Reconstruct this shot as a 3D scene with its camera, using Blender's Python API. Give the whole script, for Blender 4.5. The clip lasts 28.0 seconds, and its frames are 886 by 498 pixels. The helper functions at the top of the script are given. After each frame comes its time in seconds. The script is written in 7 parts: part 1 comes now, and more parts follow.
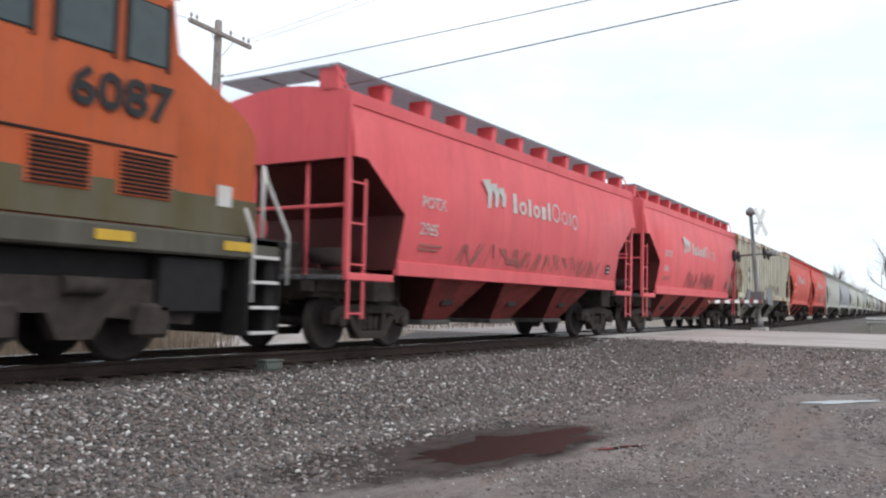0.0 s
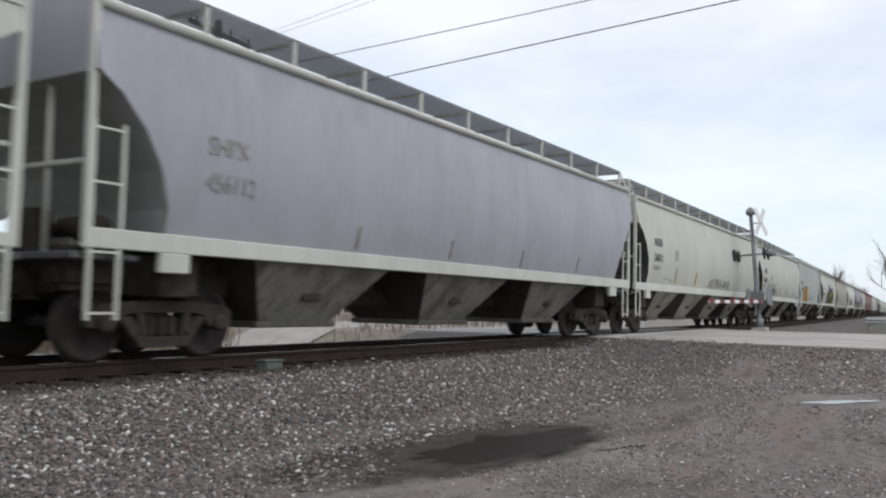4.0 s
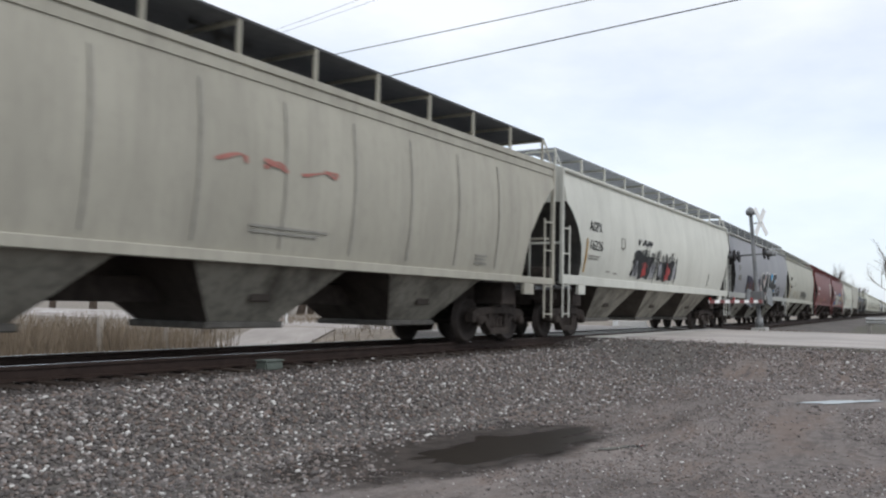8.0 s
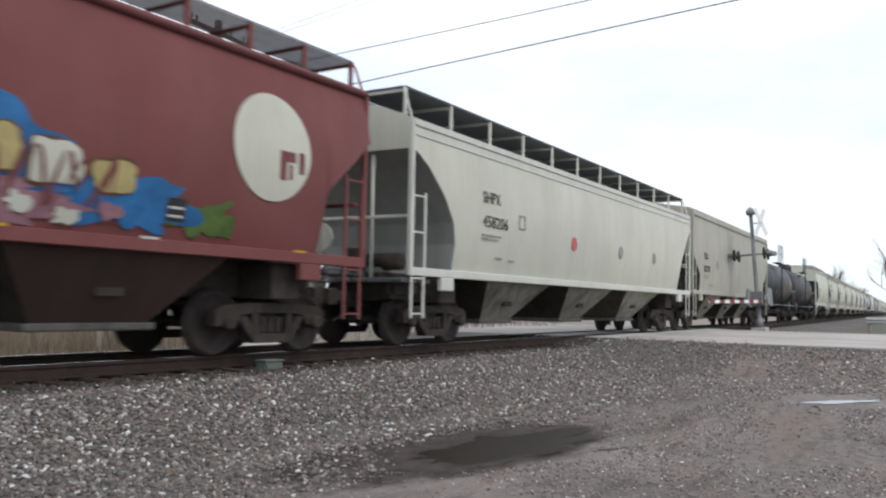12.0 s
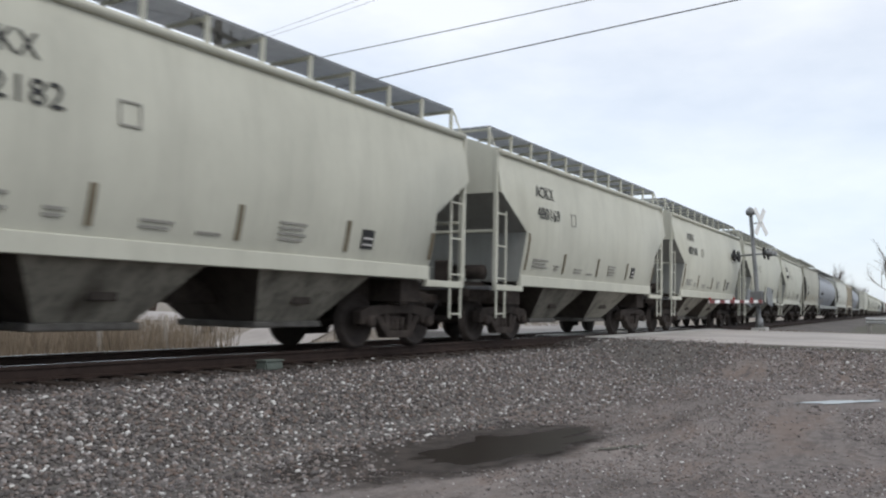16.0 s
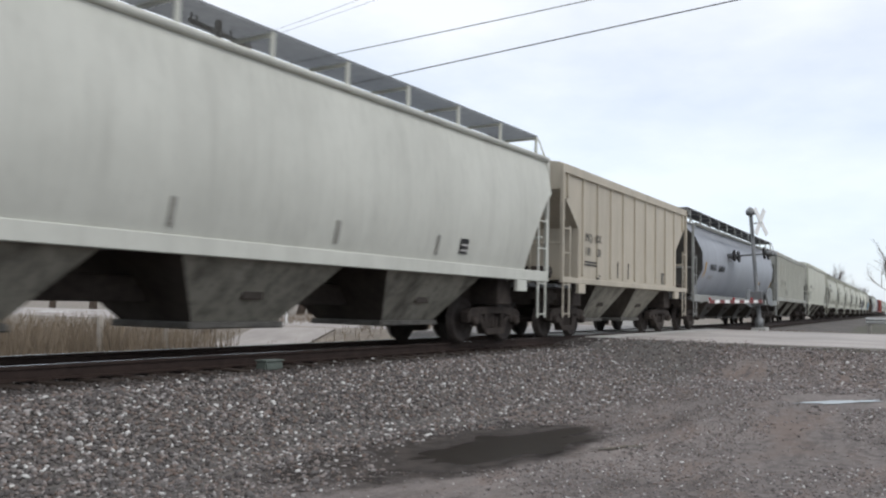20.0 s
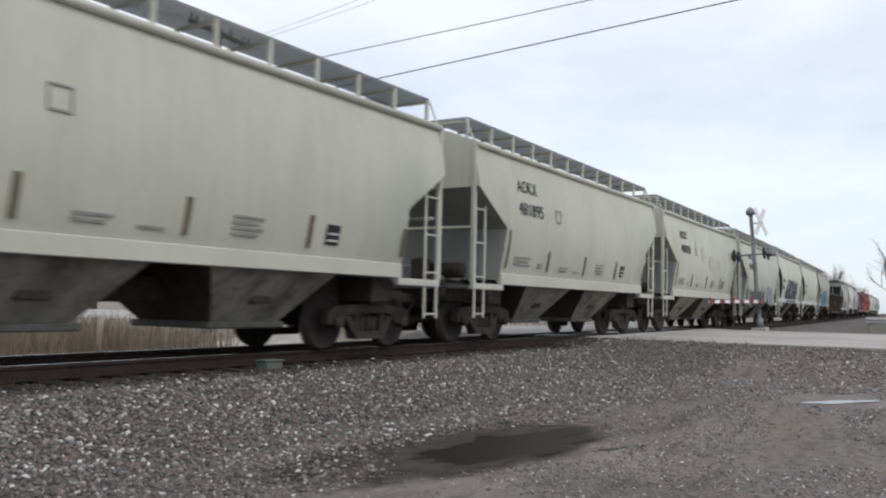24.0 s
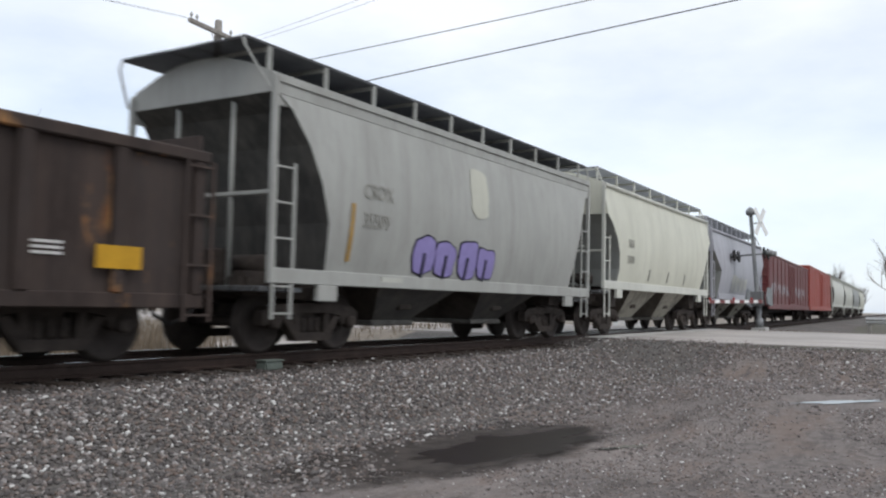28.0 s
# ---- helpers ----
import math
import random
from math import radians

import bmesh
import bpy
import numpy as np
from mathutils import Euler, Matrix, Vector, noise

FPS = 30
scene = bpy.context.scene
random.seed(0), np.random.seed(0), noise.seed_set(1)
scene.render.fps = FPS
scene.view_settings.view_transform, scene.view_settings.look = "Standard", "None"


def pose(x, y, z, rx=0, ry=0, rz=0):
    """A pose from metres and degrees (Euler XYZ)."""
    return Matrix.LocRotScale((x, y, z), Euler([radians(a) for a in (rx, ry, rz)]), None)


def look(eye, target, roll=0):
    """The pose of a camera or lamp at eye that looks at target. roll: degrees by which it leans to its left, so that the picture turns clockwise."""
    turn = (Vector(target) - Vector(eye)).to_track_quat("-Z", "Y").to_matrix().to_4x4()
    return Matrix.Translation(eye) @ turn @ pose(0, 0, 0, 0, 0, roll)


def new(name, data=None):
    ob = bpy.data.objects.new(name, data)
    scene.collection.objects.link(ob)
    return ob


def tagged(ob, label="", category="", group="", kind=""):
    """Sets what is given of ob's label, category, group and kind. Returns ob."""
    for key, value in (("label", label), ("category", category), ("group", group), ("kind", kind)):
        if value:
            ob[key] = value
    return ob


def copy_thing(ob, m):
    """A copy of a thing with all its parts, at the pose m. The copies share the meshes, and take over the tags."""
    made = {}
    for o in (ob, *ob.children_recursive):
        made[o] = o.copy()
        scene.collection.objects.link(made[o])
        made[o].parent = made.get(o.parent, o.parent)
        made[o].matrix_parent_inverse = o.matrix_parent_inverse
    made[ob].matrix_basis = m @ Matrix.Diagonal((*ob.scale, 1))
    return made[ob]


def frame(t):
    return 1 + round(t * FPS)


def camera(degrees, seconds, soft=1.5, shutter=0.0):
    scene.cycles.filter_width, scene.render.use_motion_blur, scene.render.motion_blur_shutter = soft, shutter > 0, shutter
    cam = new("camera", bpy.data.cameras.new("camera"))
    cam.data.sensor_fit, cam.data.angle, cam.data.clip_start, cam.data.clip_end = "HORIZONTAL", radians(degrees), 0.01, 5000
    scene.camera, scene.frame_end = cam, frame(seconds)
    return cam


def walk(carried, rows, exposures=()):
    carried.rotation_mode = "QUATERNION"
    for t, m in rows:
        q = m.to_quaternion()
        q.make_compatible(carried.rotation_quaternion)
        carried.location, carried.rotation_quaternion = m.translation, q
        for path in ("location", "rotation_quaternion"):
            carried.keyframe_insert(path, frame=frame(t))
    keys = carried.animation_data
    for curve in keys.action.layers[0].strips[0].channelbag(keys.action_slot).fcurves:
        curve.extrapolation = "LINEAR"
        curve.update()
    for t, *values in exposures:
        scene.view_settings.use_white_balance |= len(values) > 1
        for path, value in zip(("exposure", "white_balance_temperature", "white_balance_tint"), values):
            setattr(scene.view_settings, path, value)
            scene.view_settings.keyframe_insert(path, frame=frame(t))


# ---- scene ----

# camera: one fixed stand beside the line; x runs along the track, z = 0 on top of the rails
cam = camera(55.12, 28.0, soft=2.2, shutter=0.12)
EYE = (0.0, 0.0, 0.7846)
STAND = look(EYE, (8.4306, 5.3397, 1.4265), 1.183)
walk(cam, [(0.0, STAND), (28.0, STAND)], exposures=[(0, 0.27), (1, 0.0), (2, 0.05), (3, 0.05), (6, -0.02), (7, 0.1), (8, 0.08), (9, 0.05), (10, 0.26), (11, 0.37), (12, 0.3), (15, 0.12), (16, 0.03), (18, 0.1), (19, 0.12), (20, 0.07), (21, 0.1), (24, 0.02), (26, 0.02), (27, 0.05), (28, 0.1)])

# overcast daylight
world = bpy.data.worlds.new("overcast_sky")
scene.world = world
world.use_nodes = True
wn, wl = world.node_tree.nodes, world.node_tree.links
wn.clear()
SUN_ELEV, SUN_TURN = 52.0, 200.0
sky = wn.new("ShaderNodeTexSky")
sky.sky_type = "NISHITA"
sky.sun_disc = False
sky.sun_elevation, sky.sun_rotation = radians(SUN_ELEV), radians(SUN_TURN)
tc = wn.new("ShaderNodeTexCoord")
mp = wn.new("ShaderNodeMapping")
mp.inputs["Scale"].default_value = (1.0, 1.0, 2.6)
mp.inputs["Location"].default_value = (3.1, 0.4, 0.0)
cl = wn.new("ShaderNodeTexNoise")
cl.inputs["Scale"].default_value, cl.inputs["Detail"].default_value = 2.2, 7.0
cl.inputs["Roughness"].default_value = 0.55
ramp = wn.new("ShaderNodeValToRGB")
ramp.color_ramp.elements[0].position, ramp.color_ramp.elements[1].position = 0.34, 0.62
ramp.color_ramp.elements[0].color = (0.68, 0.725, 0.80, 1)
ramp.color_ramp.elements[1].color = (0.945, 0.955, 0.97, 1)
b1, b2, add, out = (wn.new(k) for k in ("ShaderNodeBackground", "ShaderNodeBackground", "ShaderNodeAddShader", "ShaderNodeOutputWorld"))
b1.inputs["Strength"].default_value, b2.inputs["Strength"].default_value = 0.042, 0.91
wl.new(tc.outputs["Generated"], mp.inputs["Vector"])
wl.new(mp.outputs["Vector"], cl.inputs["Vector"])
wl.new(cl.outputs["Fac"], ramp.inputs["Fac"])
wl.new(sky.outputs["Color"], b1.inputs["Color"])
split, rise, shade = wn.new("ShaderNodeSeparateXYZ"), wn.new("ShaderNodeMapRange"), wn.new("ShaderNodeMix")
rise.inputs["From Min"].default_value, rise.inputs["From Max"].default_value = 0.0, 0.32
shade.data_type, shade.blend_type = "RGBA", "MULTIPLY"
shade.inputs[7].default_value = (0.77, 0.835, 0.92, 1)
rise.inputs["To Min"].default_value, rise.inputs["To Max"].default_value = 1.0, 0.0
wl.new(tc.outputs["Generated"], split.inputs[0])
wl.new(split.outputs["Z"], rise.inputs["Value"])
wl.new(rise.outputs["Result"], shade.inputs[0])
wl.new(ramp.outputs["Color"], shade.inputs[6])
wl.new(shade.outputs[2], b2.inputs["Color"])
wl.new(b1.outputs["Background"], add.inputs[0])
wl.new(b2.outputs["Background"], add.inputs[1])
wl.new(add.outputs["Shader"], out.inputs["Surface"])
sun = new("sun", bpy.data.lights.new("sun", "SUN"))
sun.data.energy, sun.data.angle, sun.data.color = 0.9, radians(25), (1.0, 0.97, 0.93)
sd = Vector((math.sin(radians(SUN_TURN)) * math.cos(radians(SUN_ELEV)), math.cos(radians(SUN_TURN)) * math.cos(radians(SUN_ELEV)), math.sin(radians(SUN_ELEV))))
sun.matrix_world = look(sd * 60, (0, 0, 0))

# the line: straight, a gentle curve, straight again; D beside the camera, and the train's speed along it
D, CURVE, BEND, SPEED = 9.769, 0.0012969, 50.0, 24.932


def heading(a):
    return max(0.0, min(a, BEND)) * CURVE


def along(a, d=0.0, z=0.0):
    th = heading(a)
    x, y = math.sin(th) / CURVE, D + (1 - math.cos(th)) / CURVE
    rest = a - max(0.0, min(a, BEND))
    return Vector((x + rest * math.cos(th) - math.sin(th) * d, y + rest * math.sin(th) + math.cos(th) * d, z))


def on_line(a):
    return Matrix.Translation(along(a)) @ Matrix.Rotation(heading(a), 4, "Z")


# ---- materials ----
def mat(name):
    m = bpy.data.materials.new(name)
    m.use_nodes = True
    n, l = m.node_tree.nodes, m.node_tree.links
    return m, n, l, n["Principled BSDF"]


def noise_of(n, l, scale, detail=4, stretch=(1, 1, 1), seed=0.0, rough=0.55, coord="Object"):
    t, mpn, r, no = n.new("ShaderNodeTexCoord"), n.new("ShaderNodeMapping"), n.new("ShaderNodeObjectInfo"), n.new("ShaderNodeTexNoise")
    mpn.inputs["Scale"].default_value = stretch
    vm = n.new("ShaderNodeVectorMath")
    vm.operation = "MULTIPLY_ADD"
    vm.inputs[1].default_value = (37.0, 11.0, 23.0)
    cx = n.new("ShaderNodeCombineXYZ")
    for i in range(3):
        l.new(r.outputs["Random"], cx.inputs[i])
    l.new(cx.outputs[0], vm.inputs[0])
    l.new(t.outputs[coord], vm.inputs[2])
    l.new(vm.outputs[0], mpn.inputs["Vector"])
    mpn.inputs["Location"].default_value = (seed, seed * 0.7, seed * 1.3)
    no.inputs["Scale"].default_value, no.inputs["Detail"].default_value, no.inputs["Roughness"].default_value = scale, detail, rough
    l.new(mpn.outputs["Vector"], no.inputs["Vector"])
    return no.outputs["Fac"]


def mixed(n, l, fac, a, b, lo=0.0, hi=1.0, pos=(0.4, 0.6)):
    """a to b by fac, which is stretched from pos to lo..hi"""
    mr = n.new("ShaderNodeMapRange")
    mr.inputs["From Min"].default_value, mr.inputs["From Max"].default_value = pos
    mr.inputs["To Min"].default_value, mr.inputs["To Max"].default_value = lo, hi
    l.new(fac, mr.inputs["Value"])
    mx = n.new("ShaderNodeMix")
    mx.data_type = "RGBA"
    l.new(mr.outputs["Result"], mx.inputs[0])
    for sock, c in ((6, a), (7, b)):
        if isinstance(c, tuple):
            mx.inputs[sock].default_value = (*c[:3], 1)
        else:
            l.new(c, mx.inputs[sock])
    return mx.outputs[2]


def bumped(n, l, bsdf, fac, strength, dist=0.01):
    b = n.new("ShaderNodeBump")
    b.inputs["Strength"].default_value, b.inputs["Distance"].default_value = strength, dist
    l.new(fac, b.inputs["Height"])
    l.new(b.outputs["Normal"], bsdf.inputs["Normal"])


def paint(name, color, grime=0.35, rust=0.0, rough=0.5, grime_color=(0.16, 0.15, 0.13), seed=0.0):
    """weathered car paint: vertical wash streaks, blotches, and rust breaking through"""
    m, n, l, bs = mat(name)
    streak = noise_of(n, l, 1.0, 5, (2.2, 2.2, 0.22), seed)
    blot = noise_of(n, l, 0.7, 6, (1, 1, 1), seed + 5)
    fine = noise_of(n, l, 9.0, 5, (1, 1, 0.5), seed + 9)
    thin = noise_of(n, l, 1.0, 4, (9, 9, 0.3), seed + 13)
    pale = tuple(min(1, c * 1.12 + 0.015) for c in color)
    c = mixed(n, l, blot, color, pale, 0, 1, (0.3, 0.7))
    c = mixed(n, l, streak, c, grime_color, 0, grime, (0.45, 0.78))
    c = mixed(n, l, fine, c, grime_color, 0, grime * 0.5, (0.5, 0.8))
    c = mixed(n, l, thin, c, grime_color, 0, grime * 0.55, (0.5, 0.75))
    if rust:
        patch = noise_of(n, l, 1.3, 8, (1.6, 1.6, 0.5), seed + 3, 0.65)
        deep = mixed(n, l, fine, (0.17, 0.07, 0.03), (0.32, 0.17, 0.07))
        c = mixed(n, l, patch, c, deep, 0, 1, (0.62 - rust * 0.2, 0.70 - rust * 0.12))
    l.new(c, bs.inputs["Base Color"])
    bs.inputs["Roughness"].default_value = rough
    bs.inputs["Specular IOR Level"].default_value = 0.14
    bumped(n, l, bs, blot, 0.25, 0.02)
    return m


def flat(name, color, rough=0.6, metal=0.0, var=0.25, scale=6.0):
    m, n, l, bs = mat(name)
    f1 = noise_of(n, l, scale, 6)
    f2 = noise_of(n, l, scale * 7, 3, (1, 1, 1), 4)
    dark = tuple(c * (1 - var) for c in color)
    c = mixed(n, l, f1, color, dark, 0, 1, (0.35, 0.65))
    c = mixed(n, l, f2, c, dark, 0, 0.6, (0.45, 0.7))
    l.new(c, bs.inputs["Base Color"])
    bs.inputs["Roughness"].default_value, bs.inputs["Metallic"].default_value = rough, metal
    bs.inputs["Specular IOR Level"].default_value = 0.25 if rough > 0.55 else 0.5
    bumped(n, l, bs, f2, 0.3, 0.004)
    return m


def stones(name, dark, light, brown):
    m, n, l, bs = mat(name)
    g = n.new("ShaderNodeNewGeometry")
    r = n.new("ShaderNodeValToRGB")
    e = r.color_ramp.elements
    e[0].color, e[1].color = (*dark, 1), (*light, 1)
    e[1].position = 0.93
    for pos, c in ((0.45, tuple(0.6 * a + 0.4 * b for a, b in zip(dark, light))), (0.7, brown), (0.97, (0.62, 0.61, 0.58))):
        k = e.new(pos)
        k.color = (*c, 1)
    l.new(g.outputs["Random Per Island"], r.inputs["Fac"])
    f1 = noise_of(n, l, 30, 3)
    c = mixed(n, l, f1, r.outputs["Color"], dark, 0, 0.5, (0.45, 0.7))
    l.new(c, bs.inputs["Base Color"])
    bs.inputs["Roughness"].default_value = 0.9
    return m


LIGHT_GREY = (0.465, 0.463, 0.407)
M = {
    "grey": paint("pale_grey_paint", LIGHT_GREY, 0.15),
    "cream": paint("cream_grey_paint", (0.475, 0.47, 0.395), 0.15, seed=2),
    "ivory": paint("ivory_paint", (0.53, 0.525, 0.44), 0.17, seed=3),
    "beige": paint("beige_paint", (0.36, 0.343, 0.285), 0.34, seed=4),
    "sage": paint("pale_sage_grey_paint", (0.36, 0.375, 0.355), 0.18, seed=11),
    "putty": paint("dull_putty_paint", (0.37, 0.36, 0.30), 0.2, seed=5),
    "slate": paint("dull_slate_grey_paint", (0.245, 0.245, 0.258), 0.22, seed=7),
    "stone": paint("stone_grey_paint", (0.34, 0.34, 0.315), 0.3, seed=9),
    "white": paint("white_paint", (0.52, 0.52, 0.465), 0.18, seed=6),
    "lavender": paint("lavender_grey_paint", (0.35, 0.35, 0.38), 0.2, seed=8),
    "steel": paint("blue_grey_paint", (0.305, 0.32, 0.35), 0.2, seed=10),
    # trim and body paint; on k and S ends it also stands for shade
    "midgrey": paint("mid_grey_paint_and_end_shade", (0.26, 0.265, 0.25), 0.4, seed=12),
    "tan": paint("tan_paint", (0.42, 0.375, 0.30), 0.25, seed=14),
    "red": paint("red_paint", (0.62, 0.088, 0.065), 0.2, seed=16, grime_color=(0.22, 0.05, 0.04)),
    "crimson": paint("pinkish_red_paint", (0.70, 0.125, 0.135), 0.2, seed=17, grime_color=(0.24, 0.05, 0.05)),
    "brown": paint("mineral_brown_paint", (0.158, 0.05, 0.047), 0.22, seed=18, grime_color=(0.08, 0.04, 0.035)),
    "rusty": paint("rusted_cream_paint", (0.60, 0.57, 0.46), 0.45, 0.8, 0.75, (0.10, 0.06, 0.03), seed=20),
    "drab": paint("stained_grey_paint", (0.40, 0.40, 0.36), 0.75, 0.05, 0.7, (0.10, 0.095, 0.085), seed=22),
    # cut-away end sheets, near black so that the recess shade is in the colour
    "darkend": paint("shaded_black_end_paint", (0.045, 0.043, 0.041), 0.3, seed=24),
    "gondola": paint("worn_black_brown_paint", (0.034, 0.025, 0.022), 0.8, 0.1, 0.8, (0.085, 0.062, 0.052), seed=26),
    "tank": paint("black_tank_paint", (0.022, 0.022, 0.024), 0.3, seed=28, rough=0.45),
    "boxred": paint("box_car_red_paint", (0.125, 0.027, 0.028), 0.4, seed=30),
    "orange": paint("orange_paint", (0.47, 0.10, 0.034), 0.5, seed=32, grime_color=(0.13, 0.07, 0.045)),
    "vermilion": paint("faded_vermilion_paint", (0.30, 0.055, 0.04), 0.35, seed=42),
    # red end recesses and bay slopes: their shade is put into this maroon
    "redend": paint("shaded_maroon_paint", (0.085, 0.02, 0.018), 0.3, seed=44, grime_color=(0.03, 0.02, 0.02)),
    # bays and end recesses of three kinds, dark grey including their shade
    "darkbay2": paint("shaded_dark_grey_paint", (0.05, 0.048, 0.045), 0.6, seed=46),
    "sillgreen": paint("dark_grey_green_paint", (0.075, 0.07, 0.052), 0.5, seed=35),
    "greenpaint": paint("dark_olive_paint", (0.10, 0.083, 0.04), 0.4, seed=34),
    # bay paints: real road stains, darkened further for the shade below the sill
    "bay": paint("stained_shaded_grey_paint", (0.255, 0.24, 0.20), 0.9, 0.0, 0.8, (0.05, 0.043, 0.036), seed=36),
    "caked": paint("shaded_road_dirt", (0.068, 0.057, 0.048), 0.7, 0.0, 0.95, (0.03, 0.025, 0.022), seed=37),
    "screen": flat("dark_steel_grating", (0.09, 0.09, 0.095), 0.7, 0.2),
    # stained red bays, the shade under the sill included in the tone
    "redbay": paint("stained_shaded_red_paint", (0.27, 0.05, 0.045), 0.8, 0.0, 0.8, (0.06, 0.03, 0.026), seed=38),
    "darkbay": paint("stained_shaded_brown_paint", (0.06, 0.035, 0.03), 0.7, 0.0, 0.8, (0.04, 0.033, 0.03), seed=40),
    "purple": flat("lilac_spray_paint", (0.30, 0.25, 0.52), 0.6, 0, 0.15),
    "cyan": flat("sky_blue_spray_paint", (0.05, 0.33, 0.60), 0.6, 0, 0.2),
    "teal": flat("grey_green_spray_paint", (0.12, 0.24, 0.25), 0.6, 0, 0.2),
    "lime": flat("lime_spray_paint", (0.38, 0.42, 0.06), 0.6, 0, 0.25),
    "indigo": flat("blue_black_spray_paint", (0.03, 0.026, 0.05), 0.6, 0, 0.4),
    "navy": flat("dark_violet_spray_paint", (0.022, 0.02, 0.04), 0.6, 0, 0.3),
    "plum": flat("violet_spray_paint", (0.06, 0.035, 0.11), 0.6, 0, 0.4),
    "moss": flat("dark_green_spray_paint", (0.10, 0.16, 0.04), 0.6, 0, 0.4),
    "gold": flat("amber_spray_paint", (0.55, 0.30, 0.02), 0.6, 0, 0.2),
    "blue": flat("blue_spray_paint", (0.035, 0.17, 0.40), 0.6, 0, 0.45, 2.0),
    "silver": flat("silver_spray_paint", (0.40, 0.40, 0.42), 0.5, 0.1, 0.2),
    "pink": flat("pale_pink_spray_paint", (0.48, 0.28, 0.24), 0.6, 0, 0.25),
    "dullcream": flat("yellow_cream_spray_paint", (0.44, 0.36, 0.16), 0.6, 0, 0.2),
    "dustyrose": flat("dusty_rose_spray_paint", (0.33, 0.17, 0.20), 0.6, 0, 0.35),
    "lavpatch": flat("touch_up_grey_paint", (0.44, 0.434, 0.37), 0.55, 0, 0.06, 1.2),
    "ash": flat("faded_grey_stencil", (0.335, 0.325, 0.29), 0.7, 0, 0.3),
    "dullyellow": flat("faded_yellow_stencil", (0.28, 0.15, 0.03), 0.7, 0, 0.2),
    "palepink": flat("chalky_pink_scrawl", (0.42, 0.18, 0.15), 0.7, 0, 0.2),
    "truck": flat("cast_steel_grime", (0.062, 0.05, 0.043), 0.9, 0.0, 0.45),
    "wheel": flat("wheel_steel", (0.055, 0.045, 0.04), 0.8, 0.1, 0.4),
    "grating": flat("galvanised_grating", (0.20, 0.205, 0.21), 0.6, 0.3),
    "galv": flat("galvanised_steel", (0.48, 0.48, 0.47), 0.5, 0.2),
    "black": flat("black_iron", (0.022, 0.02, 0.02), 0.8),
    "letter": flat("black_lettering", (0.035, 0.035, 0.036), 0.6, 0, 0.3),
    "whitelet": flat("white_lettering", (0.62, 0.60, 0.57), 0.6, 0, 0.15),
    "yellow": flat("yellow_reflector", (0.62, 0.38, 0.03), 0.45, 0, 0.15),
    "dullstrip": flat("grimy_olive_strip", (0.18, 0.15, 0.10), 0.6, 0, 0.35),
    "ochre": flat("ochre_reflector_strip", (0.42, 0.25, 0.06), 0.5, 0, 0.3),
    "rail": flat("rusty_rail_steel", (0.05, 0.033, 0.027), 0.75, 0.2, 0.4),
    "railtop": flat("polished_rail_head", (0.42, 0.41, 0.40), 0.25, 0.95, 0.2),
    "tie": flat("creosoted_wood", (0.06, 0.045, 0.036), 0.9, 0, 0.5),
    "bark": flat("bare_bark", (0.135, 0.105, 0.085), 0.95, 0, 0.4),
    "polewood": flat("weathered_pole_wood", (0.34, 0.315, 0.285), 0.9, 0, 0.35),
    "palewood": flat("bleached_pale_wood", (0.46, 0.42, 0.37), 0.9, 0, 0.3),
    "lane": flat("pale_dusty_gravel", (0.40, 0.365, 0.335), 0.9, 0, 0.25, 1.2),
    "wire": flat("weathered_cable", (0.03, 0.03, 0.03), 0.6),
    "glass": flat("dark_window_glass", (0.05, 0.07, 0.07), 0.08, 0, 0.2),
    "concrete": flat("pale_concrete", (0.50, 0.49, 0.46), 0.85, 0, 0.18, 1.5),
    "white2": flat("white_board_paint", (0.75, 0.75, 0.73), 0.5, 0, 0.1),
    "signal": flat("aluminium_paint", (0.21, 0.215, 0.215), 0.5, 0.3, 0.25),
    "redstripe": flat("red_reflective_sheet", (0.45, 0.03, 0.03), 0.4, 0, 0.1),
    "ballast": stones("ballast_stone", (0.058, 0.05, 0.047), (0.335, 0.312, 0.297), (0.165, 0.12, 0.098)),
    "gate": flat("dusty_outlet_steel", (0.16, 0.15, 0.135), 0.85, 0, 0.4),
    "boxgreen": flat("dull_green_grey_paint", (0.13, 0.15, 0.13), 0.6, 0, 0.2),
    "grimy": stones("oily_ballast_stone", (0.03, 0.025, 0.023), (0.13, 0.115, 0.105), (0.075, 0.055, 0.045)),
    "pebble": stones("lot_pebbles", (0.094, 0.08, 0.076), (0.345, 0.322, 0.312), (0.19, 0.145, 0.122)),
}

# open steel grating lets some of the sky through
gn, gl = M["grating"].node_tree.nodes, M["grating"].node_tree.links
M["screen"].node_tree.nodes["Principled BSDF"].inputs["Alpha"].default_value = 0.9
gn["Principled BSDF"].inputs["Alpha"].default_value = 0.66

# ---- mesh helpers ----
def part(name, bm, material, parent, label=""):
    me = bpy.data.meshes.new(name)
    bm.normal_update()
    bm.to_mesh(me)
    bm.free()
    for k in material if isinstance(material, (list, tuple)) else [material]:
        me.materials.append(M[k] if isinstance(k, str) else k)
    ob = new(name, me)
    ob.parent = parent
    if label:
        ob["label"] = label
    return ob


def share(ob, name, parent, m):
    c = new(name, ob.data)
    c.parent = parent
    c.matrix_basis = m
    return c


def thing(name, label, category, group="", kind=""):
    return tagged(new(name), label, category, group, kind)


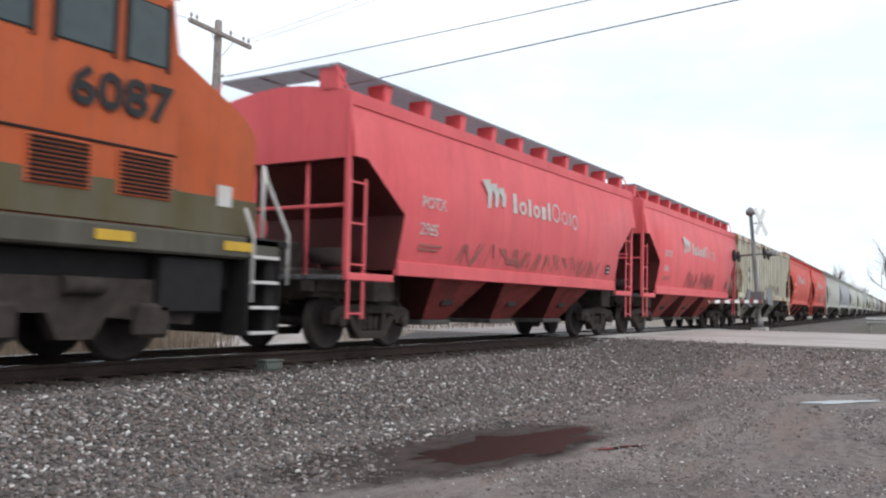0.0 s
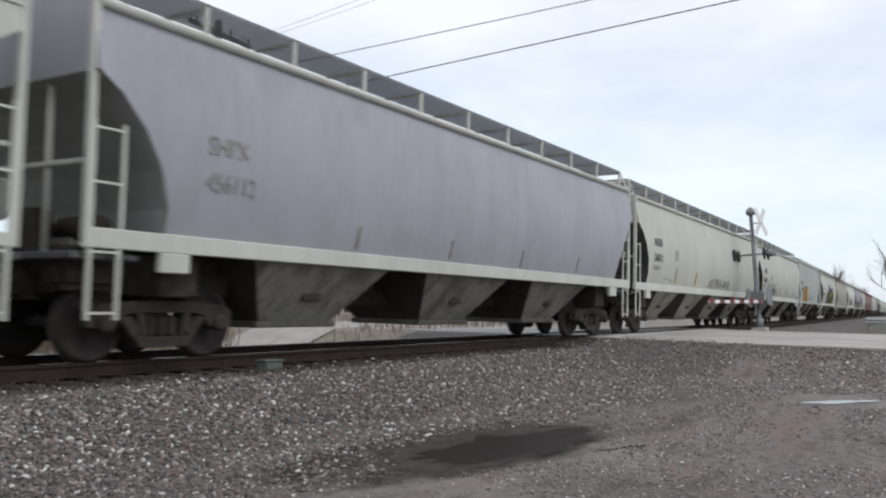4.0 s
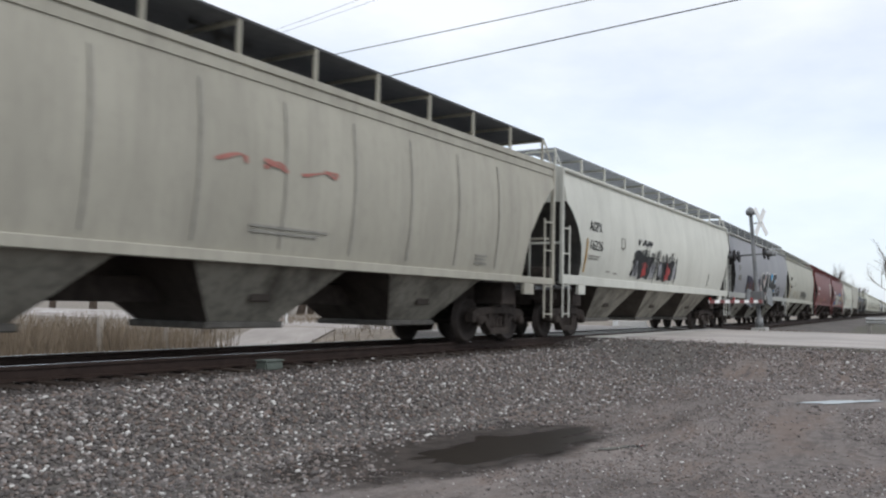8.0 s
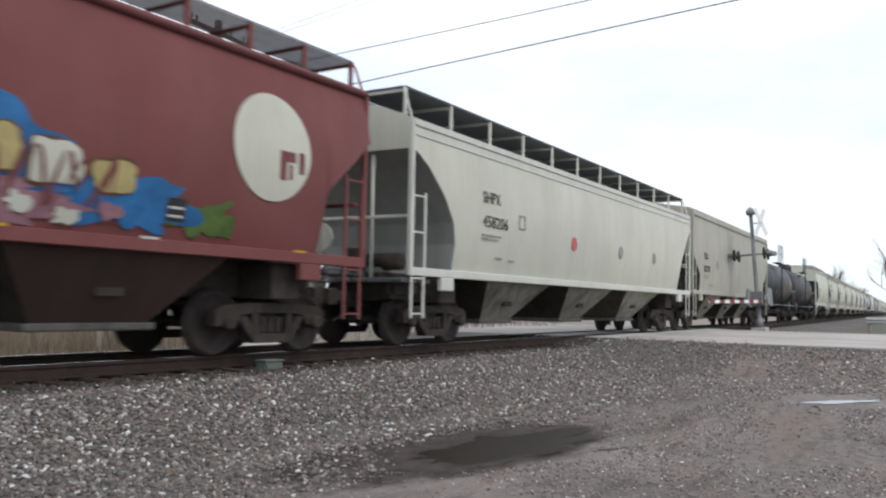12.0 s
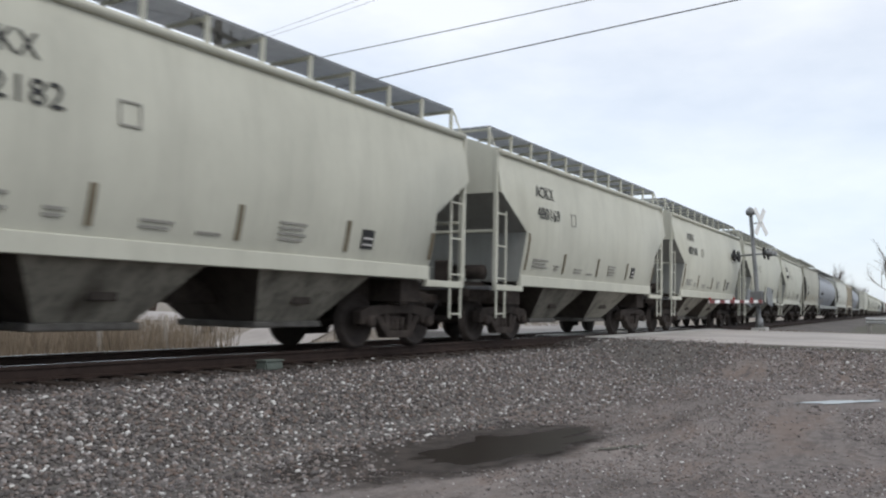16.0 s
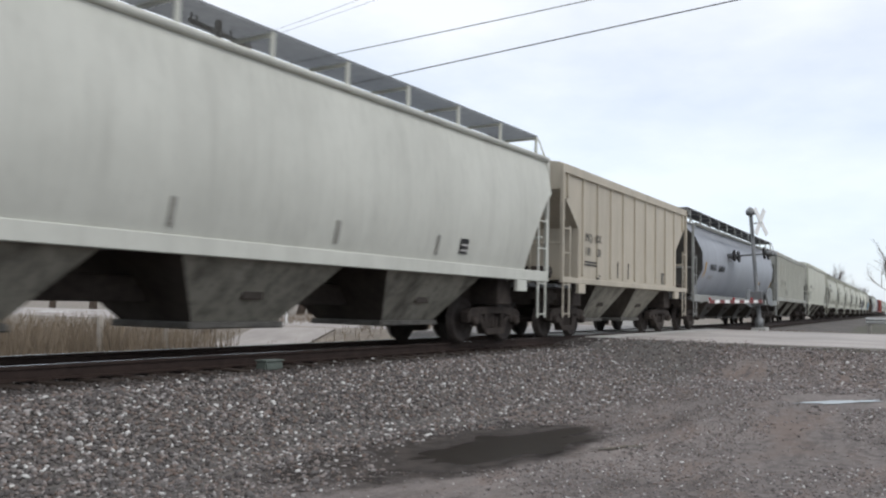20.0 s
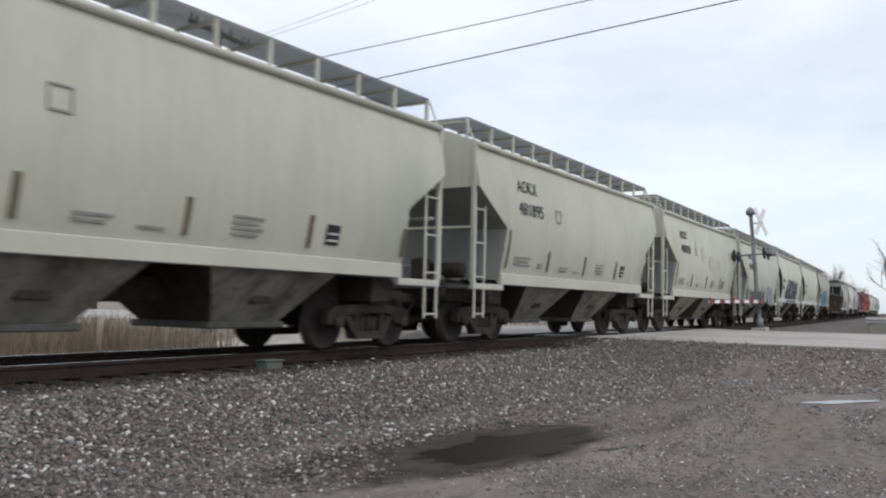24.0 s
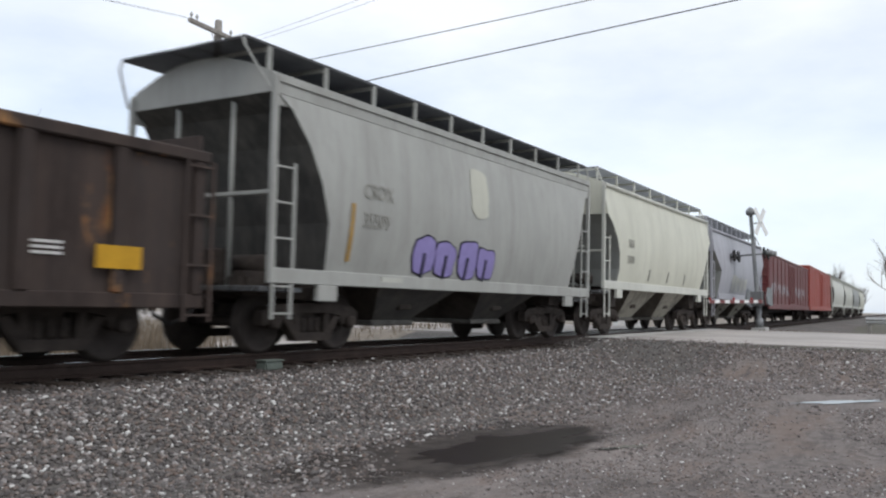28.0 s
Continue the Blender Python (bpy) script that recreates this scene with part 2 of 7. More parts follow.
def box(bm, x0, x1, y0, y1, z0, z1, mi=0):
    vs = [bm.verts.new(p) for p in ((x0, y0, z0), (x1, y0, z0), (x1, y1, z0), (x0, y1, z0), (x0, y0, z1), (x1, y0, z1), (x1, y1, z1), (x0, y1, z1))]
    for q in ((3, 2, 1, 0), (4, 5, 6, 7), (0, 1, 5, 4), (1, 2, 6, 5), (2, 3, 7, 6), (3, 0, 4, 7)):
        bm.faces.new([vs[i] for i in q]).material_index = mi
    return vs


def bevelled(x0, x1, y0, y1, z0, z1, r=0.01, seg=1):
    bm = bmesh.new()
    box(bm, x0, x1, y0, y1, z0, z1)
    bmesh.ops.bevel(bm, geom=bm.edges[:], offset=r, segments=seg, affect="EDGES")
    return bm


def tube(bm, pts, r, sides=6, r2=None):
    """a bar along pts"""
    pts = [Vector(p) for p in pts]
    rings = []
    for i, p in enumerate(pts):
        d = (pts[min(i + 1, len(pts) - 1)] - pts[max(i - 1, 0)]).normalized()
        a = d.orthogonal().normalized()
        b = d.cross(a)
        rr = r if r2 is None else r + (r2 - r) * i / (len(pts) - 1)
        rings.append([bm.verts.new(p + (a * math.cos(2 * math.pi * k / sides) + b * math.sin(2 * math.pi * k / sides)) * rr) for k in range(sides)])
    for q, s in zip(rings, rings[1:]):
        for k in range(sides):
            bm.faces.new((q[k], q[(k + 1) % sides], s[(k + 1) % sides], s[k])).smooth = sides > 5
    bm.faces.new(rings[0][::-1])
    bm.faces.new(rings[-1])


def lathe(bm, prof, axis, sides=24, centre=(0, 0, 0), mi=0):
    """prof: (along, radius) pairs turned round axis 'x', 'y' or 'z'"""
    rings = []
    for s, r in prof:
        ring = []
        for k in range(sides):
            c, d = r * math.cos(2 * math.pi * k / sides), r * math.sin(2 * math.pi * k / sides)
            p = {"x": (s, c, d), "y": (d, s, c), "z": (c, d, s)}[axis]
            ring.append(bm.verts.new(Vector(p) + Vector(centre)))
        rings.append(ring)
    for q, s in zip(rings, rings[1:]):
        for k in range(sides):
            f = bm.faces.new((q[k], q[(k + 1) % sides], s[(k + 1) % sides], s[k]))
            f.smooth, f.material_index = True, mi
    for ring, flip in ((rings[0], True), (rings[-1], False)):
        bm.faces.new(ring[::-1] if flip else ring).material_index = mi
    return rings


def slab(bm, outline, y0, y1, mi=0):
    """an outline in x and z, from y0 to y1"""
    a = [bm.verts.new((x, y0, z)) for x, z in outline]
    b = [bm.verts.new((x, y1, z)) for x, z in outline]
    bm.faces.new(a).material_index = mi
    bm.faces.new(b[::-1]).material_index = mi
    for i in range(len(a)):
        j = (i + 1) % len(a)
        bm.faces.new((a[j], a[i], b[i], b[j])).material_index = mi
    bmesh.ops.recalc_face_normals(bm, faces=bm.faces[:])


class Side(float):
    """offset of a car's side that remembers the curve of the sheet, so that paint can be laid on it"""
    fn, lift = None, 0.0

    def __sub__(self, k):
        r = Side(float(self) - k)
        r.fn, r.lift = self.fn, self.lift + k
        return r


def lay(bm, y, cut=True):
    """bend paint that was built at offset y onto the curve of the side"""
    if not isinstance(y, Side):
        return
    zs = [v.co.z for v in bm.verts]
    lo, hi = min(zs), max(zs)
    n = int((hi - lo) / 0.22) if cut else 0
    for i in range(n):
        bmesh.ops.bisect_plane(bm, geom=bm.verts[:] + bm.edges[:] + bm.faces[:], plane_co=(0, 0, lo + (hi - lo) * (i + 1) / (n + 1)), plane_no=(0, 0, 1))
    for v in bm.verts:
        v.co.y += -(y.fn(v.co.z) + 0.014 + y.lift) - float(y)


def laid(g, m, y):
    """a mesh of letters, moved by m and bent onto the side"""
    bm = bmesh.new()
    bm.from_mesh(g)
    bm.transform(m)
    lay(bm, y)
    bm.to_mesh(g)
    bm.free()


TEXTS = {}


def glyphs(text, size, bold, fit=None, squeeze=1.0):
    """meshes of the built-in font, one for each character"""
    cu = bpy.data.curves.new("lettering", "FONT")
    cu.body, cu.size, cu.extrude, cu.offset, cu.resolution_u = text, size, 0.003, bold, 2
    tmp = bpy.data.objects.new("lettering", cu)
    me = bpy.data.meshes.new_from_object(tmp)
    bpy.data.objects.remove(tmp)
    if fit:
        co = np.array([v.co for v in me.vertices])
        lo, hi = co.min(0), co.max(0)
        me.transform(Matrix.Diagonal((fit[0] / (hi[0] - lo[0]), fit[1] / (hi[1] - lo[1]), 1, 1)) @ Matrix.Translation((-lo[0], -lo[1], 0)))
    else:
        me.transform(Matrix.Diagonal((squeeze, 1, 1, 1)))
    root = list(range(len(me.vertices)))

    def find(k):
        while root[k] != k:
            root[k] = root[root[k]]
            k = root[k]
        return k

    for e in me.edges:
        root[find(e.vertices[0])] = find(e.vertices[1])
    sets = {}
    for p in me.polygons:
        sets.setdefault(find(p.vertices[0]), []).append(tuple(p.vertices))
    out = []
    for faces in sets.values():
        ids = sorted({k for f in faces for k in f})
        at = {k: i for i, k in enumerate(ids)}
        g = bpy.data.meshes.new("letter")
        g.from_pydata([me.vertices[k].co[:] for k in ids], [], [[at[k] for k in f] for f in faces])
        out.append(g)
    bpy.data.meshes.remove(me)
    return out


def lettering(text, size, material, parent, x, y, z, name="lettering", squeeze=1.0, label="", bold=0.0):
    """built-in font, standing on the near side of a car, a part for each character"""
    key = (text, size, material, squeeze, bold, x, float(y), z)
    if key not in TEXTS:
        TEXTS[key] = glyphs(text, size, bold, None, squeeze)
        for g in TEXTS[key]:
            laid(g, pose(x, y, z, 90), y)
            g.materials.append(M[material])
    for g in TEXTS[key]:
        ob = new(name, g)
        ob.parent = parent
        if label:
            ob["label"] = label


def bar(parent, x0, x1, y, z0, z1, material, name="stencil", label=""):
    bm = bmesh.new()
    box(bm, x0, x1, float(y) - 0.006, float(y) + 0.004, z0, z1)
    lay(bm, y)
    return part(name, bm, material, parent, label)


# ---- the setting ----
def smooth(x, a, b):
    t = max(0.0, min(1.0, (x - a) / (b - a)))
    return t * t * (3 - 2 * t)


POOLS = ((8.0, 4.65, 3.1, 1.2, -4, -0.03), (8.4, 4.33, 1.5, 0.66, -8, 0.0), (13.55, 1.69, 0.85, 0.3, -36, -0.26))  # x, y, radii, turn, rise
ROAD = (22.0, 36.6)  # the crossing road's edges, in metres along the line


def level(a, d):
    if d < 0:
        z = -0.22 - 0.53 * smooth(-d, 1.75, 4.5)
    else:
        z = -0.22 - 0.45 * smooth(d, 1.9, 4.6)
    w = smooth(a, ROAD[0] - 3.2, ROAD[0] - 0.3) * (1 - smooth(a, ROAD[1] + 0.3, ROAD[1] + 6))
    z += (-0.07 - z) * w
    far = smooth(a, ROAD[1] + 3, ROAD[1] + 12) * smooth(-d, 2.0, 5.0)
    z += 0.22 * far
    z += 0.022 * noise.noise((a * 0.9, d * 0.9, 0)) * (1 - w) * smooth(abs(d), 2.5, 5) + 0.05 * noise.noise((a * 0.15, d * 0.15, 3)) * smooth(abs(d), 5, 9) * (1 - w)
    # the lot swells gently towards the road
    z += 0.25 * (1 - smooth(math.hypot(a - 13.9, d + D - 1.6), 1.2, 4.8)) * (1 - w)
    # hollows that hold the standing water
    for cx, cy, rx, ry, turn, dip in POOLS:
        x, y = a - cx, d + D - cy
        c, s = math.cos(radians(turn)), math.sin(radians(turn))
        q = math.hypot((x * c + y * s) / rx, (y * c - x * s) / ry)
        if q < 1.5:
            z += (-0.78 - dip - z) * (1 - smooth(q, 0.95, 1.5))
    return z


def earth(name, dark, mid, light, scale, patch=0.8, wet=None, rust=None):
    m, n, l, bs = mat(name)
    f1, f2, f3 = (noise_of(n, l, s, 6, (1, 1, 1), k, 0.6) for s, k in ((scale, 0), (scale * 0.06, 7), (scale * 5, 3)))
    c = mixed(n, l, f1, dark, mid, 0, 1, (0.35, 0.6))
    c = mixed(n, l, f2, c, light, 0, patch, (0.42, 0.66))
    if rust:
        c = mixed(n, l, noise_of(n, l, scale * 0.11, 7, (0.6, 1.5, 1), 21, 0.65), c, rust, 0, 0.75, (0.5, 0.62))
    if wet:
        c = mixed(n, l, noise_of(n, l, scale * 0.16, 8, (0.5, 1.6, 1), 13, 0.68), c, wet, 0, 0.9, (0.54, 0.66))
    c = mixed(n, l, f3, c, dark, 0, 0.55, (0.5, 0.68))
    c = mixed(n, l, noise_of(n, l, scale * 9, 3, (1, 1, 1), 31, 0.6), c, tuple(min(1, 2.1 * k) for k in light), 0, 0.7, (0.6, 0.7))
    l.new(c, bs.inputs["Base Color"])
    bs.inputs["Roughness"].default_value = 0.92
    bumped(n, l, bs, f1, 0.8, 0.03)
    return m


M["lot"] = earth("damp_gravel", (0.074, 0.063, 0.057), (0.176, 0.152, 0.14), (0.228, 0.196, 0.178), 9.0, 0.8, (0.072, 0.06, 0.053), (0.165, 0.122, 0.10))
M["bed"] = earth("ballast_bed", (0.05, 0.045, 0.042), (0.12, 0.11, 0.10), (0.14, 0.12, 0.105), 14.0)
M["oilbed"] = earth("oily_track_bed", (0.032, 0.027, 0.024), (0.07, 0.058, 0.05), (0.08, 0.067, 0.058), 14.0)
M["field"] = earth("dry_winter_field", (0.15, 0.125, 0.10), (0.24, 0.205, 0.165), (0.22, 0.195, 0.165), 2.0)
M["verge"] = earth("worn_verge", (0.052, 0.05, 0.036), (0.09, 0.086, 0.06), (0.125, 0.112, 0.085), 4.0)


def spread(lo, hi, fine_lo, fine_hi, step, grow=1.35):
    v = list(np.arange(fine_lo, fine_hi + 1e-6, step))
    s, x = step, fine_hi
    while x < hi:
        s *= grow
        x += s
        v.append(min(x, hi))
    s, x = step, fine_lo
    while x > lo:
        s *= grow
        x -= s
        v.insert(0, max(x, lo))
    return v


def build_ground():
    A = spread(-950, 1600, 0, 46, 0.4)
    B = spread(-1400, 1300, -10, 8, 0.3)
    verts = [along(a, d, level(a, d)) for a in A for d in B]
    faces, mi = [], []
    nb = len(B)
    for i in range(len(A) - 1):
        for j in range(nb - 1):
            faces.append((i * nb + j, (i + 1) * nb + j, (i + 1) * nb + j + 1, i * nb + j + 1))
            a, d = (A[i] + A[i + 1]) / 2, (B[j] + B[j + 1]) / 2
            wob = 0.5 * noise.noise((a * 0.5, d * 0.5, 9))
            if d > 4.4 + wob:
                k = 2
            elif -1.6 < d < 1.6:
                k = 4
            elif -4.6 + wob < d:
                k = 1
            elif a > ROAD[0] - 0.9 + wob or a < -40 or d < -60:
                k = 3
            else:
                k = 0
            mi.append(k)
    me = bpy.data.meshes.new("ground")
    me.from_pydata(verts, [], faces)
    for k in ("lot", "bed", "field", "verge", "oilbed"):
        me.materials.append(M[k])
    me.polygons.foreach_set("material_index", mi)
    me.polygons.foreach_set("use_smooth", [True] * len(faces))
    tagged(new("ground", me), "flat damp gravel ground beside the track, dry field beyond", "ground", kind="structure")


def road_points(a, d):
    return along(a, d, level(a, d))


def build_road():
    m, n, l, bs = mat("worn_concrete_road")
    f1, f2, f3 = noise_of(n, l, 0.8, 6, (1, 0.25, 1)), noise_of(n, l, 14, 5), noise_of(n, l, 0.25, 3, (1, 1, 1), 6)
    c = mixed(n, l, f1, (0.35, 0.315, 0.29), (0.45, 0.41, 0.38))
    c = mixed(n, l, f2, c, (0.2, 0.19, 0.175), 0, 0.5, (0.5, 0.72))
    c = mixed(n, l, f3, c, (0.26, 0.245, 0.225), 0, 0.6, (0.45, 0.62))
    l.new(c, bs.inputs["Base Color"])
    bs.inputs["Roughness"].default_value = 0.8
    M["road"] = m
    # carriageway on both sides of the rails, butted against the crossing panels
    for name, d0, d1 in (("road", -90, -1.62), ("road", 1.62, 240)):
        bm = bmesh.new()
        ds = [d0 + (d1 - d0) * i / 40 for i in range(41)]
        rows = []
        for d in ds:
            row = [along(a, d, -0.052 + 0.02 * math.sin((a - ROAD[0]) / (ROAD[1] - ROAD[0]) * math.pi)) for a in (ROAD[0], 25, 29, 33, ROAD[1])]
            row = [row[0] - Vector((0, 0, 0.16))] + row + [row[-1] - Vector((0, 0, 0.16))]
            rows.append([bm.verts.new(p) for p in row])
        for q, s in zip(rows, rows[1:]):
            for k in range(len(q) - 1):
                bm.faces.new((q[k], q[k + 1], s[k + 1], s[k]))
        tagged(part(name, bm, "road", None), "worn pale concrete road crossing the railway", "road", kind="structure")
    # crossing panels between and beside the rails
    deck = thing("crossing_deck", "grey concrete panels between the rails", "crossing deck", kind="structure")
    for lo, hi in ((-1.6, -0.81), (-0.66, 0.66), (0.81, 1.6)):
        for i in range(6):
            a0 = ROAD[0] + i * (ROAD[1] - ROAD[0]) / 6
            bm = bmesh.new()
            box(bm, 0.01, (ROAD[1] - ROAD[0]) / 6 - 0.01, lo, hi, -0.2, -0.035)
            bmesh.ops.bevel(bm, geom=bm.edges[:], offset=0.012, segments=1, affect="EDGES")
            p = part("panel", bm, "concrete", deck)
            p.matrix_basis = on_line(a0)


def build_track():
    rows = [-900, -600, -400, -250, -150, -100, -60, -40, -20] + list(range(-10, 60, 4)) + list(range(60, 200, 10)) + list(range(200, 1000, 40))
    # rail profile: foot, web, head
    prof = [(-0.07, -0.172), (-0.07, -0.16), (-0.012, -0.14), (-0.012, -0.05), (-0.036, -0.04), (-0.036, -0.006), (-0.028, 0.0), (0.028, 0.0), (0.036, -0.006), (0.036, -0.04), (0.012, -0.05), (0.012, -0.14), (0.07, -0.16), (0.07, -0.172)]
    for side in (-0.753, 0.753):
        bm = bmesh.new()
        prev = None
        for a in rows:
            ring = [bm.verts.new(along(a, side + y, z)) for y, z in prof]
            if prev:
                for k in range(len(prof) - 1):
                    bm.faces.new((prev[k], prev[k + 1], ring[k + 1], ring[k])).material_index = 1 if k == 6 else 0
            prev = ring
        bmesh.ops.recalc_face_normals(bm, faces=bm.faces[:])
        tagged(part("rail", bm, ("rail", "railtop"), None), "rust-brown steel rail with a polished head", "rail", "rails of the line", "structure")
    track = thing("sleepers", "dark creosoted wooden sleepers bedded in ballast", "sleepers", kind="structure")
    bm = bmesh.new()
    box(bm, -0.115, 0.115, -1.3, 1.3, -0.36, -0.176)
    bmesh.ops.bevel(bm, geom=bm.edges[:], offset=0.012, segments=1, affect="EDGES")
    first = part("sleeper", bm, "tie", track)
    bm = bmesh.new()
    box(bm, -0.09, 0.09, -0.16, 0.16, -0.176, -0.162)
    plate = part("tie_plate", bm, "rail", first)
    plate.matrix_basis = pose(0, -0.753, 0)
    i = 0
    a = 1.0
    rnd = random.Random(5)
    while a < 60:
        if not (ROAD[0] - 0.2 < a < ROAD[1] + 0.2):
            m = on_line(a) @ pose(rnd.uniform(-0.02, 0.02), rnd.uniform(-0.05, 0.05), rnd.uniform(-0.012, 0.004), 0, 0, rnd.uniform(-1, 1))
            if i == 0:
                first.matrix_basis = m
            else:
                s = share(first, "sleeper", track, m)
                share(plate, "tie_plate", s, plate.matrix_basis.copy())
            i += 1
        a += 0.53
    bm = bmesh.new()
    for a in np.arange(60, 330, 0.53):
        vs = box(bm, -0.115, 0.115, -1.3, 1.3, -0.3, -0.18)
        bmesh.ops.transform(bm, matrix=on_line(float(a)), verts=vs)
    part("far_sleepers", bm, "tie", track)["kind"] = "stuff"


def rock_field(name, label, material, spots, kind="stuff"):
    """spots: x, y, z, size. Small broken stones, each a squashed, turned twelve-sided lump."""
    t = (1 + 5 ** 0.5) / 2
    base = np.array([(-1, t, 0), (1, t, 0), (-1, -t, 0), (1, -t, 0), (0, -1, t), (0, 1, t), (0, -1, -t), (0, 1, -t), (t, 0, -1), (t, 0, 1), (-t, 0, -1), (-t, 0, 1)]) / 1.9
    tri = np.array([(0, 11, 5), (0, 5, 1), (0, 1, 7), (0, 7, 10), (0, 10, 11), (1, 5, 9), (5, 11, 4), (11, 10, 2), (10, 7, 6), (7, 1, 8), (3, 9, 4), (3, 4, 2), (3, 2, 6), (3, 6, 8), (3, 8, 9), (4, 9, 5), (2, 4, 11), (6, 2, 10), (8, 6, 7), (9, 8, 1)])
    rng = np.random.default_rng(11)
    S = np.array(spots)
    k = len(S)
    V = np.repeat(base[None], k, 0) * rng.uniform(0.62, 1.25, (k, 12, 1))
    V *= np.stack([rng.uniform(0.7, 1.3, k), rng.uniform(0.7, 1.3, k), rng.uniform(0.5, 0.9, k)], 1)[:, None, :]
    ang, tip = rng.uniform(0, 6.28, k), rng.uniform(-0.6, 0.6, k)
    c, s = np.cos(tip)[:, None], np.sin(tip)[:, None]
    V = np.stack([V[:, :, 0] * c - V[:, :, 2] * s, V[:, :, 1], V[:, :, 0] * s + V[:, :, 2] * c], 2)
    c, s = np.cos(ang)[:, None], np.sin(ang)[:, None]
    V = np.stack([V[:, :, 0] * c - V[:, :, 1] * s, V[:, :, 0] * s + V[:, :, 1] * c, V[:, :, 2]], 2)
    V = V * S[:, 3][:, None, None] + S[:, None, :3]
    F = (tri[None] + 12 * np.arange(k)[:, None, None]).reshape(-1, 3)
    me = bpy.data.meshes.new(name)
    me.vertices.add(k * 12)
    me.vertices.foreach_set("co", V.reshape(-1))
    me.loops.add(len(F) * 3)
    me.loops.foreach_set("vertex_index", F.reshape(-1).astype(np.int32))
    me.polygons.add(len(F))
    me.polygons.foreach_set("loop_start", np.arange(0, len(F) * 3, 3, dtype=np.int32))
    me.update(calc_edges=True)
    me.materials.append(M[material])
    tagged(new(name, me), label, "gravel", kind=kind)


def build_stones():
    rng = random.Random(3)
    spots, grimy = [], []
    while len(spots) < 30000:
        a = 2.5 + 21 * rng.random() ** 1.25
        d = rng.uniform(-5.2, 1.7)
        if d < -4.2 + 0.5 * noise.noise((a * 0.7, 1, 0)) and rng.random() < 0.8:
            continue
        if a > 15 and rng.random() < smooth(a, 15, 21) * 0.8:
            continue
        if abs(abs(d) - 0.753) < 0.1:
            continue
        r = rng.uniform(0.014, 0.031) * (1.3 if rng.random() < 0.1 else 1)
        p = along(a, d, level(a, d) + r * 0.35)
        if -1.42 < d and rng.random() < 0.5:
            p.z -= 0.03
        (grimy if d > -1.78 + 0.2 * noise.noise((a * 2, 4, 0)) else spots).append((p.x, p.y, p.z, r))
    rock_field("ballast_stones", "grey and white crushed stone ballast on the bank", "ballast", spots)
    rock_field("track_stones", "dark oily ballast between the sleepers", "grimy", grimy)
    spots = []
    while len(spots) < 27000:
        a = 3.5 + 18.0 * rng.random() ** 1.15
        d = rng.uniform(-9.3, -4.2)
        if noise.noise((a * 0.45, d * 0.8, 5)) < -0.12 and rng.random() < 0.85:
            continue
        if any(math.hypot((a - cx) / (rx * 1.1), (d + D - cy) / 0.75) < 1 for cx, cy, rx, ry, turn, dip in POOLS[1:]):
            continue
        r = rng.uniform(0.005, 0.015) * (1 + smooth(a, 10, 18)) * (1.7 if rng.random() < 0.06 else 1)
        p = along(a, d, level(a, d) + r * 0.3)
        spots.append((p.x, p.y, p.z, r))
    rock_field("lot_gravel", "fine grey gravel pressed into the damp ground", "pebble", spots)


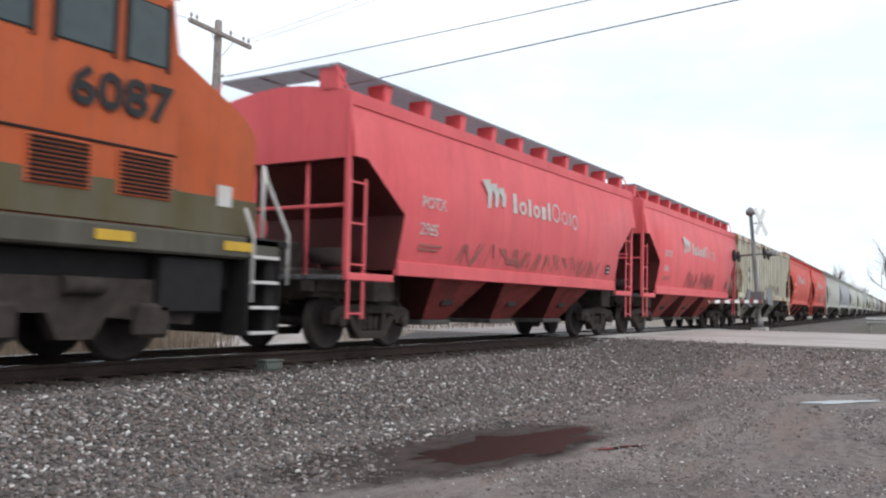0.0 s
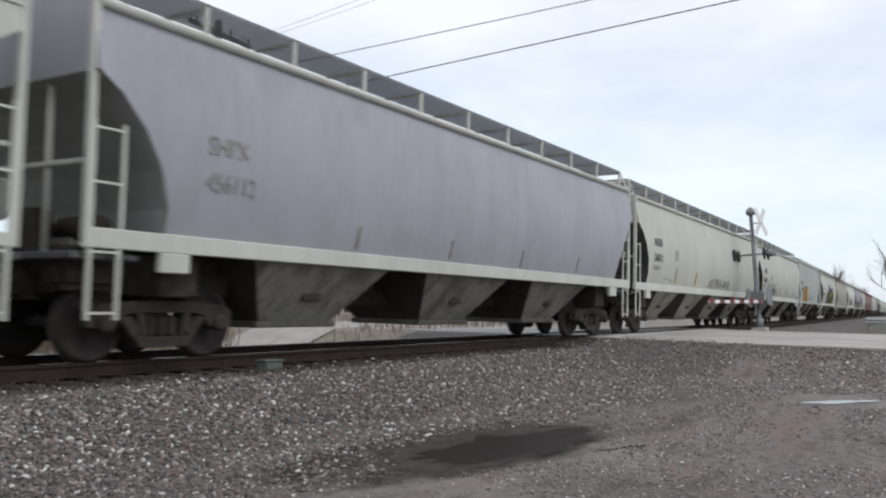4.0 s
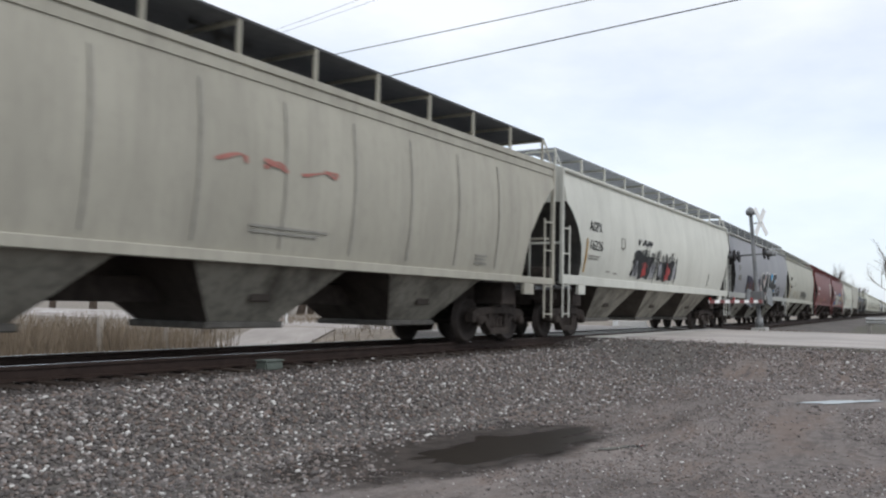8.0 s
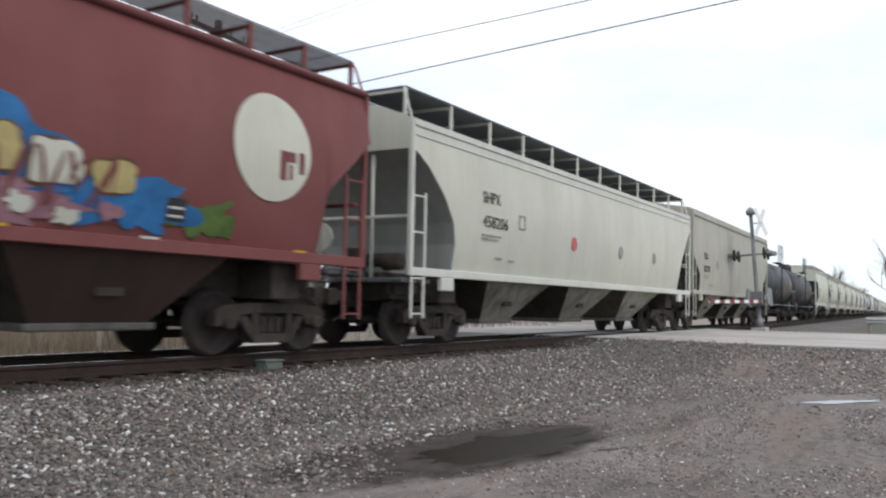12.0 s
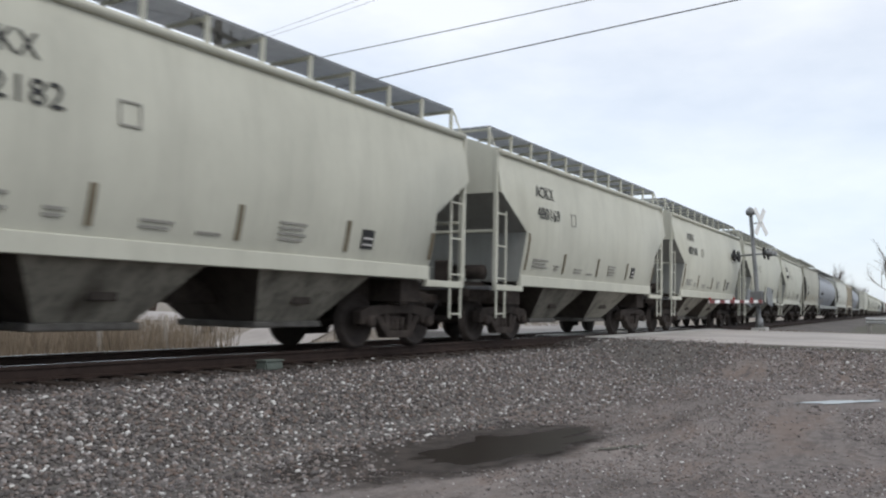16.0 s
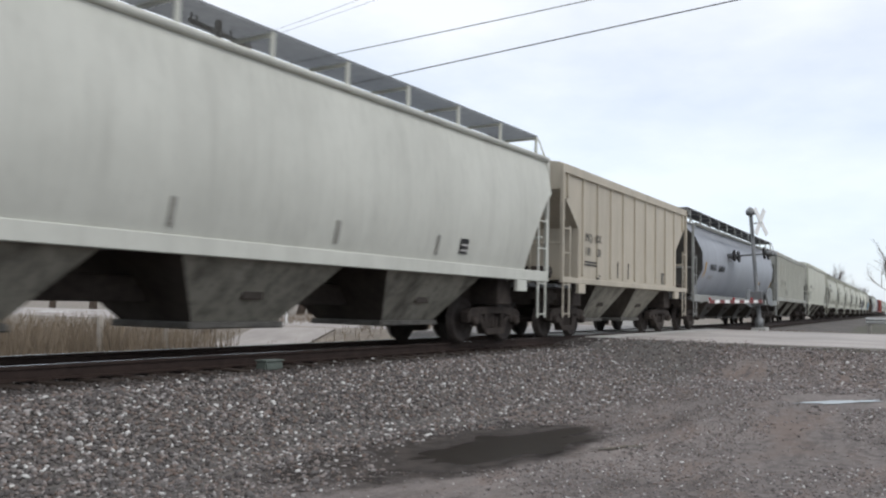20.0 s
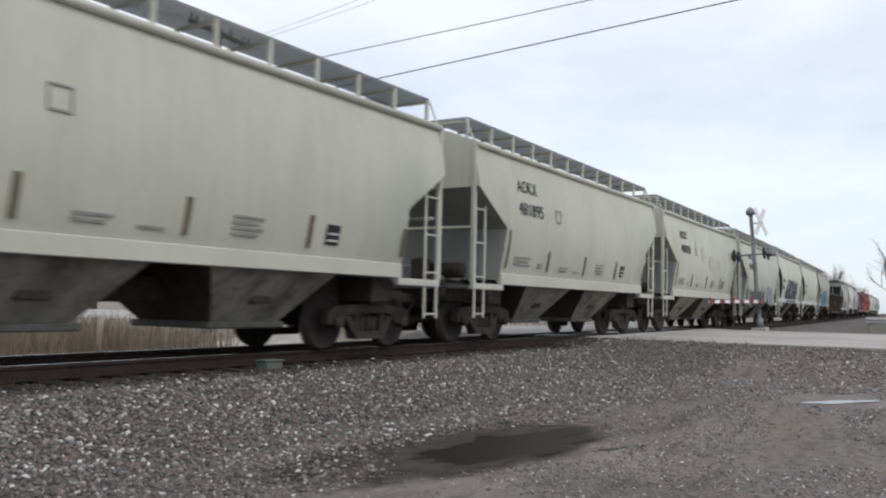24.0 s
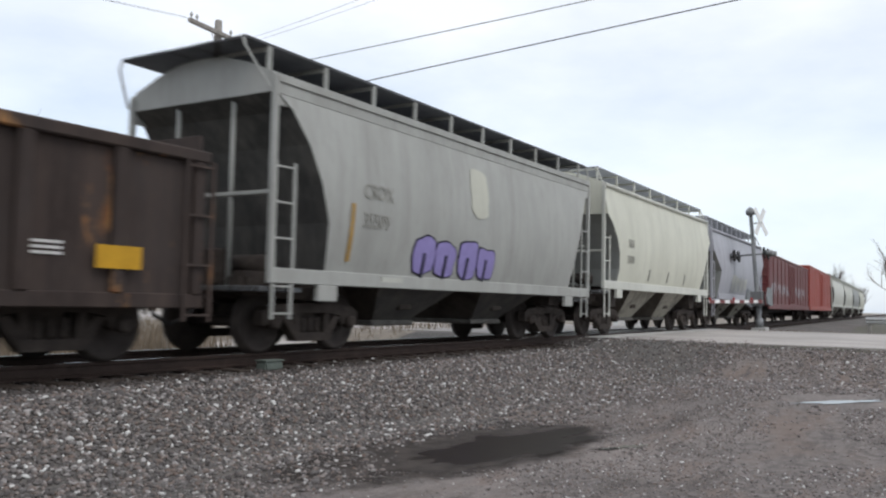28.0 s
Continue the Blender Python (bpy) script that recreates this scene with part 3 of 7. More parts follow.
def build_puddles():
    m, n, l, bs = mat("standing_water")
    bs.inputs["Base Color"].default_value = (0.022, 0.02, 0.018, 1)
    bs.inputs["Roughness"].default_value = 0.03
    bs.inputs["IOR"].default_value = 1.33
    bs.inputs["Specular IOR Level"].default_value = 0.5
    M["water"] = m
    m, n, l, bs = mat("muddy_water")
    bs.inputs["Base Color"].default_value = (0.02, 0.0155, 0.0125, 1)
    bs.inputs["Roughness"].default_value = 0.32
    bs.inputs["IOR"].default_value = 1.33
    bs.inputs["Specular IOR Level"].default_value = 0.12
    bumped(n, l, bs, noise_of(n, l, 6, 4), 0.12, 0.01)
    M["mudwater"] = m
    m2, n, l, bs = mat("wet_mud")
    f1, f2 = noise_of(n, l, 5, 6), noise_of(n, l, 40, 4)
    c = mixed(n, l, f1, (0.038, 0.031, 0.027), (0.068, 0.056, 0.049))
    l.new(c, bs.inputs["Base Color"])
    bs.inputs["Roughness"].default_value = 0.7
    bs.inputs["Specular IOR Level"].default_value = 0.2
    bumped(n, l, bs, f2, 0.4, 0.01)
    # the damp edge breaks up into the dry gravel
    tcn, grad = n.new("ShaderNodeTexCoord"), n.new("ShaderNodeVectorMath")
    grad.operation = "LENGTH"
    sc = n.new("ShaderNodeMapping")
    sc.inputs["Scale"].default_value = (0.42, 1.05, 1)
    l.new(tcn.outputs["Object"], sc.inputs["Vector"])
    l.new(sc.outputs["Vector"], grad.inputs[0])
    f3 = noise_of(n, l, 2.2, 6)
    sm = n.new("ShaderNodeMath")
    sm.operation = "ADD"
    l.new(grad.outputs["Value"], sm.inputs[0])
    l.new(f3, sm.inputs[1])
    mrn = n.new("ShaderNodeMapRange")
    mrn.inputs["From Min"].default_value, mrn.inputs["From Max"].default_value = 1.25, 1.7
    mrn.inputs["To Min"].default_value, mrn.inputs["To Max"].default_value = 0.92, 0.0
    l.new(sm.outputs[0], mrn.inputs["Value"])
    l.new(mrn.outputs["Result"], bs.inputs["Alpha"])
    M["mud"] = m2

    def pool(name, label, material, cx, cy, rx, ry, turn, seed, z, rough=0.5, cat="puddle"):
        bm = bmesh.new()
        c = bm.verts.new((0, 0, 0))
        ring = []
        for k in range(150):
            t = 2 * math.pi * k / 150
            w = 1 + rough * noise.noise((math.cos(t) * 1.6 + seed, math.sin(t) * 1.6, 0)) + 0.55 * rough * noise.noise((math.cos(t) * 4.5 + seed, math.sin(t) * 4.5, 2)) + 0.3 * rough * noise.noise((math.cos(t) * 13 + seed, math.sin(t) * 13, 4))
            ring.append(bm.verts.new((rx * w * math.cos(t), ry * w * math.sin(t), 0)))
        for k in range(150):
            bm.faces.new((c, ring[k], ring[(k + 1) % 150]))
        ob = part(name, bm, material, None)
        ob.matrix_basis = pose(cx, cy, z, 0, 0, turn)
        tagged(ob, label, cat, kind="structure")

    pool("puddle", "shallow dark puddle on the gravel", "mudwater", 8.4, 4.33, 1.22, 0.52, -8, 4.0, -0.74, 0.62)
    pool("puddle", "small dark puddle on the gravel", "water", 9.0, 3.35, 0.3, 0.06, -25, 7.0, level(9.0, 3.35 - D) + 0.012, 0.8)
    pool("puddle", "narrow puddle that mirrors the white sky", "water", 13.55, 1.69, 0.8, 0.14, -36, 9.0, -0.51, 0.6)
    pool("wet_patch", "damp dark earth round a shallow puddle", "mud", 7.9, 4.72, 3.3, 1.15, -6, 1.0, -0.743, 0.3, "mud")


def wire(name, a, b, sag, r, label):
    a, b = Vector(a), Vector(b)
    bm = bmesh.new()
    pts = []
    for i in range(25):
        t = i / 24
        p = a.lerp(b, t)
        p.z -= sag * 4 * t * (1 - t)
        pts.append(p)
    tube(bm, pts, r, 5)
    return tagged(part(name, bm, "wire", None), label, "cable", "overhead cables")


def build_pole():
    px, py = 20.0, 22.0
    pole = thing("utility_pole", "weathered wooden utility pole with one crossarm", "utility pole")
    pole.matrix_basis = pose(px, py, -1.05, 0, 0, 8)
    bm = bmesh.new()
    lathe(bm, [(-0.4, 0.19), (5, 0.165), (11.35, 0.125), (11.4, 0.11)], "z", 14)
    part("post", bm, "polewood", pole)
    part("crossarm", bevelled(-1.62, 1.62, -0.2, -0.08, 10.83, 10.97, 0.01), "polewood", pole)
    for s in (-1, 1):
        bm = bmesh.new()
        tube(bm, [(0.62 * s, -0.21, 10.84), (0.06 * s, -0.14, 10.15)], 0.018, 5)
        part("brace", bm, "galv", pole)
    for x in (-1.52, -1.25, 0.5, 1.2, 1.5):
        bm = bmesh.new()
        lathe(bm, [(10.97, 0.02), (11.06, 0.02), (11.07, 0.05), (11.12, 0.055), (11.15, 0.035), (11.19, 0.03)], "z", 8, (x, -0.14, 0))
        part("insulator", bm, "galv", pole)
    for z in (9.44, 8.15):
        bm = bmesh.new()
        lathe(bm, [(-0.3, 0.05), (-0.1, 0.05)], "y", 8, (0, 0, z))
        part("bracket", bm, "galv", pole)
    top = 10.0
    wire("cable", (px + 0.15, py - 0.3, 8.39), (22.9, 1.3, 10.12), 0.08, 0.014, "black overhead cable strung across the track")
    wire("cable", (px, py - 0.3, 7.1), (24.00, 3.49, 9.56), 0.0, 0.018, "thick black overhead cable strung across the track")
    for dx in (1.2, 1.5):
        wire("cable", (px + dx, py - 0.14, top), (px + dx - 7.0, 9.0, 7.65), 0.05, 0.005, "thin overhead line wire")
    for dx in (-1.5, -1.25):
        wire("cable", (px + dx, py - 0.14, top), (px + dx - 55, py + 12, 10.0), 0.8, 0.005, "thin overhead line wire")
    wire("cable", (px - 0.1, py, 7.0), (17.9, 31.0, 3.6), 0.3, 0.016, "black service drop cable")
    wire("cable", (px - 0.1, py, 8.3), (px - 2.6, py + 1.0, -0.65), 0.0, 0.01, "steel guy wire anchored in the field")


def bare_tree(seed, height):
    """a leafless tree: trunk, limbs and fine twigs"""
    rnd = random.Random(seed)
    tree = thing("bare_tree", "tall leafless tree with fine grey-brown twigs", "tree", "bare trees behind the line")
    trunk, limbs, twigs = bmesh.new(), bmesh.new(), bmesh.new()

    def grow(p, d, length, r, depth):
        n = 3 if depth < 3 else 2
        pts = [p]
        q = p
        for i in range(n):
            d = (d + Vector((rnd.uniform(-1, 1), rnd.uniform(-1, 1), rnd.uniform(-0.3, 0.7))) * 0.17).normalized()
            q = q + d * (length / n)
            pts.append(q)
        tgt = trunk if depth == 0 else limbs if depth < 3 else twigs
        tube(tgt, pts, r, 8 if depth == 0 else 4 if depth < 3 else 3, r * 0.55)
        if depth >= 5:
            return
        kids = (4, 4, 3, 3, 3)[depth]
        for k in range(kids):
            t = rnd.uniform(0.45, 1.0) if k else 1.0
            base = pts[min(n, int(t * n))] if t == 1.0 else p.lerp(q, t)
            spread = rnd.uniform(0.3, 0.85)
            ax = Vector((rnd.uniform(-1, 1), rnd.uniform(-1, 1), 0)).normalized()
            nd = (d + ax * spread + Vector((0, 0, 0.12))).normalized()
            grow(base, nd, length * rnd.uniform(0.55, 0.8), r * 0.52, depth + 1)

    grow(Vector((0, 0, -0.3)), Vector((0, 0, 1)), height * 0.33, height * 0.021, 0)
    part("trunk", trunk, "bark", tree)
    part("branchwork", limbs, "bark", tree)
    part("crown", twigs, "bark", tree)
    return tree


def build_trees():
    kinds = [bare_tree(s, h) for s, h in ((2, 15), (5, 13), (9, 16))]
    spots = [(55, 60, 1.15), (60, 59, 1.15), (63.6, 60, 1.4), (67, 60, 1.45), (70, 61, 1.35), (73, 60, 1.35), (77, 60, 1.38), (80, 62, 1.25), (82.4, 60, 1.15), (87, 60, 1.2), (92, 62, 1.25), (97, 60, 1.3), (101, 61, 1.25), (106, 60, 1.35), (112, 62, 1.3), (119, 63, 1.3), (127, 64, 1.25), (140, 66, 1.2), (65, 70, 1.35), (75, 72, 1.35), (85, 74, 1.3), (95, 76, 1.35), (104, 74, 1.4), (110, 72, 1.3), (34, 60, 1.15), (39, 60, 1.05), (44, 62, 1.05), (49, 61, 1.05), (30, 61, 1.1), (26, 60, 1.0), (90.5, 52, 1.12), (95.6, 52, 1.13), (97.2, 50, 1.17), (103.0, 50, 1.17), (109.4, 50, 1.18), (111.8, 48, 1.17), (119.2, 48, 1.14), (127.4, 48, 1.1), (242, 34, 1.05), (249, 33, 1.1), (262, 28, 0.9), (280, 31, 0.85), (90, 5.6, 0.8), (93, 2.2, 0.95), (20, 62, 0.9), (12, 60, 0.8)]
    rnd = random.Random(8)
    for i, (x, y, s) in enumerate(spots):
        m = pose(x, y, -0.7, 0, 0, rnd.uniform(0, 360))
        if i < 3:
            t = kinds[i]
            t.matrix_basis = m
        else:
            t = copy_thing(kinds[i % 3], m)
        t.scale = (s, s, s)


def build_signal():
    sg = thing("crossing_signal", "grey crossing signal mast with crossbuck, lamps and gate", "crossing signal")
    sg.matrix_basis = pose(37.6, 7.88, -0.07, -4.3)
    part("footing", bevelled(-0.3, 0.3, -0.3, 0.3, -0.2, 0.12, 0.02), "concrete", sg)
    bm = bmesh.new()
    lathe(bm, [(0.1, 0.16), (0.5, 0.16), (0.52, 0.09), (4.9, 0.075)], "z", 14)
    part("mast", bm, "signal", sg)
    bm = bmesh.new()
    lathe(bm, [(4.88, 0.05), (4.95, 0.19), (5.08, 0.2), (5.2, 0.12), (5.26, 0.03)], "z", 16)
    part("bell", bm, "signal", sg, "round grey warning bell")
    for ang in (45, -45):
        b = part("crossbuck_board", bevelled(-0.68, 0.68, -0.012, 0.012, -0.115, 0.115, 0.004), "white2", sg, "white crossbuck board")
        b.matrix_basis = pose(0, -0.36 - 0.03 * (ang > 0), 4.6, 0, ang * 1.2, -20)
    bm = bmesh.new()
    tube(bm, [(0, 0, 4.55), (0, -0.42, 4.55)], 0.025, 6)
    part("crossbuck_bracket", bm, "signal", sg)
    bm = bmesh.new()
    tube(bm, [(0, -0.55, 3.22), (0, 0.75, 3.22)], 0.04, 8)
    part("lamp_arm", bm, "signal", sg)
    for x in (-0.38, 0.38):
        for y, s in ((0.72, 1), (-0.5, -1)):
            bm = bmesh.new()
            lathe(bm, [(-0.02, 0.25), (0.02, 0.25)], "y", 20, (x, y, 3.22))
            lamp = part("lamp_unit", bm, "black", sg, "black round lamp background with a hood")
            bm = bmesh.new()
            lathe(bm, [(0.02 * s, 0.11), (0.34 * s, 0.10)], "y", 12, (x, y, 3.22))
            part("hood", bm, "signal", lamp)
    bm = bmesh.new()
    tube(bm, [(-0.4, -0.45, 3.22), (0.4, -0.45, 3.22)], 0.03, 6)
    part("lamp_bracket", bm, "signal", sg)
    part("gate_motor", bevelled(-0.22, 0.22, -0.24, 0.24, 1.05, 1.65, 0.03), "signal", sg)
    for y in (-0.42, 0.42):
        bm = bmesh.new()
        slab(bm, [(0.5, 1.0), (0.8, 1.05), (0.8, 1.75), (0.2, 1.8), (-0.25, 1.4), (-0.25, 1.1)], y - 0.03, y + 0.03)
        part("counterweight_arm", bm, "signal", sg)
    arm = part("gate_arm", bevelled(-4.7, -0.2, -0.02, 0.02, 1.14, 1.27, 0.006), "white2", sg, "lowered red and white gate arm")
    arm.matrix_basis = pose(0, -0.3, 0, 0, 0, -14)
    for i in range(6):
        x = -4.68 + i * 0.8
        bm = bmesh.new()
        box(bm, x, x + 0.4, -0.024, 0.024, 1.136, 1.274)
        part("stripe", bm, "brown", arm, "dark red stripe")
    for x in (-4.6, -2.7, -1.2):
        bm = bmesh.new()
        lathe(bm, [(1.27, 0.035), (1.33, 0.045), (1.37, 0.02)], "z", 8, (x, 0, 0))
        part("gate_lamp", bm, "redstripe", arm)


def build_roadside():
    gr = thing("guard_rail", "galvanised steel guard rail on posts beside the road", "guard rail")
    gr.matrix_basis = pose(43.0, 4.4, -0.2)
    bm = bmesh.new()
    prof = [(0, 0.46), (-0.05, 0.5), (-0.05, 0.56), (0.0, 0.6), (-0.05, 0.64), (-0.05, 0.7), (0, 0.76), (0.012, 0.76), (-0.038, 0.7), (-0.038, 0.64), (0.012, 0.6), (-0.038, 0.56), (-0.038, 0.5), (0.012, 0.46)]
    rows = [[bm.verts.new((x, y, z)) for x, z in prof] for y in (0, -4, -8, -14)]
    for q, s in zip(rows, rows[1:]):
        for k in range(len(prof)):
            bm.faces.new((q[k], q[(k + 1) % len(prof)], s[(k + 1) % len(prof)], s[k]))
    bm.faces.new(rows[0])
    bmesh.ops.recalc_face_normals(bm, faces=bm.faces[:])
    part("beam", bm, "galv", gr)
    for i in range(7):
        part("post", bevelled(0.02, 0.17, -0.2 - 2 * i, -0.05 - 2 * i, -0.3, 0.74, 0.01), "polewood", gr)
    # farm track and fence behind the line
    bm = bmesh.new()
    rows = [[bm.verts.new(along(a, 8.6 + dd + 0.05 * (a - 18), level(a, 8.6 + dd) + 0.03 + 0.02 * abs(math.sin(a)))) for dd in (-1.6, -0.8, 0, 0.8, 1.6)] for a in np.arange(16.5, 60, 1.5)]
    for q, s in zip(rows, rows[1:]):
        for k in range(4):
            bm.faces.new((q[k], s[k], s[k + 1], q[k + 1])).smooth = True
    bmesh.ops.recalc_face_normals(bm, faces=bm.faces[:])
    tagged(part("access_road", bm, "lane", None), "pale gravel access road behind the track", "road", kind="structure")
    for a in (13.05, 15.05):
        post = thing("fence_post", "short pale wooden fence post in dry grass", "fence post", "fence posts")
        p = along(a, 8.0, level(a, 8.0))
        post.matrix_basis = Matrix.Translation(p)
        bm = bmesh.new()
        lathe(bm, [(-0.2, 0.075), (0.95, 0.07), (1.0, 0.05)], "z", 10)
        part("stake", bm, "palewood", post)
    marker = thing("marker_post", "thin white marker post with a small box", "marker post")
    marker.matrix_basis = pose(23.0, 21.2, -0.75)
    bm = bmesh.new()
    tube(bm, [(0, 0, -0.1), (0, 0, 1.3)], 0.035, 8)
    part("stake", bm, "white2", marker)
    part("box", bevelled(-0.1, 0.1, -0.08, 0.08, 0.1, 0.4, 0.01), "white2", marker)
    sign = thing("field_sign", "low white sign board in the dry field", "sign")
    sign.matrix_basis = pose(26.1, 39.8, -0.75, 0, 0, -30)
    part("board", bevelled(-0.6, 0.6, -0.02, 0.02, 0.35, 0.75, 0.01), "white2", sign)
    for x in (-0.4, 0.4):
        part("leg", bevelled(x - 0.04, x + 0.04, 0.022, 0.08, -0.1, 0.7, 0.005), "white2", sign)
    # bright white shape of unknown nature, built as a plain low block
    slabt = thing("concrete_barrier", "low white block beyond the crossing", "barrier")
    slabt.matrix_basis = pose(46, 16.6, -0.66, 0, 0, -40)
    bm = bmesh.new()
    slab(bm, [(-0.95, 0), (1.2, 0), (0.8, 0.68), (-0.95, 0.68)], -0.3, 0.3)
    part("block", bm, "white2", slabt)


def build_track_box():
    bx = thing("cable_box", "small pale green-grey box beside the rail", "cable box")
    p0 = along(9.0, -1.22, -0.21)
    bx.matrix_basis = Matrix.Translation(p0)
    part("case", bevelled(-0.18, 0.18, -0.1, 0.1, 0, 0.12, 0.02, 2), "boxgreen", bx)
    part("lid", bevelled(-0.19, 0.19, -0.11, 0.11, 0.122, 0.145, 0.008), "boxgreen", bx)


def build_grass():
    """dry tufts in the field behind the line and a few weeds by the road"""
    rng = random.Random(4)
    verts, faces = [], []
    for i in range(16000):
        if i >= 9000:
            # reeds along the far ditch
            a, d = rng.uniform(0, 17.5), rng.uniform(7.5, 15)
            h = rng.uniform(0.5, 1.15)
        elif i < 8200:
            a, d = rng.uniform(2, 34), rng.uniform(4.6, 16)
            if a > 16 and 6.8 < d - 0.05 * (a - 18) < 10.4:
                continue
            h = rng.uniform(0.12, 0.42) if a > 15 or d < 8 else rng.uniform(0.25, 0.8)
        else:
            a, d = rng.uniform(36, 52), rng.uniform(-6, -2.6)
            h = rng.uniform(0.04, 0.12)
        p = along(a, d, level(a, d) - 0.01)
        t = rng.uniform(0, 6.28)
        w = Vector((math.cos(t), math.sin(t), 0)) * 0.012
        lean = Vector((rng.uniform(-1, 1), rng.uniform(-1, 1), 0)) * h * 0.4
        k = len(verts)
        verts += [p - w, p + w, p + w * 0.7 + lean * 0.4 + Vector((0, 0, h * 0.6)), p - w * 0.7 + lean * 0.4 + Vector((0, 0, h * 0.6)), p + lean + Vector((0, 0, h))]
        faces += [(k, k + 1, k + 2, k + 3), (k + 3, k + 2, k + 4)]
    me = bpy.data.meshes.new("dry_grass")
    me.from_pydata(verts, [], faces)
    me.materials.append(flat("straw_grass", (0.26, 0.21, 0.155), 0.9, 0, 0.35, 1.0))
    tagged(new("dry_grass", me), "straw-coloured dry winter grass in the field", "grass", kind="stuff")


build_ground()
build_road()
build_track()
build_stones()
build_puddles()
build_pole()
build_trees()
build_signal()
build_roadside()
build_track_box()
build_grass()


# ---- rolling stock ----
def coupler(car, x, s):
    """knuckle coupler and draft box at end x, facing s"""
    bm = bmesh.new()
    box(bm, min(x, x - s * 0.9), max(x, x - s * 0.9), -0.1, 0.1, 0.78, 0.98)
    box(bm, min(x - s * 0.02, x - s * 0.28), max(x - s * 0.02, x - s * 0.28), -0.17, 0.15, 0.72, 1.02)
    bmesh.ops.bevel(bm, geom=bm.edges[:], offset=0.025, segments=1, affect="EDGES")
    part("coupler", bm, "truck", car)
    bm = bmesh.new()
    tube(bm, [(x - s * 0.55, -0.3, 0.85), (x - s * 0.3, -0.28, 0.55), (x, -0.25, 0.42)], 0.028, 6)
    part("air_hose", bm, "black", car)


def sideframe():
    """cast truck side frame outline in x and z, with the two window openings left between its members"""
    bm = bmesh.new()
    top = [(-1.12, 0.62), (-0.98, 0.70), (-0.45, 0.74), (0.45, 0.74), (0.98, 0.70), (1.12, 0.62), (1.12, 0.42), (0.72, 0.42), (0.66, 0.56), (0.42, 0.60), (-0.42, 0.60), (-0.66, 0.56), (-0.72, 0.42), (-1.12, 0.42)]
    slab(bm, top, -0.09, 0.09)
    for s in (-1, 1):
        slab(bm, [(s * 0.68, 0.54), (s * 0.52, 0.56), (s * 0.26, 0.24), (s * 0.40, 0.20)], -0.08, 0.08)
        slab(bm, [(s * 0.42, 0.62), (s * 0.30, 0.62), (s * 0.27, 0.28), (s * 0.38, 0.28)], -0.08, 0.08)
    slab(bm, [(-0.46, 0.30), (0.46, 0.30), (0.38, 0.17), (-0.38, 0.17)], -0.10, 0.10)
    return bm


TRUCKS = {}


def put(mesh, name, parent, m):
    c = new(name, mesh)
    c.parent = parent
    c.matrix_basis = m
    return c


def truck(car, x):
    """two-axle truck with wheels, springs and bearings at x"""
    if not TRUCKS:
        TRUCKS["frame"] = part("side_frame", sideframe(), "truck", None)
        bm = bmesh.new()
        for k in (-0.16, 0.0, 0.16):
            lathe(bm, [(0.30, 0.06), (0.34, 0.07), (0.38, 0.06), (0.42, 0.07), (0.46, 0.06), (0.5, 0.07), (0.54, 0.06)], "z", 8, (k, 0, 0))
        TRUCKS["spring"] = part("spring_nest", bm, "truck", None)
        bm = bmesh.new()
        lathe(bm, [(-0.09, 0.10), (0.05, 0.11), (0.09, 0.07)], "y", 12)
        TRUCKS["cap"] = part("bearing_cap", bm, "truck", None)
        bm = bmesh.new()
        for s in (-1, 1):
            prof = [(0.66, 0.10), (0.66, 0.13), (0.69, 0.34), (0.685, 0.485), (0.715, 0.485), (0.72, 0.457), (0.81, 0.452), (0.815, 0.40), (0.77, 0.37), (0.755, 0.18), (0.80, 0.14), (0.80, 0.09)]
            rings = lathe(bm, [(s * y, r) for y, r in prof], "y", 28)
        lathe(bm, [(-0.9, 0.08), (0.9, 0.08)], "y", 10)
        bmesh.ops.recalc_face_normals(bm, faces=bm.faces[:])
        TRUCKS["wheelset"] = part("wheelset", bm, "wheel", None)
        TRUCKS["bolster"] = part("bolster", bevelled(-0.2, 0.2, -0.95, 0.95, 0.42, 0.78, 0.03), "truck", None)
        for k in list(TRUCKS):
            ob = TRUCKS[k]
            if not isinstance(ob, bpy.types.Mesh):
                TRUCKS[k] = ob.data
                bpy.data.objects.remove(ob)
    t = new("truck")
    t.parent = car
    t.matrix_basis = pose(x, 0, 0)
    for y in (-0.98, 0.98):
        put(TRUCKS["frame"], "side_frame", t, pose(0, y, 0))
        if y < 0:
            put(TRUCKS["spring"], "spring_nest", t, pose(0, y, 0))
        for w in (-0.89, 0.89) if y < 0 else ():
            put(TRUCKS["cap"], "bearing_cap", t, pose(w, y * 1.1, 0.457, 0, 0, 0 if y > 0 else 180))
    for w in (-0.89, 0.89):
        put(TRUCKS["wheelset"], "wheelset", t, pose(w, 0, 0.457))
    put(TRUCKS["bolster"], "bolster", t, pose(0, 0, 0))
    return t


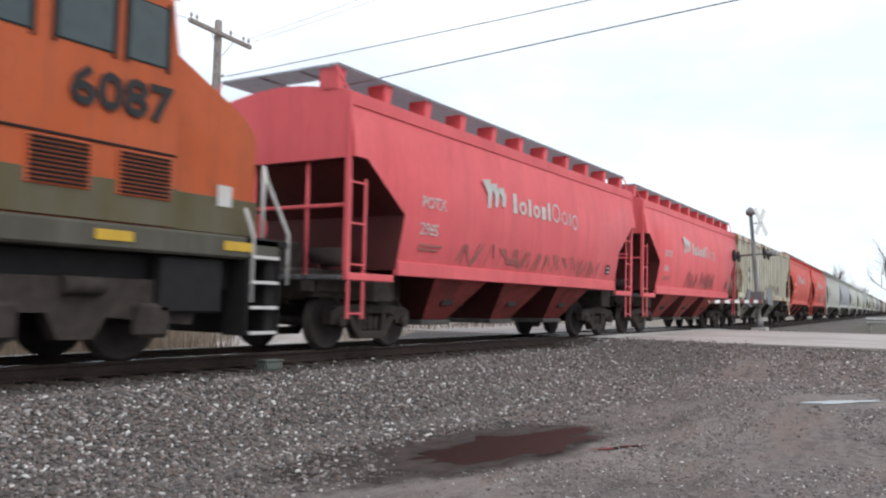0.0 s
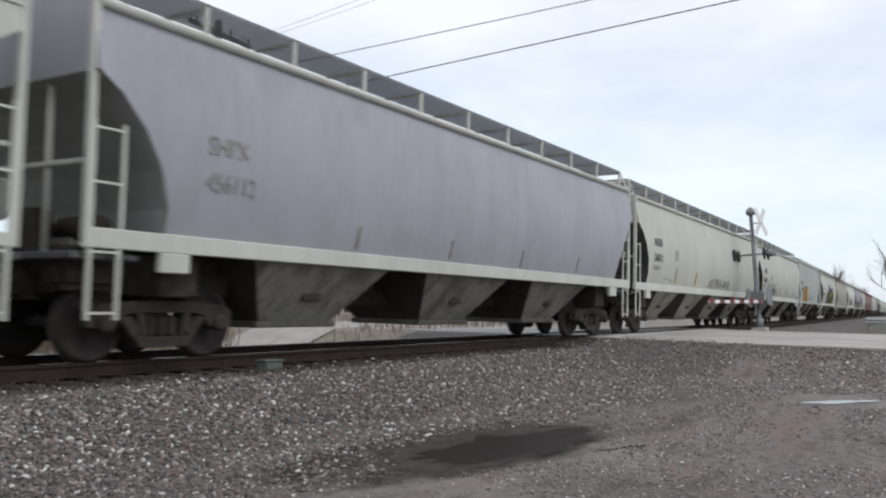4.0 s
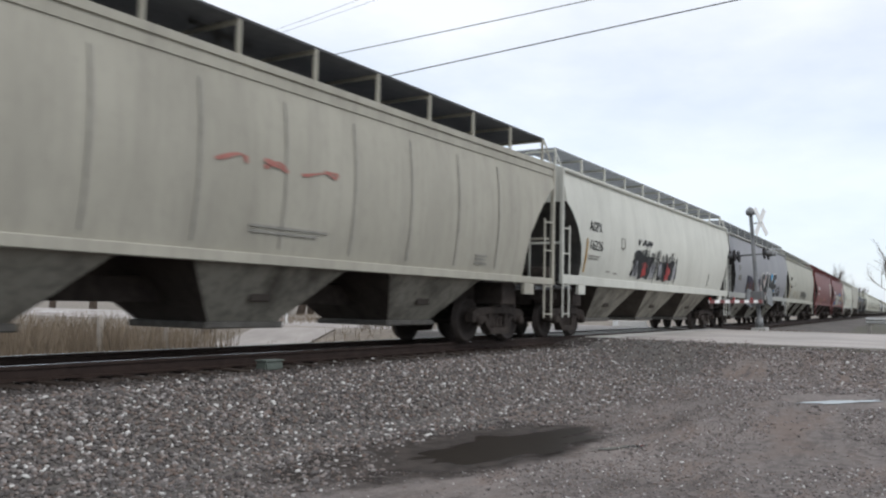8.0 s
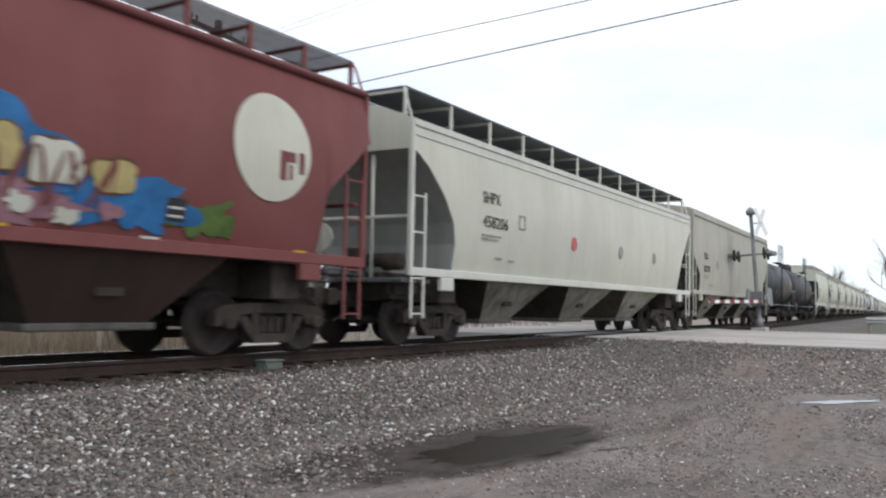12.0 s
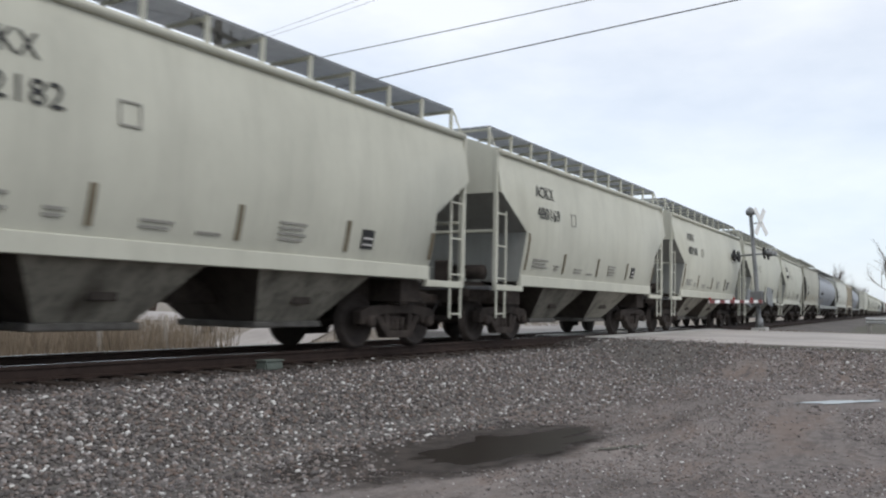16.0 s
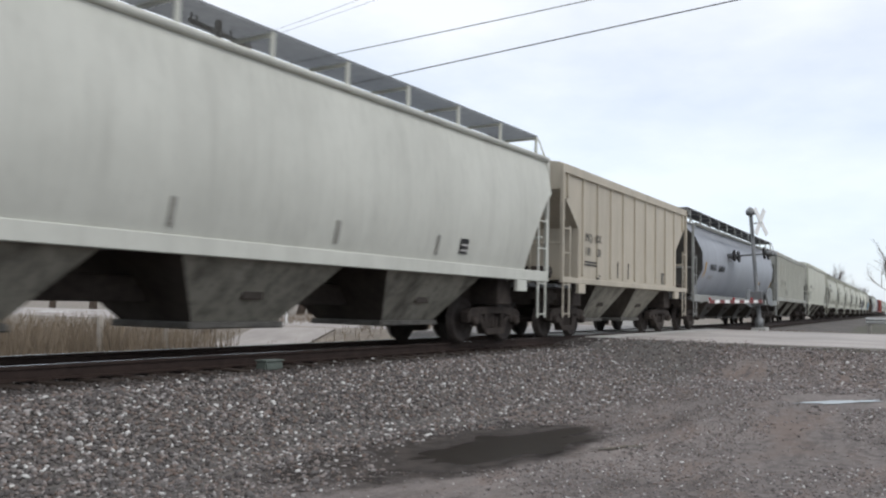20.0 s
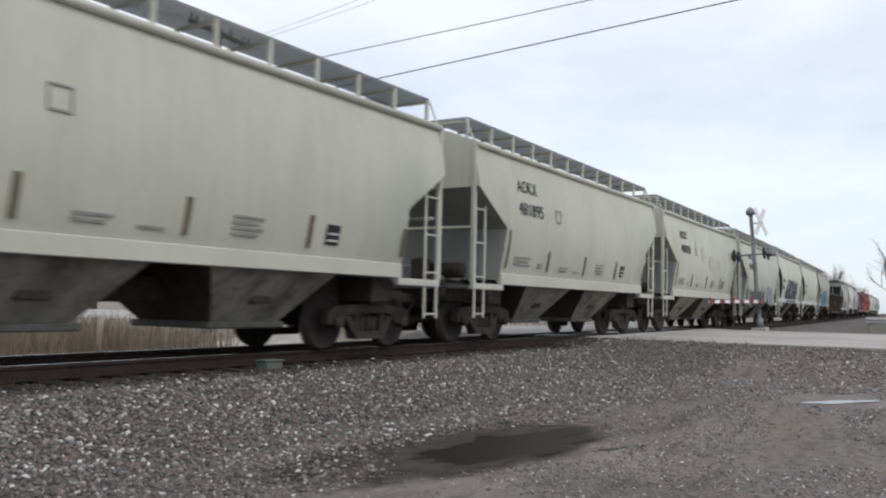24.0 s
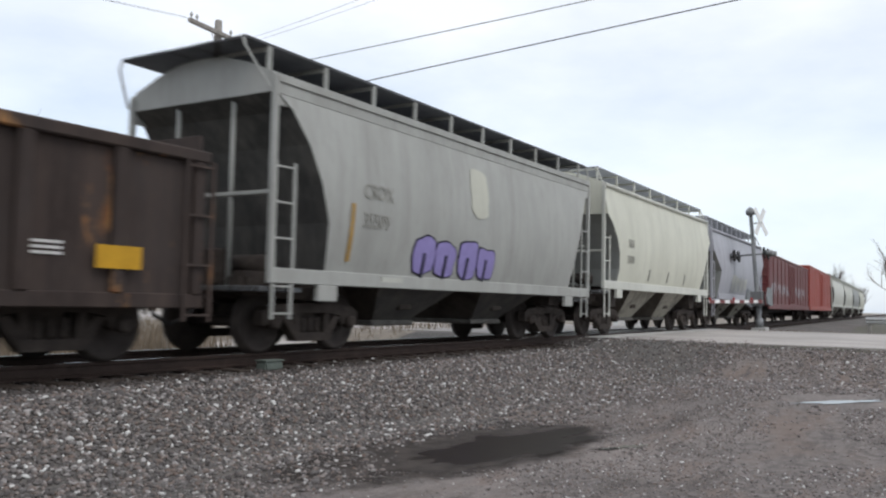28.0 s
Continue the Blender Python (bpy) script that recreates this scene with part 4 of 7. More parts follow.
def ladder(car, x, y, z0, z1, width, mi, along_x=True, rungs=None, name="ladder"):
    """two flat stiles and square rungs welded into one frame, on the side (along x) or the end (along y)"""
    bm = bmesh.new()
    n = rungs or max(2, int((z1 - z0) / 0.42))
    cuts, t = [z0], 0.014
    for i in range(n):
        z = z0 + 0.08 + i * (z1 - z0 - 0.16) / (n - 1)
        cuts += [z - t, z + t]
    cuts.append(z1)
    a, b = -0.025, width + 0.025
    for i, (za, zb) in enumerate(zip(cuts, cuts[1:])):
        for u0, u1 in ((a, a + 0.05), (b - 0.05, b)) + (((a + 0.05, b - 0.05),) if i % 2 else ()):
            if along_x:
                box(bm, x + u0, x + u1, y - t, y + t, za, zb)
            else:
                box(bm, x - t, x + t, y + u0, y + u1, za, zb)
    bmesh.ops.remove_doubles(bm, verts=bm.verts[:], dist=0.0005)
    return part(name, bm, mi, car)


CUTS = {
    "angled": [(0, 3.10), (1.16, 2.36), (1.16, 1.5)],
    "round": [(0, 3.30), (0.3, 3.08), (0.62, 2.72), (0.88, 2.3), (1.05, 1.85), (1.1, 1.5)],
    "straight": [(0, 3.45), (1.2, 2.4), (1.4, 1.5)],
    "blunt": [(0, 2.86), (1.15, 2.05), (1.15, 1.5)],
    "potash": [(0, 3.05), (0.3, 3.05), (1.38, 2.26), (1.38, 1.5)],
    "long": [(0, 3.5), (0.45, 3.22), (0.95, 2.75), (1.3, 2.3), (1.42, 1.9), (1.45, 1.5)],
    "slim": [(0, 3.5), (0.5, 3.1), (0.95, 2.5), (1.25, 1.9), (1.35, 1.5)],
    "bare": [(0, 1.75), (0.12, 1.5)],
    "tilted": [(0, 3.93), (0.5, 3.5), (0.92, 2.95), (1.2, 2.3), (1.35, 1.5)],
    "ribbed": [(0, 3.62), (1.1, 2.76), (1.1, 1.5)],
    "chamfer": [(0, 3.3), (0.35, 2.98), (1.02, 2.4), (1.08, 1.5)],
    "arched": [(0, 3.72), (0.3, 3.5), (0.62, 3.05), (0.88, 2.5), (1.08, 1.95), (1.2, 1.5)],
}


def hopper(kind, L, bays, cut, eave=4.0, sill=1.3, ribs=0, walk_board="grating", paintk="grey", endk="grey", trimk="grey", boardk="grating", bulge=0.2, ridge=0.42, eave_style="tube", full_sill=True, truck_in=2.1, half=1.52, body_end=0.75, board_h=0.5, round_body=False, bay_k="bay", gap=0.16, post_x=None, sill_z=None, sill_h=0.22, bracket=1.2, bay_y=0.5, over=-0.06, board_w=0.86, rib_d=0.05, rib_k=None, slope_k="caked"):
    """covered hopper car: curved side sheets cut away at the ends, roof with running boards, discharge bays, end ladders, trucks"""
    car = thing(kind, "", "hopper car")
    e = body_end
    prof_n = 10
    px = e if post_x is None else post_x
    sz = sill if sill_z is None else sill_z

    def half_at(z):
        if round_body:
            if z > 2.78:
                return math.sqrt(max(0.05, 1.56 ** 2 - (z - 2.78) ** 2))
            return 1.56 - 0.58 * ((2.78 - z) / 1.44) ** 2
        t = (z - sill) / (eave - sill)
        return half - 0.03 + bulge * math.sin(math.pi * max(0, min(1, t)) ** 0.9)

    # body: one loft of cross-sections whose floor follows the slope sheets
    pts = CUTS[cut]
    xs = [(e + dx, max(z, sill)) for dx, z in pts]
    end_x = xs[-1][0]
    stations = list(xs)
    stations[-1] = (end_x, sill)
    if pts[-1][0] == pts[-2][0]:
        stations[-2] = (end_x - 0.004, pts[-2][1])
    mid = [(end_x + (L - 2 * end_x) * i / 6, sill) for i in range(1, 6)]
    stations = stations + mid + [(L - x, z) for x, z in stations[::-1]]
    bm = bmesh.new()
    rings = []
    for x, zb in stations:
        ring = []
        for i in range(prof_n + 1):
            z = zb + (eave - zb) * i / prof_n
            ring.append((-half_at(z), z))
        roof = [(-half * 0.98 + 0.04, eave + 0.06), (-half * 0.62, eave + ridge * 0.62), (-half * 0.3, eave + ridge * 0.92), (0, eave + ridge)]
        if round_body:
            a0 = math.asin((eave - 2.78) / 1.56)
            roof = [(-1.56 * math.cos(a0 + (math.pi / 2 - a0) * i / 4), 2.78 + 1.56 * math.sin(a0 + (math.pi / 2 - a0) * i / 4)) for i in (1, 2, 3, 4)]
        ring += roof + [(-y, z) for y, z in roof[-2::-1]] + [(-y, z) for y, z in ring[::-1]]
        rings.append([bm.verts.new((x, y, z)) for y, z in ring])
    n = len(rings[0])
    for q, s in zip(rings, rings[1:]):
        for k in range(n):
            f = bm.faces.new((q[k], s[k], s[(k + 1) % n], q[(k + 1) % n]))
            f.smooth = k != n - 1
            # slope sheets take endk, on most kinds darkened to hold the end shade
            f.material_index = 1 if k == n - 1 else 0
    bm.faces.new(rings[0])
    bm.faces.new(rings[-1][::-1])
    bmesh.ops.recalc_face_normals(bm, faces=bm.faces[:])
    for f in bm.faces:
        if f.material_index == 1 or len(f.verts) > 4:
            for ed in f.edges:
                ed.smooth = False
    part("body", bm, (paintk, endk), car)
    for s in (-1, 1):
        # eave rail along the top of the side sheet
        bm = bmesh.new()
        if eave_style == "tube":
            tube(bm, [(e - 0.02, s * (half - 0.0), eave - 0.01), (L - e + 0.02, s * (half - 0.0), eave - 0.01)], 0.062, 8)
        elif eave_style == "stepped":
            st = [(half - 0.03, eave - 0.42), (half + 0.015, eave - 0.42), (half + 0.015, eave - 0.30), (half + 0.002, eave - 0.29), (half + 0.002, eave - 0.27), (half + 0.03, eave - 0.26), (half + 0.03, eave - 0.13), (half + 0.01, eave - 0.12), (half + 0.01, eave - 0.10), (half + 0.045, eave - 0.09), (half + 0.045, eave + 0.02), (half - 0.03, eave + 0.02)]
            ra, rb = ([bm.verts.new((xx, s * yy, zz)) for yy, zz in st] for xx in (e, L - e))
            for q in range(len(st)):
                bm.faces.new((ra[q], ra[(q + 1) % len(st)], rb[(q + 1) % len(st)], rb[q]))
            bm.faces.new(ra)
            bm.faces.new(rb)
            bmesh.ops.recalc_face_normals(bm, faces=bm.faces[:])
        else:
            y0, y1 = sorted((s * (half - 0.05), s * (half + 0.035)))
            box(bm, e, L - e, y0, y1, eave - 0.19, eave + 0.02)
        part("eave_rail", bm, trimk, car)
        # side sill
        y0, y1 = sorted((s * (half - 0.08), s * (half + 0.04)))
        x0 = (px + 0.02) if full_sill else end_x
        part("side_sill", bevelled(x0, L - x0, y0, y1, sz - 0.10, sz - 0.10 + sill_h, 0.012), trimk, car)
        for j, x in enumerate((px, L - px)):
            sx = 1 if j == 0 else -1
            # corner post, ladder and step
            xa, xb = sorted((x - 0.035, x + 0.05 * 1))
            ya, yb = sorted((s * (half + 0.045), s * (half - 0.045)))
            part("corner_post", bevelled(xa, xb, ya, yb, sill - 0.1, eave - 0.02, 0.01), trimk, car)
            lx = x + 0.04 if sx > 0 else x - 0.04 - 0.4
            ladder(car, lx, s * (half + 0.02), sill - 0.05, min(pts[0][1] - 0.1, 2.75), 0.4, trimk)
            ladder(car, lx, s * (half + 0.02), 0.52, sill - 0.06, 0.38, trimk, rungs=2, name="sill_step")
            if full_sill:
                xc0, xc1 = sorted((x + sx * 1.0, x + sx * 1.45))
                part("bolster_gusset", bevelled(xc0, xc1, ya, yb, sill - 0.34, sill - 0.1, 0.012), trimk, car)
            else:
                xc0, xc1 = sorted((x - sx * 0.02, x + sx * 1.25))
                part("end_sill", bevelled(xc0, xc1, ya, yb, sill - 0.22, sill - 0.1, 0.012), trimk, car)
    for j, x in enumerate((px, L - px)):
        sx = 1 if j == 0 else -1
        xa, xb = sorted((x - sx * 0.12, x + sx * 0.75))
        part("end_platform", bevelled(xa, xb, -half + 0.05, half - 0.05, sill - 0.22, sill - 0.14, 0.01), "grating", car)
        xa, xb = sorted((x + sx * 0.06, x + sx * 0.14))
        part("crossover_rail", bevelled(xa, xb, -half + 0.05, half - 0.05, 2.28, 2.34, 0.01), trimk, car)
        for y in (-0.62, 0.55):
            bm = bmesh.new()
            tube(bm, [(x + sx * 0.1, y, sill - 0.14), (x + sx * 0.1, y, pts[0][1] + 0.1)], 0.035, 6)
            part("end_brace", bm, trimk, car)
        # slope sheet stiffener box above the truck
        xa, xb = sorted((x + sx * 0.5, end_x + 0.9 if sx > 0 else L - end_x - 0.9))
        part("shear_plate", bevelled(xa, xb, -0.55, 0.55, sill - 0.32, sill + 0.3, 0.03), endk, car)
        bm = bmesh.new()
        lathe(bm, [(x + sx * 0.3, 0.28), (x + sx * 0.36, 0.28)], "x", 16, (0, 0.75, 2.0))
        if j == 0:
            part("brake_wheel", bm, trimk, car)
            bm = bmesh.new()
            lathe(bm, [(-0.95, 0.06), (-0.93, 0.16), (-0.2, 0.16), (-0.18, 0.06)], "y", 14, (x + 0.62, 0, sill + 0.18))
            part("air_reservoir", bm, "truck", car)
            part("brake_box", bevelled(x + 0.16, x + 0.42, -0.3, 0.05, sill - 0.13, sill + 0.42, 0.03), "truck", car)
        else:
            bm.free()
        coupler(car, 0.02 if sx > 0 else L - 0.02, -sx)
    # discharge bays under the sill
    part("centre_sill", bevelled(0.9, L - 0.9, -0.2, 0.2, 0.72, 1.08, 0.02), "truck", car)
    inner0, inner1 = end_x + 1.05, L - end_x - 1.05
    w = (inner1 - inner0) / bays
    for b in range(bays):
        x0, x1 = inner0 + b * w, inner0 + (b + 1) * w
        xc = (x0 + x1) / 2
        g = min(0.9, w * gap)
        u0, u1 = x0 + 0.12 * w, x1 - 0.12 * w
        bm = bmesh.new()
        topv = [bm.verts.new(p) for p in ((u0, -half + 0.06, sill - 0.02), (u1, -half + 0.06, sill - 0.02), (u1, half - 0.06, sill - 0.02), (u0, half - 0.06, sill - 0.02))]
        bot = [bm.verts.new(p) for p in ((xc - g, -half * bay_y, 0.46), (xc + g, -half * bay_y, 0.46), (xc + g, half * bay_y, 0.46), (xc - g, half * bay_y, 0.46))]
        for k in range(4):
            # the sloped sheets between the bays: wheel dirt plus underside shade in their colour
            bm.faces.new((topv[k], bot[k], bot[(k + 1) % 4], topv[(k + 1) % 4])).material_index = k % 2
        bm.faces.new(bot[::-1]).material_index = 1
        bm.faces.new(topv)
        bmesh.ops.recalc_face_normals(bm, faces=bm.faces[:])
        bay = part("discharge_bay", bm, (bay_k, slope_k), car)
        part("outlet_gate", bevelled(xc - g - 0.1, xc + g + 0.1, -half * bay_y - 0.06, half * bay_y + 0.06, 0.37, 0.47, 0.02), "gate", bay)
        # poking hatch low on the side sheet
        t = 0.42
        yh = -(half - 0.06 + (half * bay_y - half + 0.06) * (1 - t)) - 0.012
        part("poke_hatch", bevelled(xc - 0.2, xc + 0.2, yh - 0.02, yh + 0.06, 0.46 + (sill - 0.48) * t - 0.07, 0.46 + (sill - 0.48) * t + 0.07, 0.015), "caked", bay)
    # outside ribs
    for i in range(ribs):
        x = e + 0.35 + (L - 2 * e - 0.7) * i / (ribs - 1)
        zb = sill
        for (xa, za), (xb, zb2) in zip(xs, xs[1:]):
            for xx in (x, L - x):
                if xa <= xx <= xb and xb > xa:
                    zb = max(zb, za + (zb2 - za) * (xx - xa) / (xb - xa))
        if min(x, L - x) < xs[0][0]:
            zb = xs[0][1]
        for s in (-1, 1):
            y0, y1 = sorted((s * (half - 0.05), s * (half + rib_d)))
            part("side_rib", bevelled(x - 0.05, x + 0.05, y0, y1, zb + 0.1, eave - 0.05, 0.012), rib_k or paintk, car)
    # roof: hatch trough and running boards on brackets
    zr = 4.34 if round_body else eave + ridge
    part("hatch_trough", bevelled(e + 0.5, L - e - 0.5, -0.28, 0.28, zr - 0.06, zr + 0.09, 0.03), trimk, car)
    if walk_board:
        zb = eave + board_h
        yo = half * 0.86
        for s in (-1, 1):
            y0, y1 = sorted((s * (yo - board_w), s * yo))
            part("running_board", bevelled(e - over, L - e + over, y0, y1, zb, zb + 0.045, 0.008), boardk, car)
            nb = int((L - 2 * e) / bracket)
            bm = bmesh.new()
            if walk_board == "gusset":
                slab(bm, [(-0.05, eave + 0.06), (0.1, eave + 0.06), (0.1, zb), (-0.14, zb)], yo - 0.42, yo - 0.06)
            else:
                box(bm, -0.032, 0.032, yo - 0.045, yo - 0.002, eave + 0.02, zb + 0.03)
                box(bm, -0.02, 0.02, yo - board_w + 0.02, yo - 0.045, zb - 0.05, zb)
            br = None
            for i in range(nb + 1 if s < 0 else 0):
                m = pose(e + 0.1 + (L - 2 * e - 0.2) * i / nb, 0, 0, 0, 0, 0 if s > 0 else 180)
                if br is None:
                    br = part("board_bracket", bm, trimk, car)
                    br.matrix_basis = m
                else:
                    share(br, "board_bracket", car, m)
            if s > 0:
                bm.free()
            for x, sx in ((e - over, -1), (L - e + over, 1)):
                bm = bmesh.new()
                if over > 0:
                    tube(bm, [(x, s * (yo - 0.03), zb), (x + sx * 0.02, s * (yo + 0.02), zb - 0.12), (x - sx * 0.3, s * (half - 0.02), eave - 0.2)], 0.02, 5)
                else:
                    tube(bm, [(x, s * (yo - 0.03), zb + 0.02), (x + sx * 0.03, s * (yo + 0.02), zb - 0.08), (x + sx * 0.03, s * (half - 0.02), eave - 0.02)], 0.02, 5)
                part("grab_iron", bm, trimk, car)
        if board_w < yo:
            for x in (e - over, L - e + over - 0.62):
                part("cross_board", bevelled(x, x + 0.62, -yo + board_w + 0.01, yo - board_w - 0.01, zb, zb + 0.04, 0.006), boardk, car)
    for x, sx in ((truck_in, 1), (L - truck_in, -1)):
        part("body_bolster", bevelled(x - 0.3, x + 0.3, -1.3, 1.3, 0.79, sz - 0.11, 0.02), "truck", car)
        xa, xb = sorted((x - sx * 1.25, x + sx * 1.5))
        part("stub_sill", bevelled(xa, xb, -0.62, 0.62, 0.8, sill - 0.02, 0.03), "truck", car)
    part("brake_reservoir", bevelled(truck_in - 1.5, truck_in - 0.6, -1.05, -0.66, 0.85, 1.2, 0.09, 2), "truck", car)
    truck(car, truck_in)
    truck(car, L - truck_in)
    return car, half_at


def side_y(fn, z0, z1=None):
    zs = [z0 + ((z1 or z0) - z0) * i / 4 for i in range(5)]
    y = Side(-(max(fn(z) for z in zs) + 0.014))
    y.fn = fn
    return y


def fit_text(car, fn, text, x0, x1, z0, z1, material, bold=0.0, lift=0.0, name="graffiti", label=""):
    """a word of the built-in font, stretched over a patch of the near side"""
    for g in glyphs(text, 1.0, bold, (x1 - x0, z1 - z0)):
        y = side_y(fn, z0, z1) - lift
        laid(g, pose(x0, y, z0, 90), y)
        g.materials.append(M[material])
        ob = new(name, g)
        ob.parent = car
        if label:
            ob["label"] = label


def blob(car, fn, x0, x1, z0, z1, material, seed=1.0, rough=0.25, lift=0.0, name="graffiti", label="", waves=3.0):
    """a sprayed patch with a lumpy outline"""
    bm = bmesh.new()
    xc, zc, n = (x0 + x1) / 2, (z0 + z1) / 2, 44
    y = side_y(fn, z0, z1) - lift
    ring = []
    for k in range(n):
        t = 2 * math.pi * k / n
        c, s = math.cos(t), math.sin(t)
        sq = 1 / max(abs(c), abs(s)) ** 0.55
        w = (1 - rough * 0.5 + rough * noise.noise((c * waves + seed, s * waves, seed))) * sq * 0.9
        ring.append((max(x0, min(x1, xc + (x1 - x0) / 2 * w * c)), max(z0, min(z1, zc + (z1 - z0) / 2 * w * s))))
    slab(bm, ring, float(y), float(y) + 0.006)
    lay(bm, y)
    return part(name, bm, material, car, label)


def strokes(car, fn, x0, x1, z0, z1, material, n=7, seed=1, r=0.035, lift=0.0, name="scrawl", label=""):
    """looping spray strokes that form no word, each one ribbon"""
    rnd = random.Random(seed)
    y0 = side_y(fn, z0, z1) - lift
    w, h = (x1 - x0) / n, z1 - z0
    for i in range(n):
        xa = x0 + w * (i + 0.05)
        top = h * rnd.uniform(0.8, 1.0)
        way = rnd.choice(((0, 0), (0.1, 1), (0.9, 0.9), (0.8, 0.1))) and [(xa + w * rnd.uniform(0, 0.25), z0 + h * rnd.uniform(0, 0.15))]
        for k in range(rnd.choice((3, 4, 4, 5))):
            way.append((xa + w * (0.1 + 0.95 * rnd.random()), z0 + (top if k % 2 == 0 else h * rnd.uniform(0.0, 0.45))))
        # smooth curve through the turning points
        way = [way[0]] + way + [way[-1]]
        pts = []
        for k in range(1, len(way) - 2):
            p0, p1, p2, p3 = (Vector(q) for q in way[k - 1:k + 3])
            for m in range(6):
                u = m / 6
                pts.append(0.5 * ((2 * p1) + (p2 - p0) * u + (2 * p0 - 5 * p1 + 4 * p2 - p3) * u * u + (3 * p1 - p0 - 3 * p2 + p3) * u ** 3))
        pts.append(Vector(way[-2]))
        bm = bmesh.new()
        rows = []
        for k, p in enumerate(pts):
            d = (pts[min(k + 1, len(pts) - 1)] - pts[max(k - 1, 0)])
            d = d.normalized() if d.length > 1e-6 else Vector((1, 0))
            nn = Vector((-d.y, d.x)) * r * (0.75 + 0.4 * math.sin(k * 0.7 + i))
            y = float(y0) - 0.0004 * k - 0.0008 * (i % 3)
            rows.append((bm.verts.new((p.x + nn.x, y, min(z1, max(z0, p.y + nn.y)))), bm.verts.new((p.x - nn.x, y, min(z1, max(z0, p.y - nn.y))))))
        for a, b in zip(rows, rows[1:]):
            try:
                bm.faces.new((a[0], a[1], b[1], b[0]))
            except ValueError:
                pass
        lay(bm, y0, False)
        part(name, bm, material, car, label if i == 0 else "")


def letter_shape(ch, bold):
    cu = bpy.data.curves.new("letter", "FONT")
    cu.body, cu.size, cu.extrude, cu.offset, cu.resolution_u = ch, 1.0, 0.003, bold, 3
    tmp = bpy.data.objects.new("letter", cu)
    me = bpy.data.meshes.new_from_object(tmp)
    bpy.data.objects.remove(tmp)
    return me


def piece(car, fn, word, x0, x1, z0, z1, layers, slant=0.0, tilt=4.0, wide=1.12, seed=1, label=""):
    """sprayed word: each letter of its own lean and size, crowded, in layers of (material, spread) from back to front"""
    rnd = random.Random(seed)
    h, spans = z1 - z0, []
    for ch in word:
        thin = letter_shape(ch, 0.0)
        co = np.array([v.co[:] for v in thin.vertices])
        spans.append((co.min(0), co.max(0)))
        bpy.data.meshes.remove(thin)
    share_of = [max(0.28, hi[0] - lo[0]) for lo, hi in spans]
    x = x0
    for i, ch in enumerate(word):
        lo, hi = spans[i]
        w = (x1 - x0) * share_of[i] / sum(share_of)
        k, turn = rnd.uniform(0.9, 1.0), radians(rnd.uniform(-tilt, tilt))
        size = Matrix.Diagonal((w * wide / max(0.28, hi[0] - lo[0]), h * k / (hi[1] - lo[1]), 1, 1))
        shear = Matrix.Identity(4)
        shear[0][1] = slant
        m = Matrix.Rotation(turn, 4, "Z") @ shear @ size @ Matrix.Translation((-(lo[0] + hi[0]) / 2, -(lo[1] + hi[1]) / 2, 0))
        for q, (material, spread) in enumerate(layers):
            g = letter_shape(ch, spread)
            y = side_y(fn, z0, z1) - (0.003 + 0.009 * q + 0.001 * (i % 3))
            laid(g, Matrix.Translation((x + w * 0.5, float(y), z0 + h * (0.5 + 0.5 * (k - 1) * rnd.choice((-1, 1))))) @ pose(0, 0, 0, 90) @ m, y)
            g.materials.append(M[material])
            ob = new("graffiti", g)
            ob.parent = car
            if label:
                ob["label"] = label
        x += w


def burst(car, fn, x, z, rx, rz, material, seed, lift, label="", points=7):
    """spiky sprayed shape with long thin points"""
    rnd = random.Random(seed)
    ring = []
    for k in range(points * 2):
        t = math.pi * k / points + rnd.uniform(-0.12, 0.12)
        r = rnd.uniform(0.85, 1.1) if k % 2 == 0 else rnd.uniform(0.3, 0.48)
        ring.append((x + rx * r * math.cos(t), z + rz * r * math.sin(t)))
    y = side_y(fn, z - rz, z + rz) - lift
    bm = bmesh.new()
    slab(bm, ring, float(y), float(y) + 0.006)
    lay(bm, y)
    return part("graffiti", bm, material, car, label)


def marks(car, fn, mark, number, x, z, size, material="letter", gap=0.5, squeeze=1.0, wide=0.0):
    y = side_y(fn, z - gap, z + size)
    lettering(mark, size, material, car, x, y, z, "reporting_mark", squeeze)
    lettering(number, size, material, car, x, y, z - gap, "car_number", wide or squeeze)


def stencils(car, fn, rows, material="ash"):
    """small data panels too fine to read: stacked thin bars"""
    for x, z, w, k in rows:
        for i in range(k):
            bar(car, x, x + w * (1 - 0.15 * (i % 2)), side_y(fn, z - 0.07 * k, z), z - 0.075 * i - 0.035, z - 0.075 * i, material)


def strips(car, fn, xs, z0, z1, material="ochre", w=0.09):
    for x in xs:
        bar(car, x, x + w, side_y(fn, z0, z1), z0, z1, material, "reflector")


def label_box(car, fn, x, z, s=0.3):
    b = bar(car, x, x + s, side_y(fn, z, z + s), z, z + s, "letter", "data_plate", "black square data plate")
    for k in range(2):
        bar(b, x + 0.03, x + s - 0.03, side_y(fn, z, z + s) - 0.006, z + 0.05 + 0.1 * k, z + 0.08 + 0.1 * k, "whitelet", "plate_line")


def outline_square(car, fn, x, z, s=0.3):
    t = 0.025
    for x0, x1, z0, z1 in ((x, x + s, z, z + t), (x, x + s, z + s - t, z + s), (x, x + t, z + t, z + s - t), (x + s - t, x + s, z + t, z + s - t)):
        bar(car, x0, x1, side_y(fn, z, z + s), z0, z1, "ash", "stencil_frame")


def recolour(car, swap):
    for ob in car.children_recursive:
        for slot in ob.material_slots:
            for a, b in swap.items():
                if slot.material == M[a]:
                    slot.link = "OBJECT"
                    slot.material = M[b]
                    break


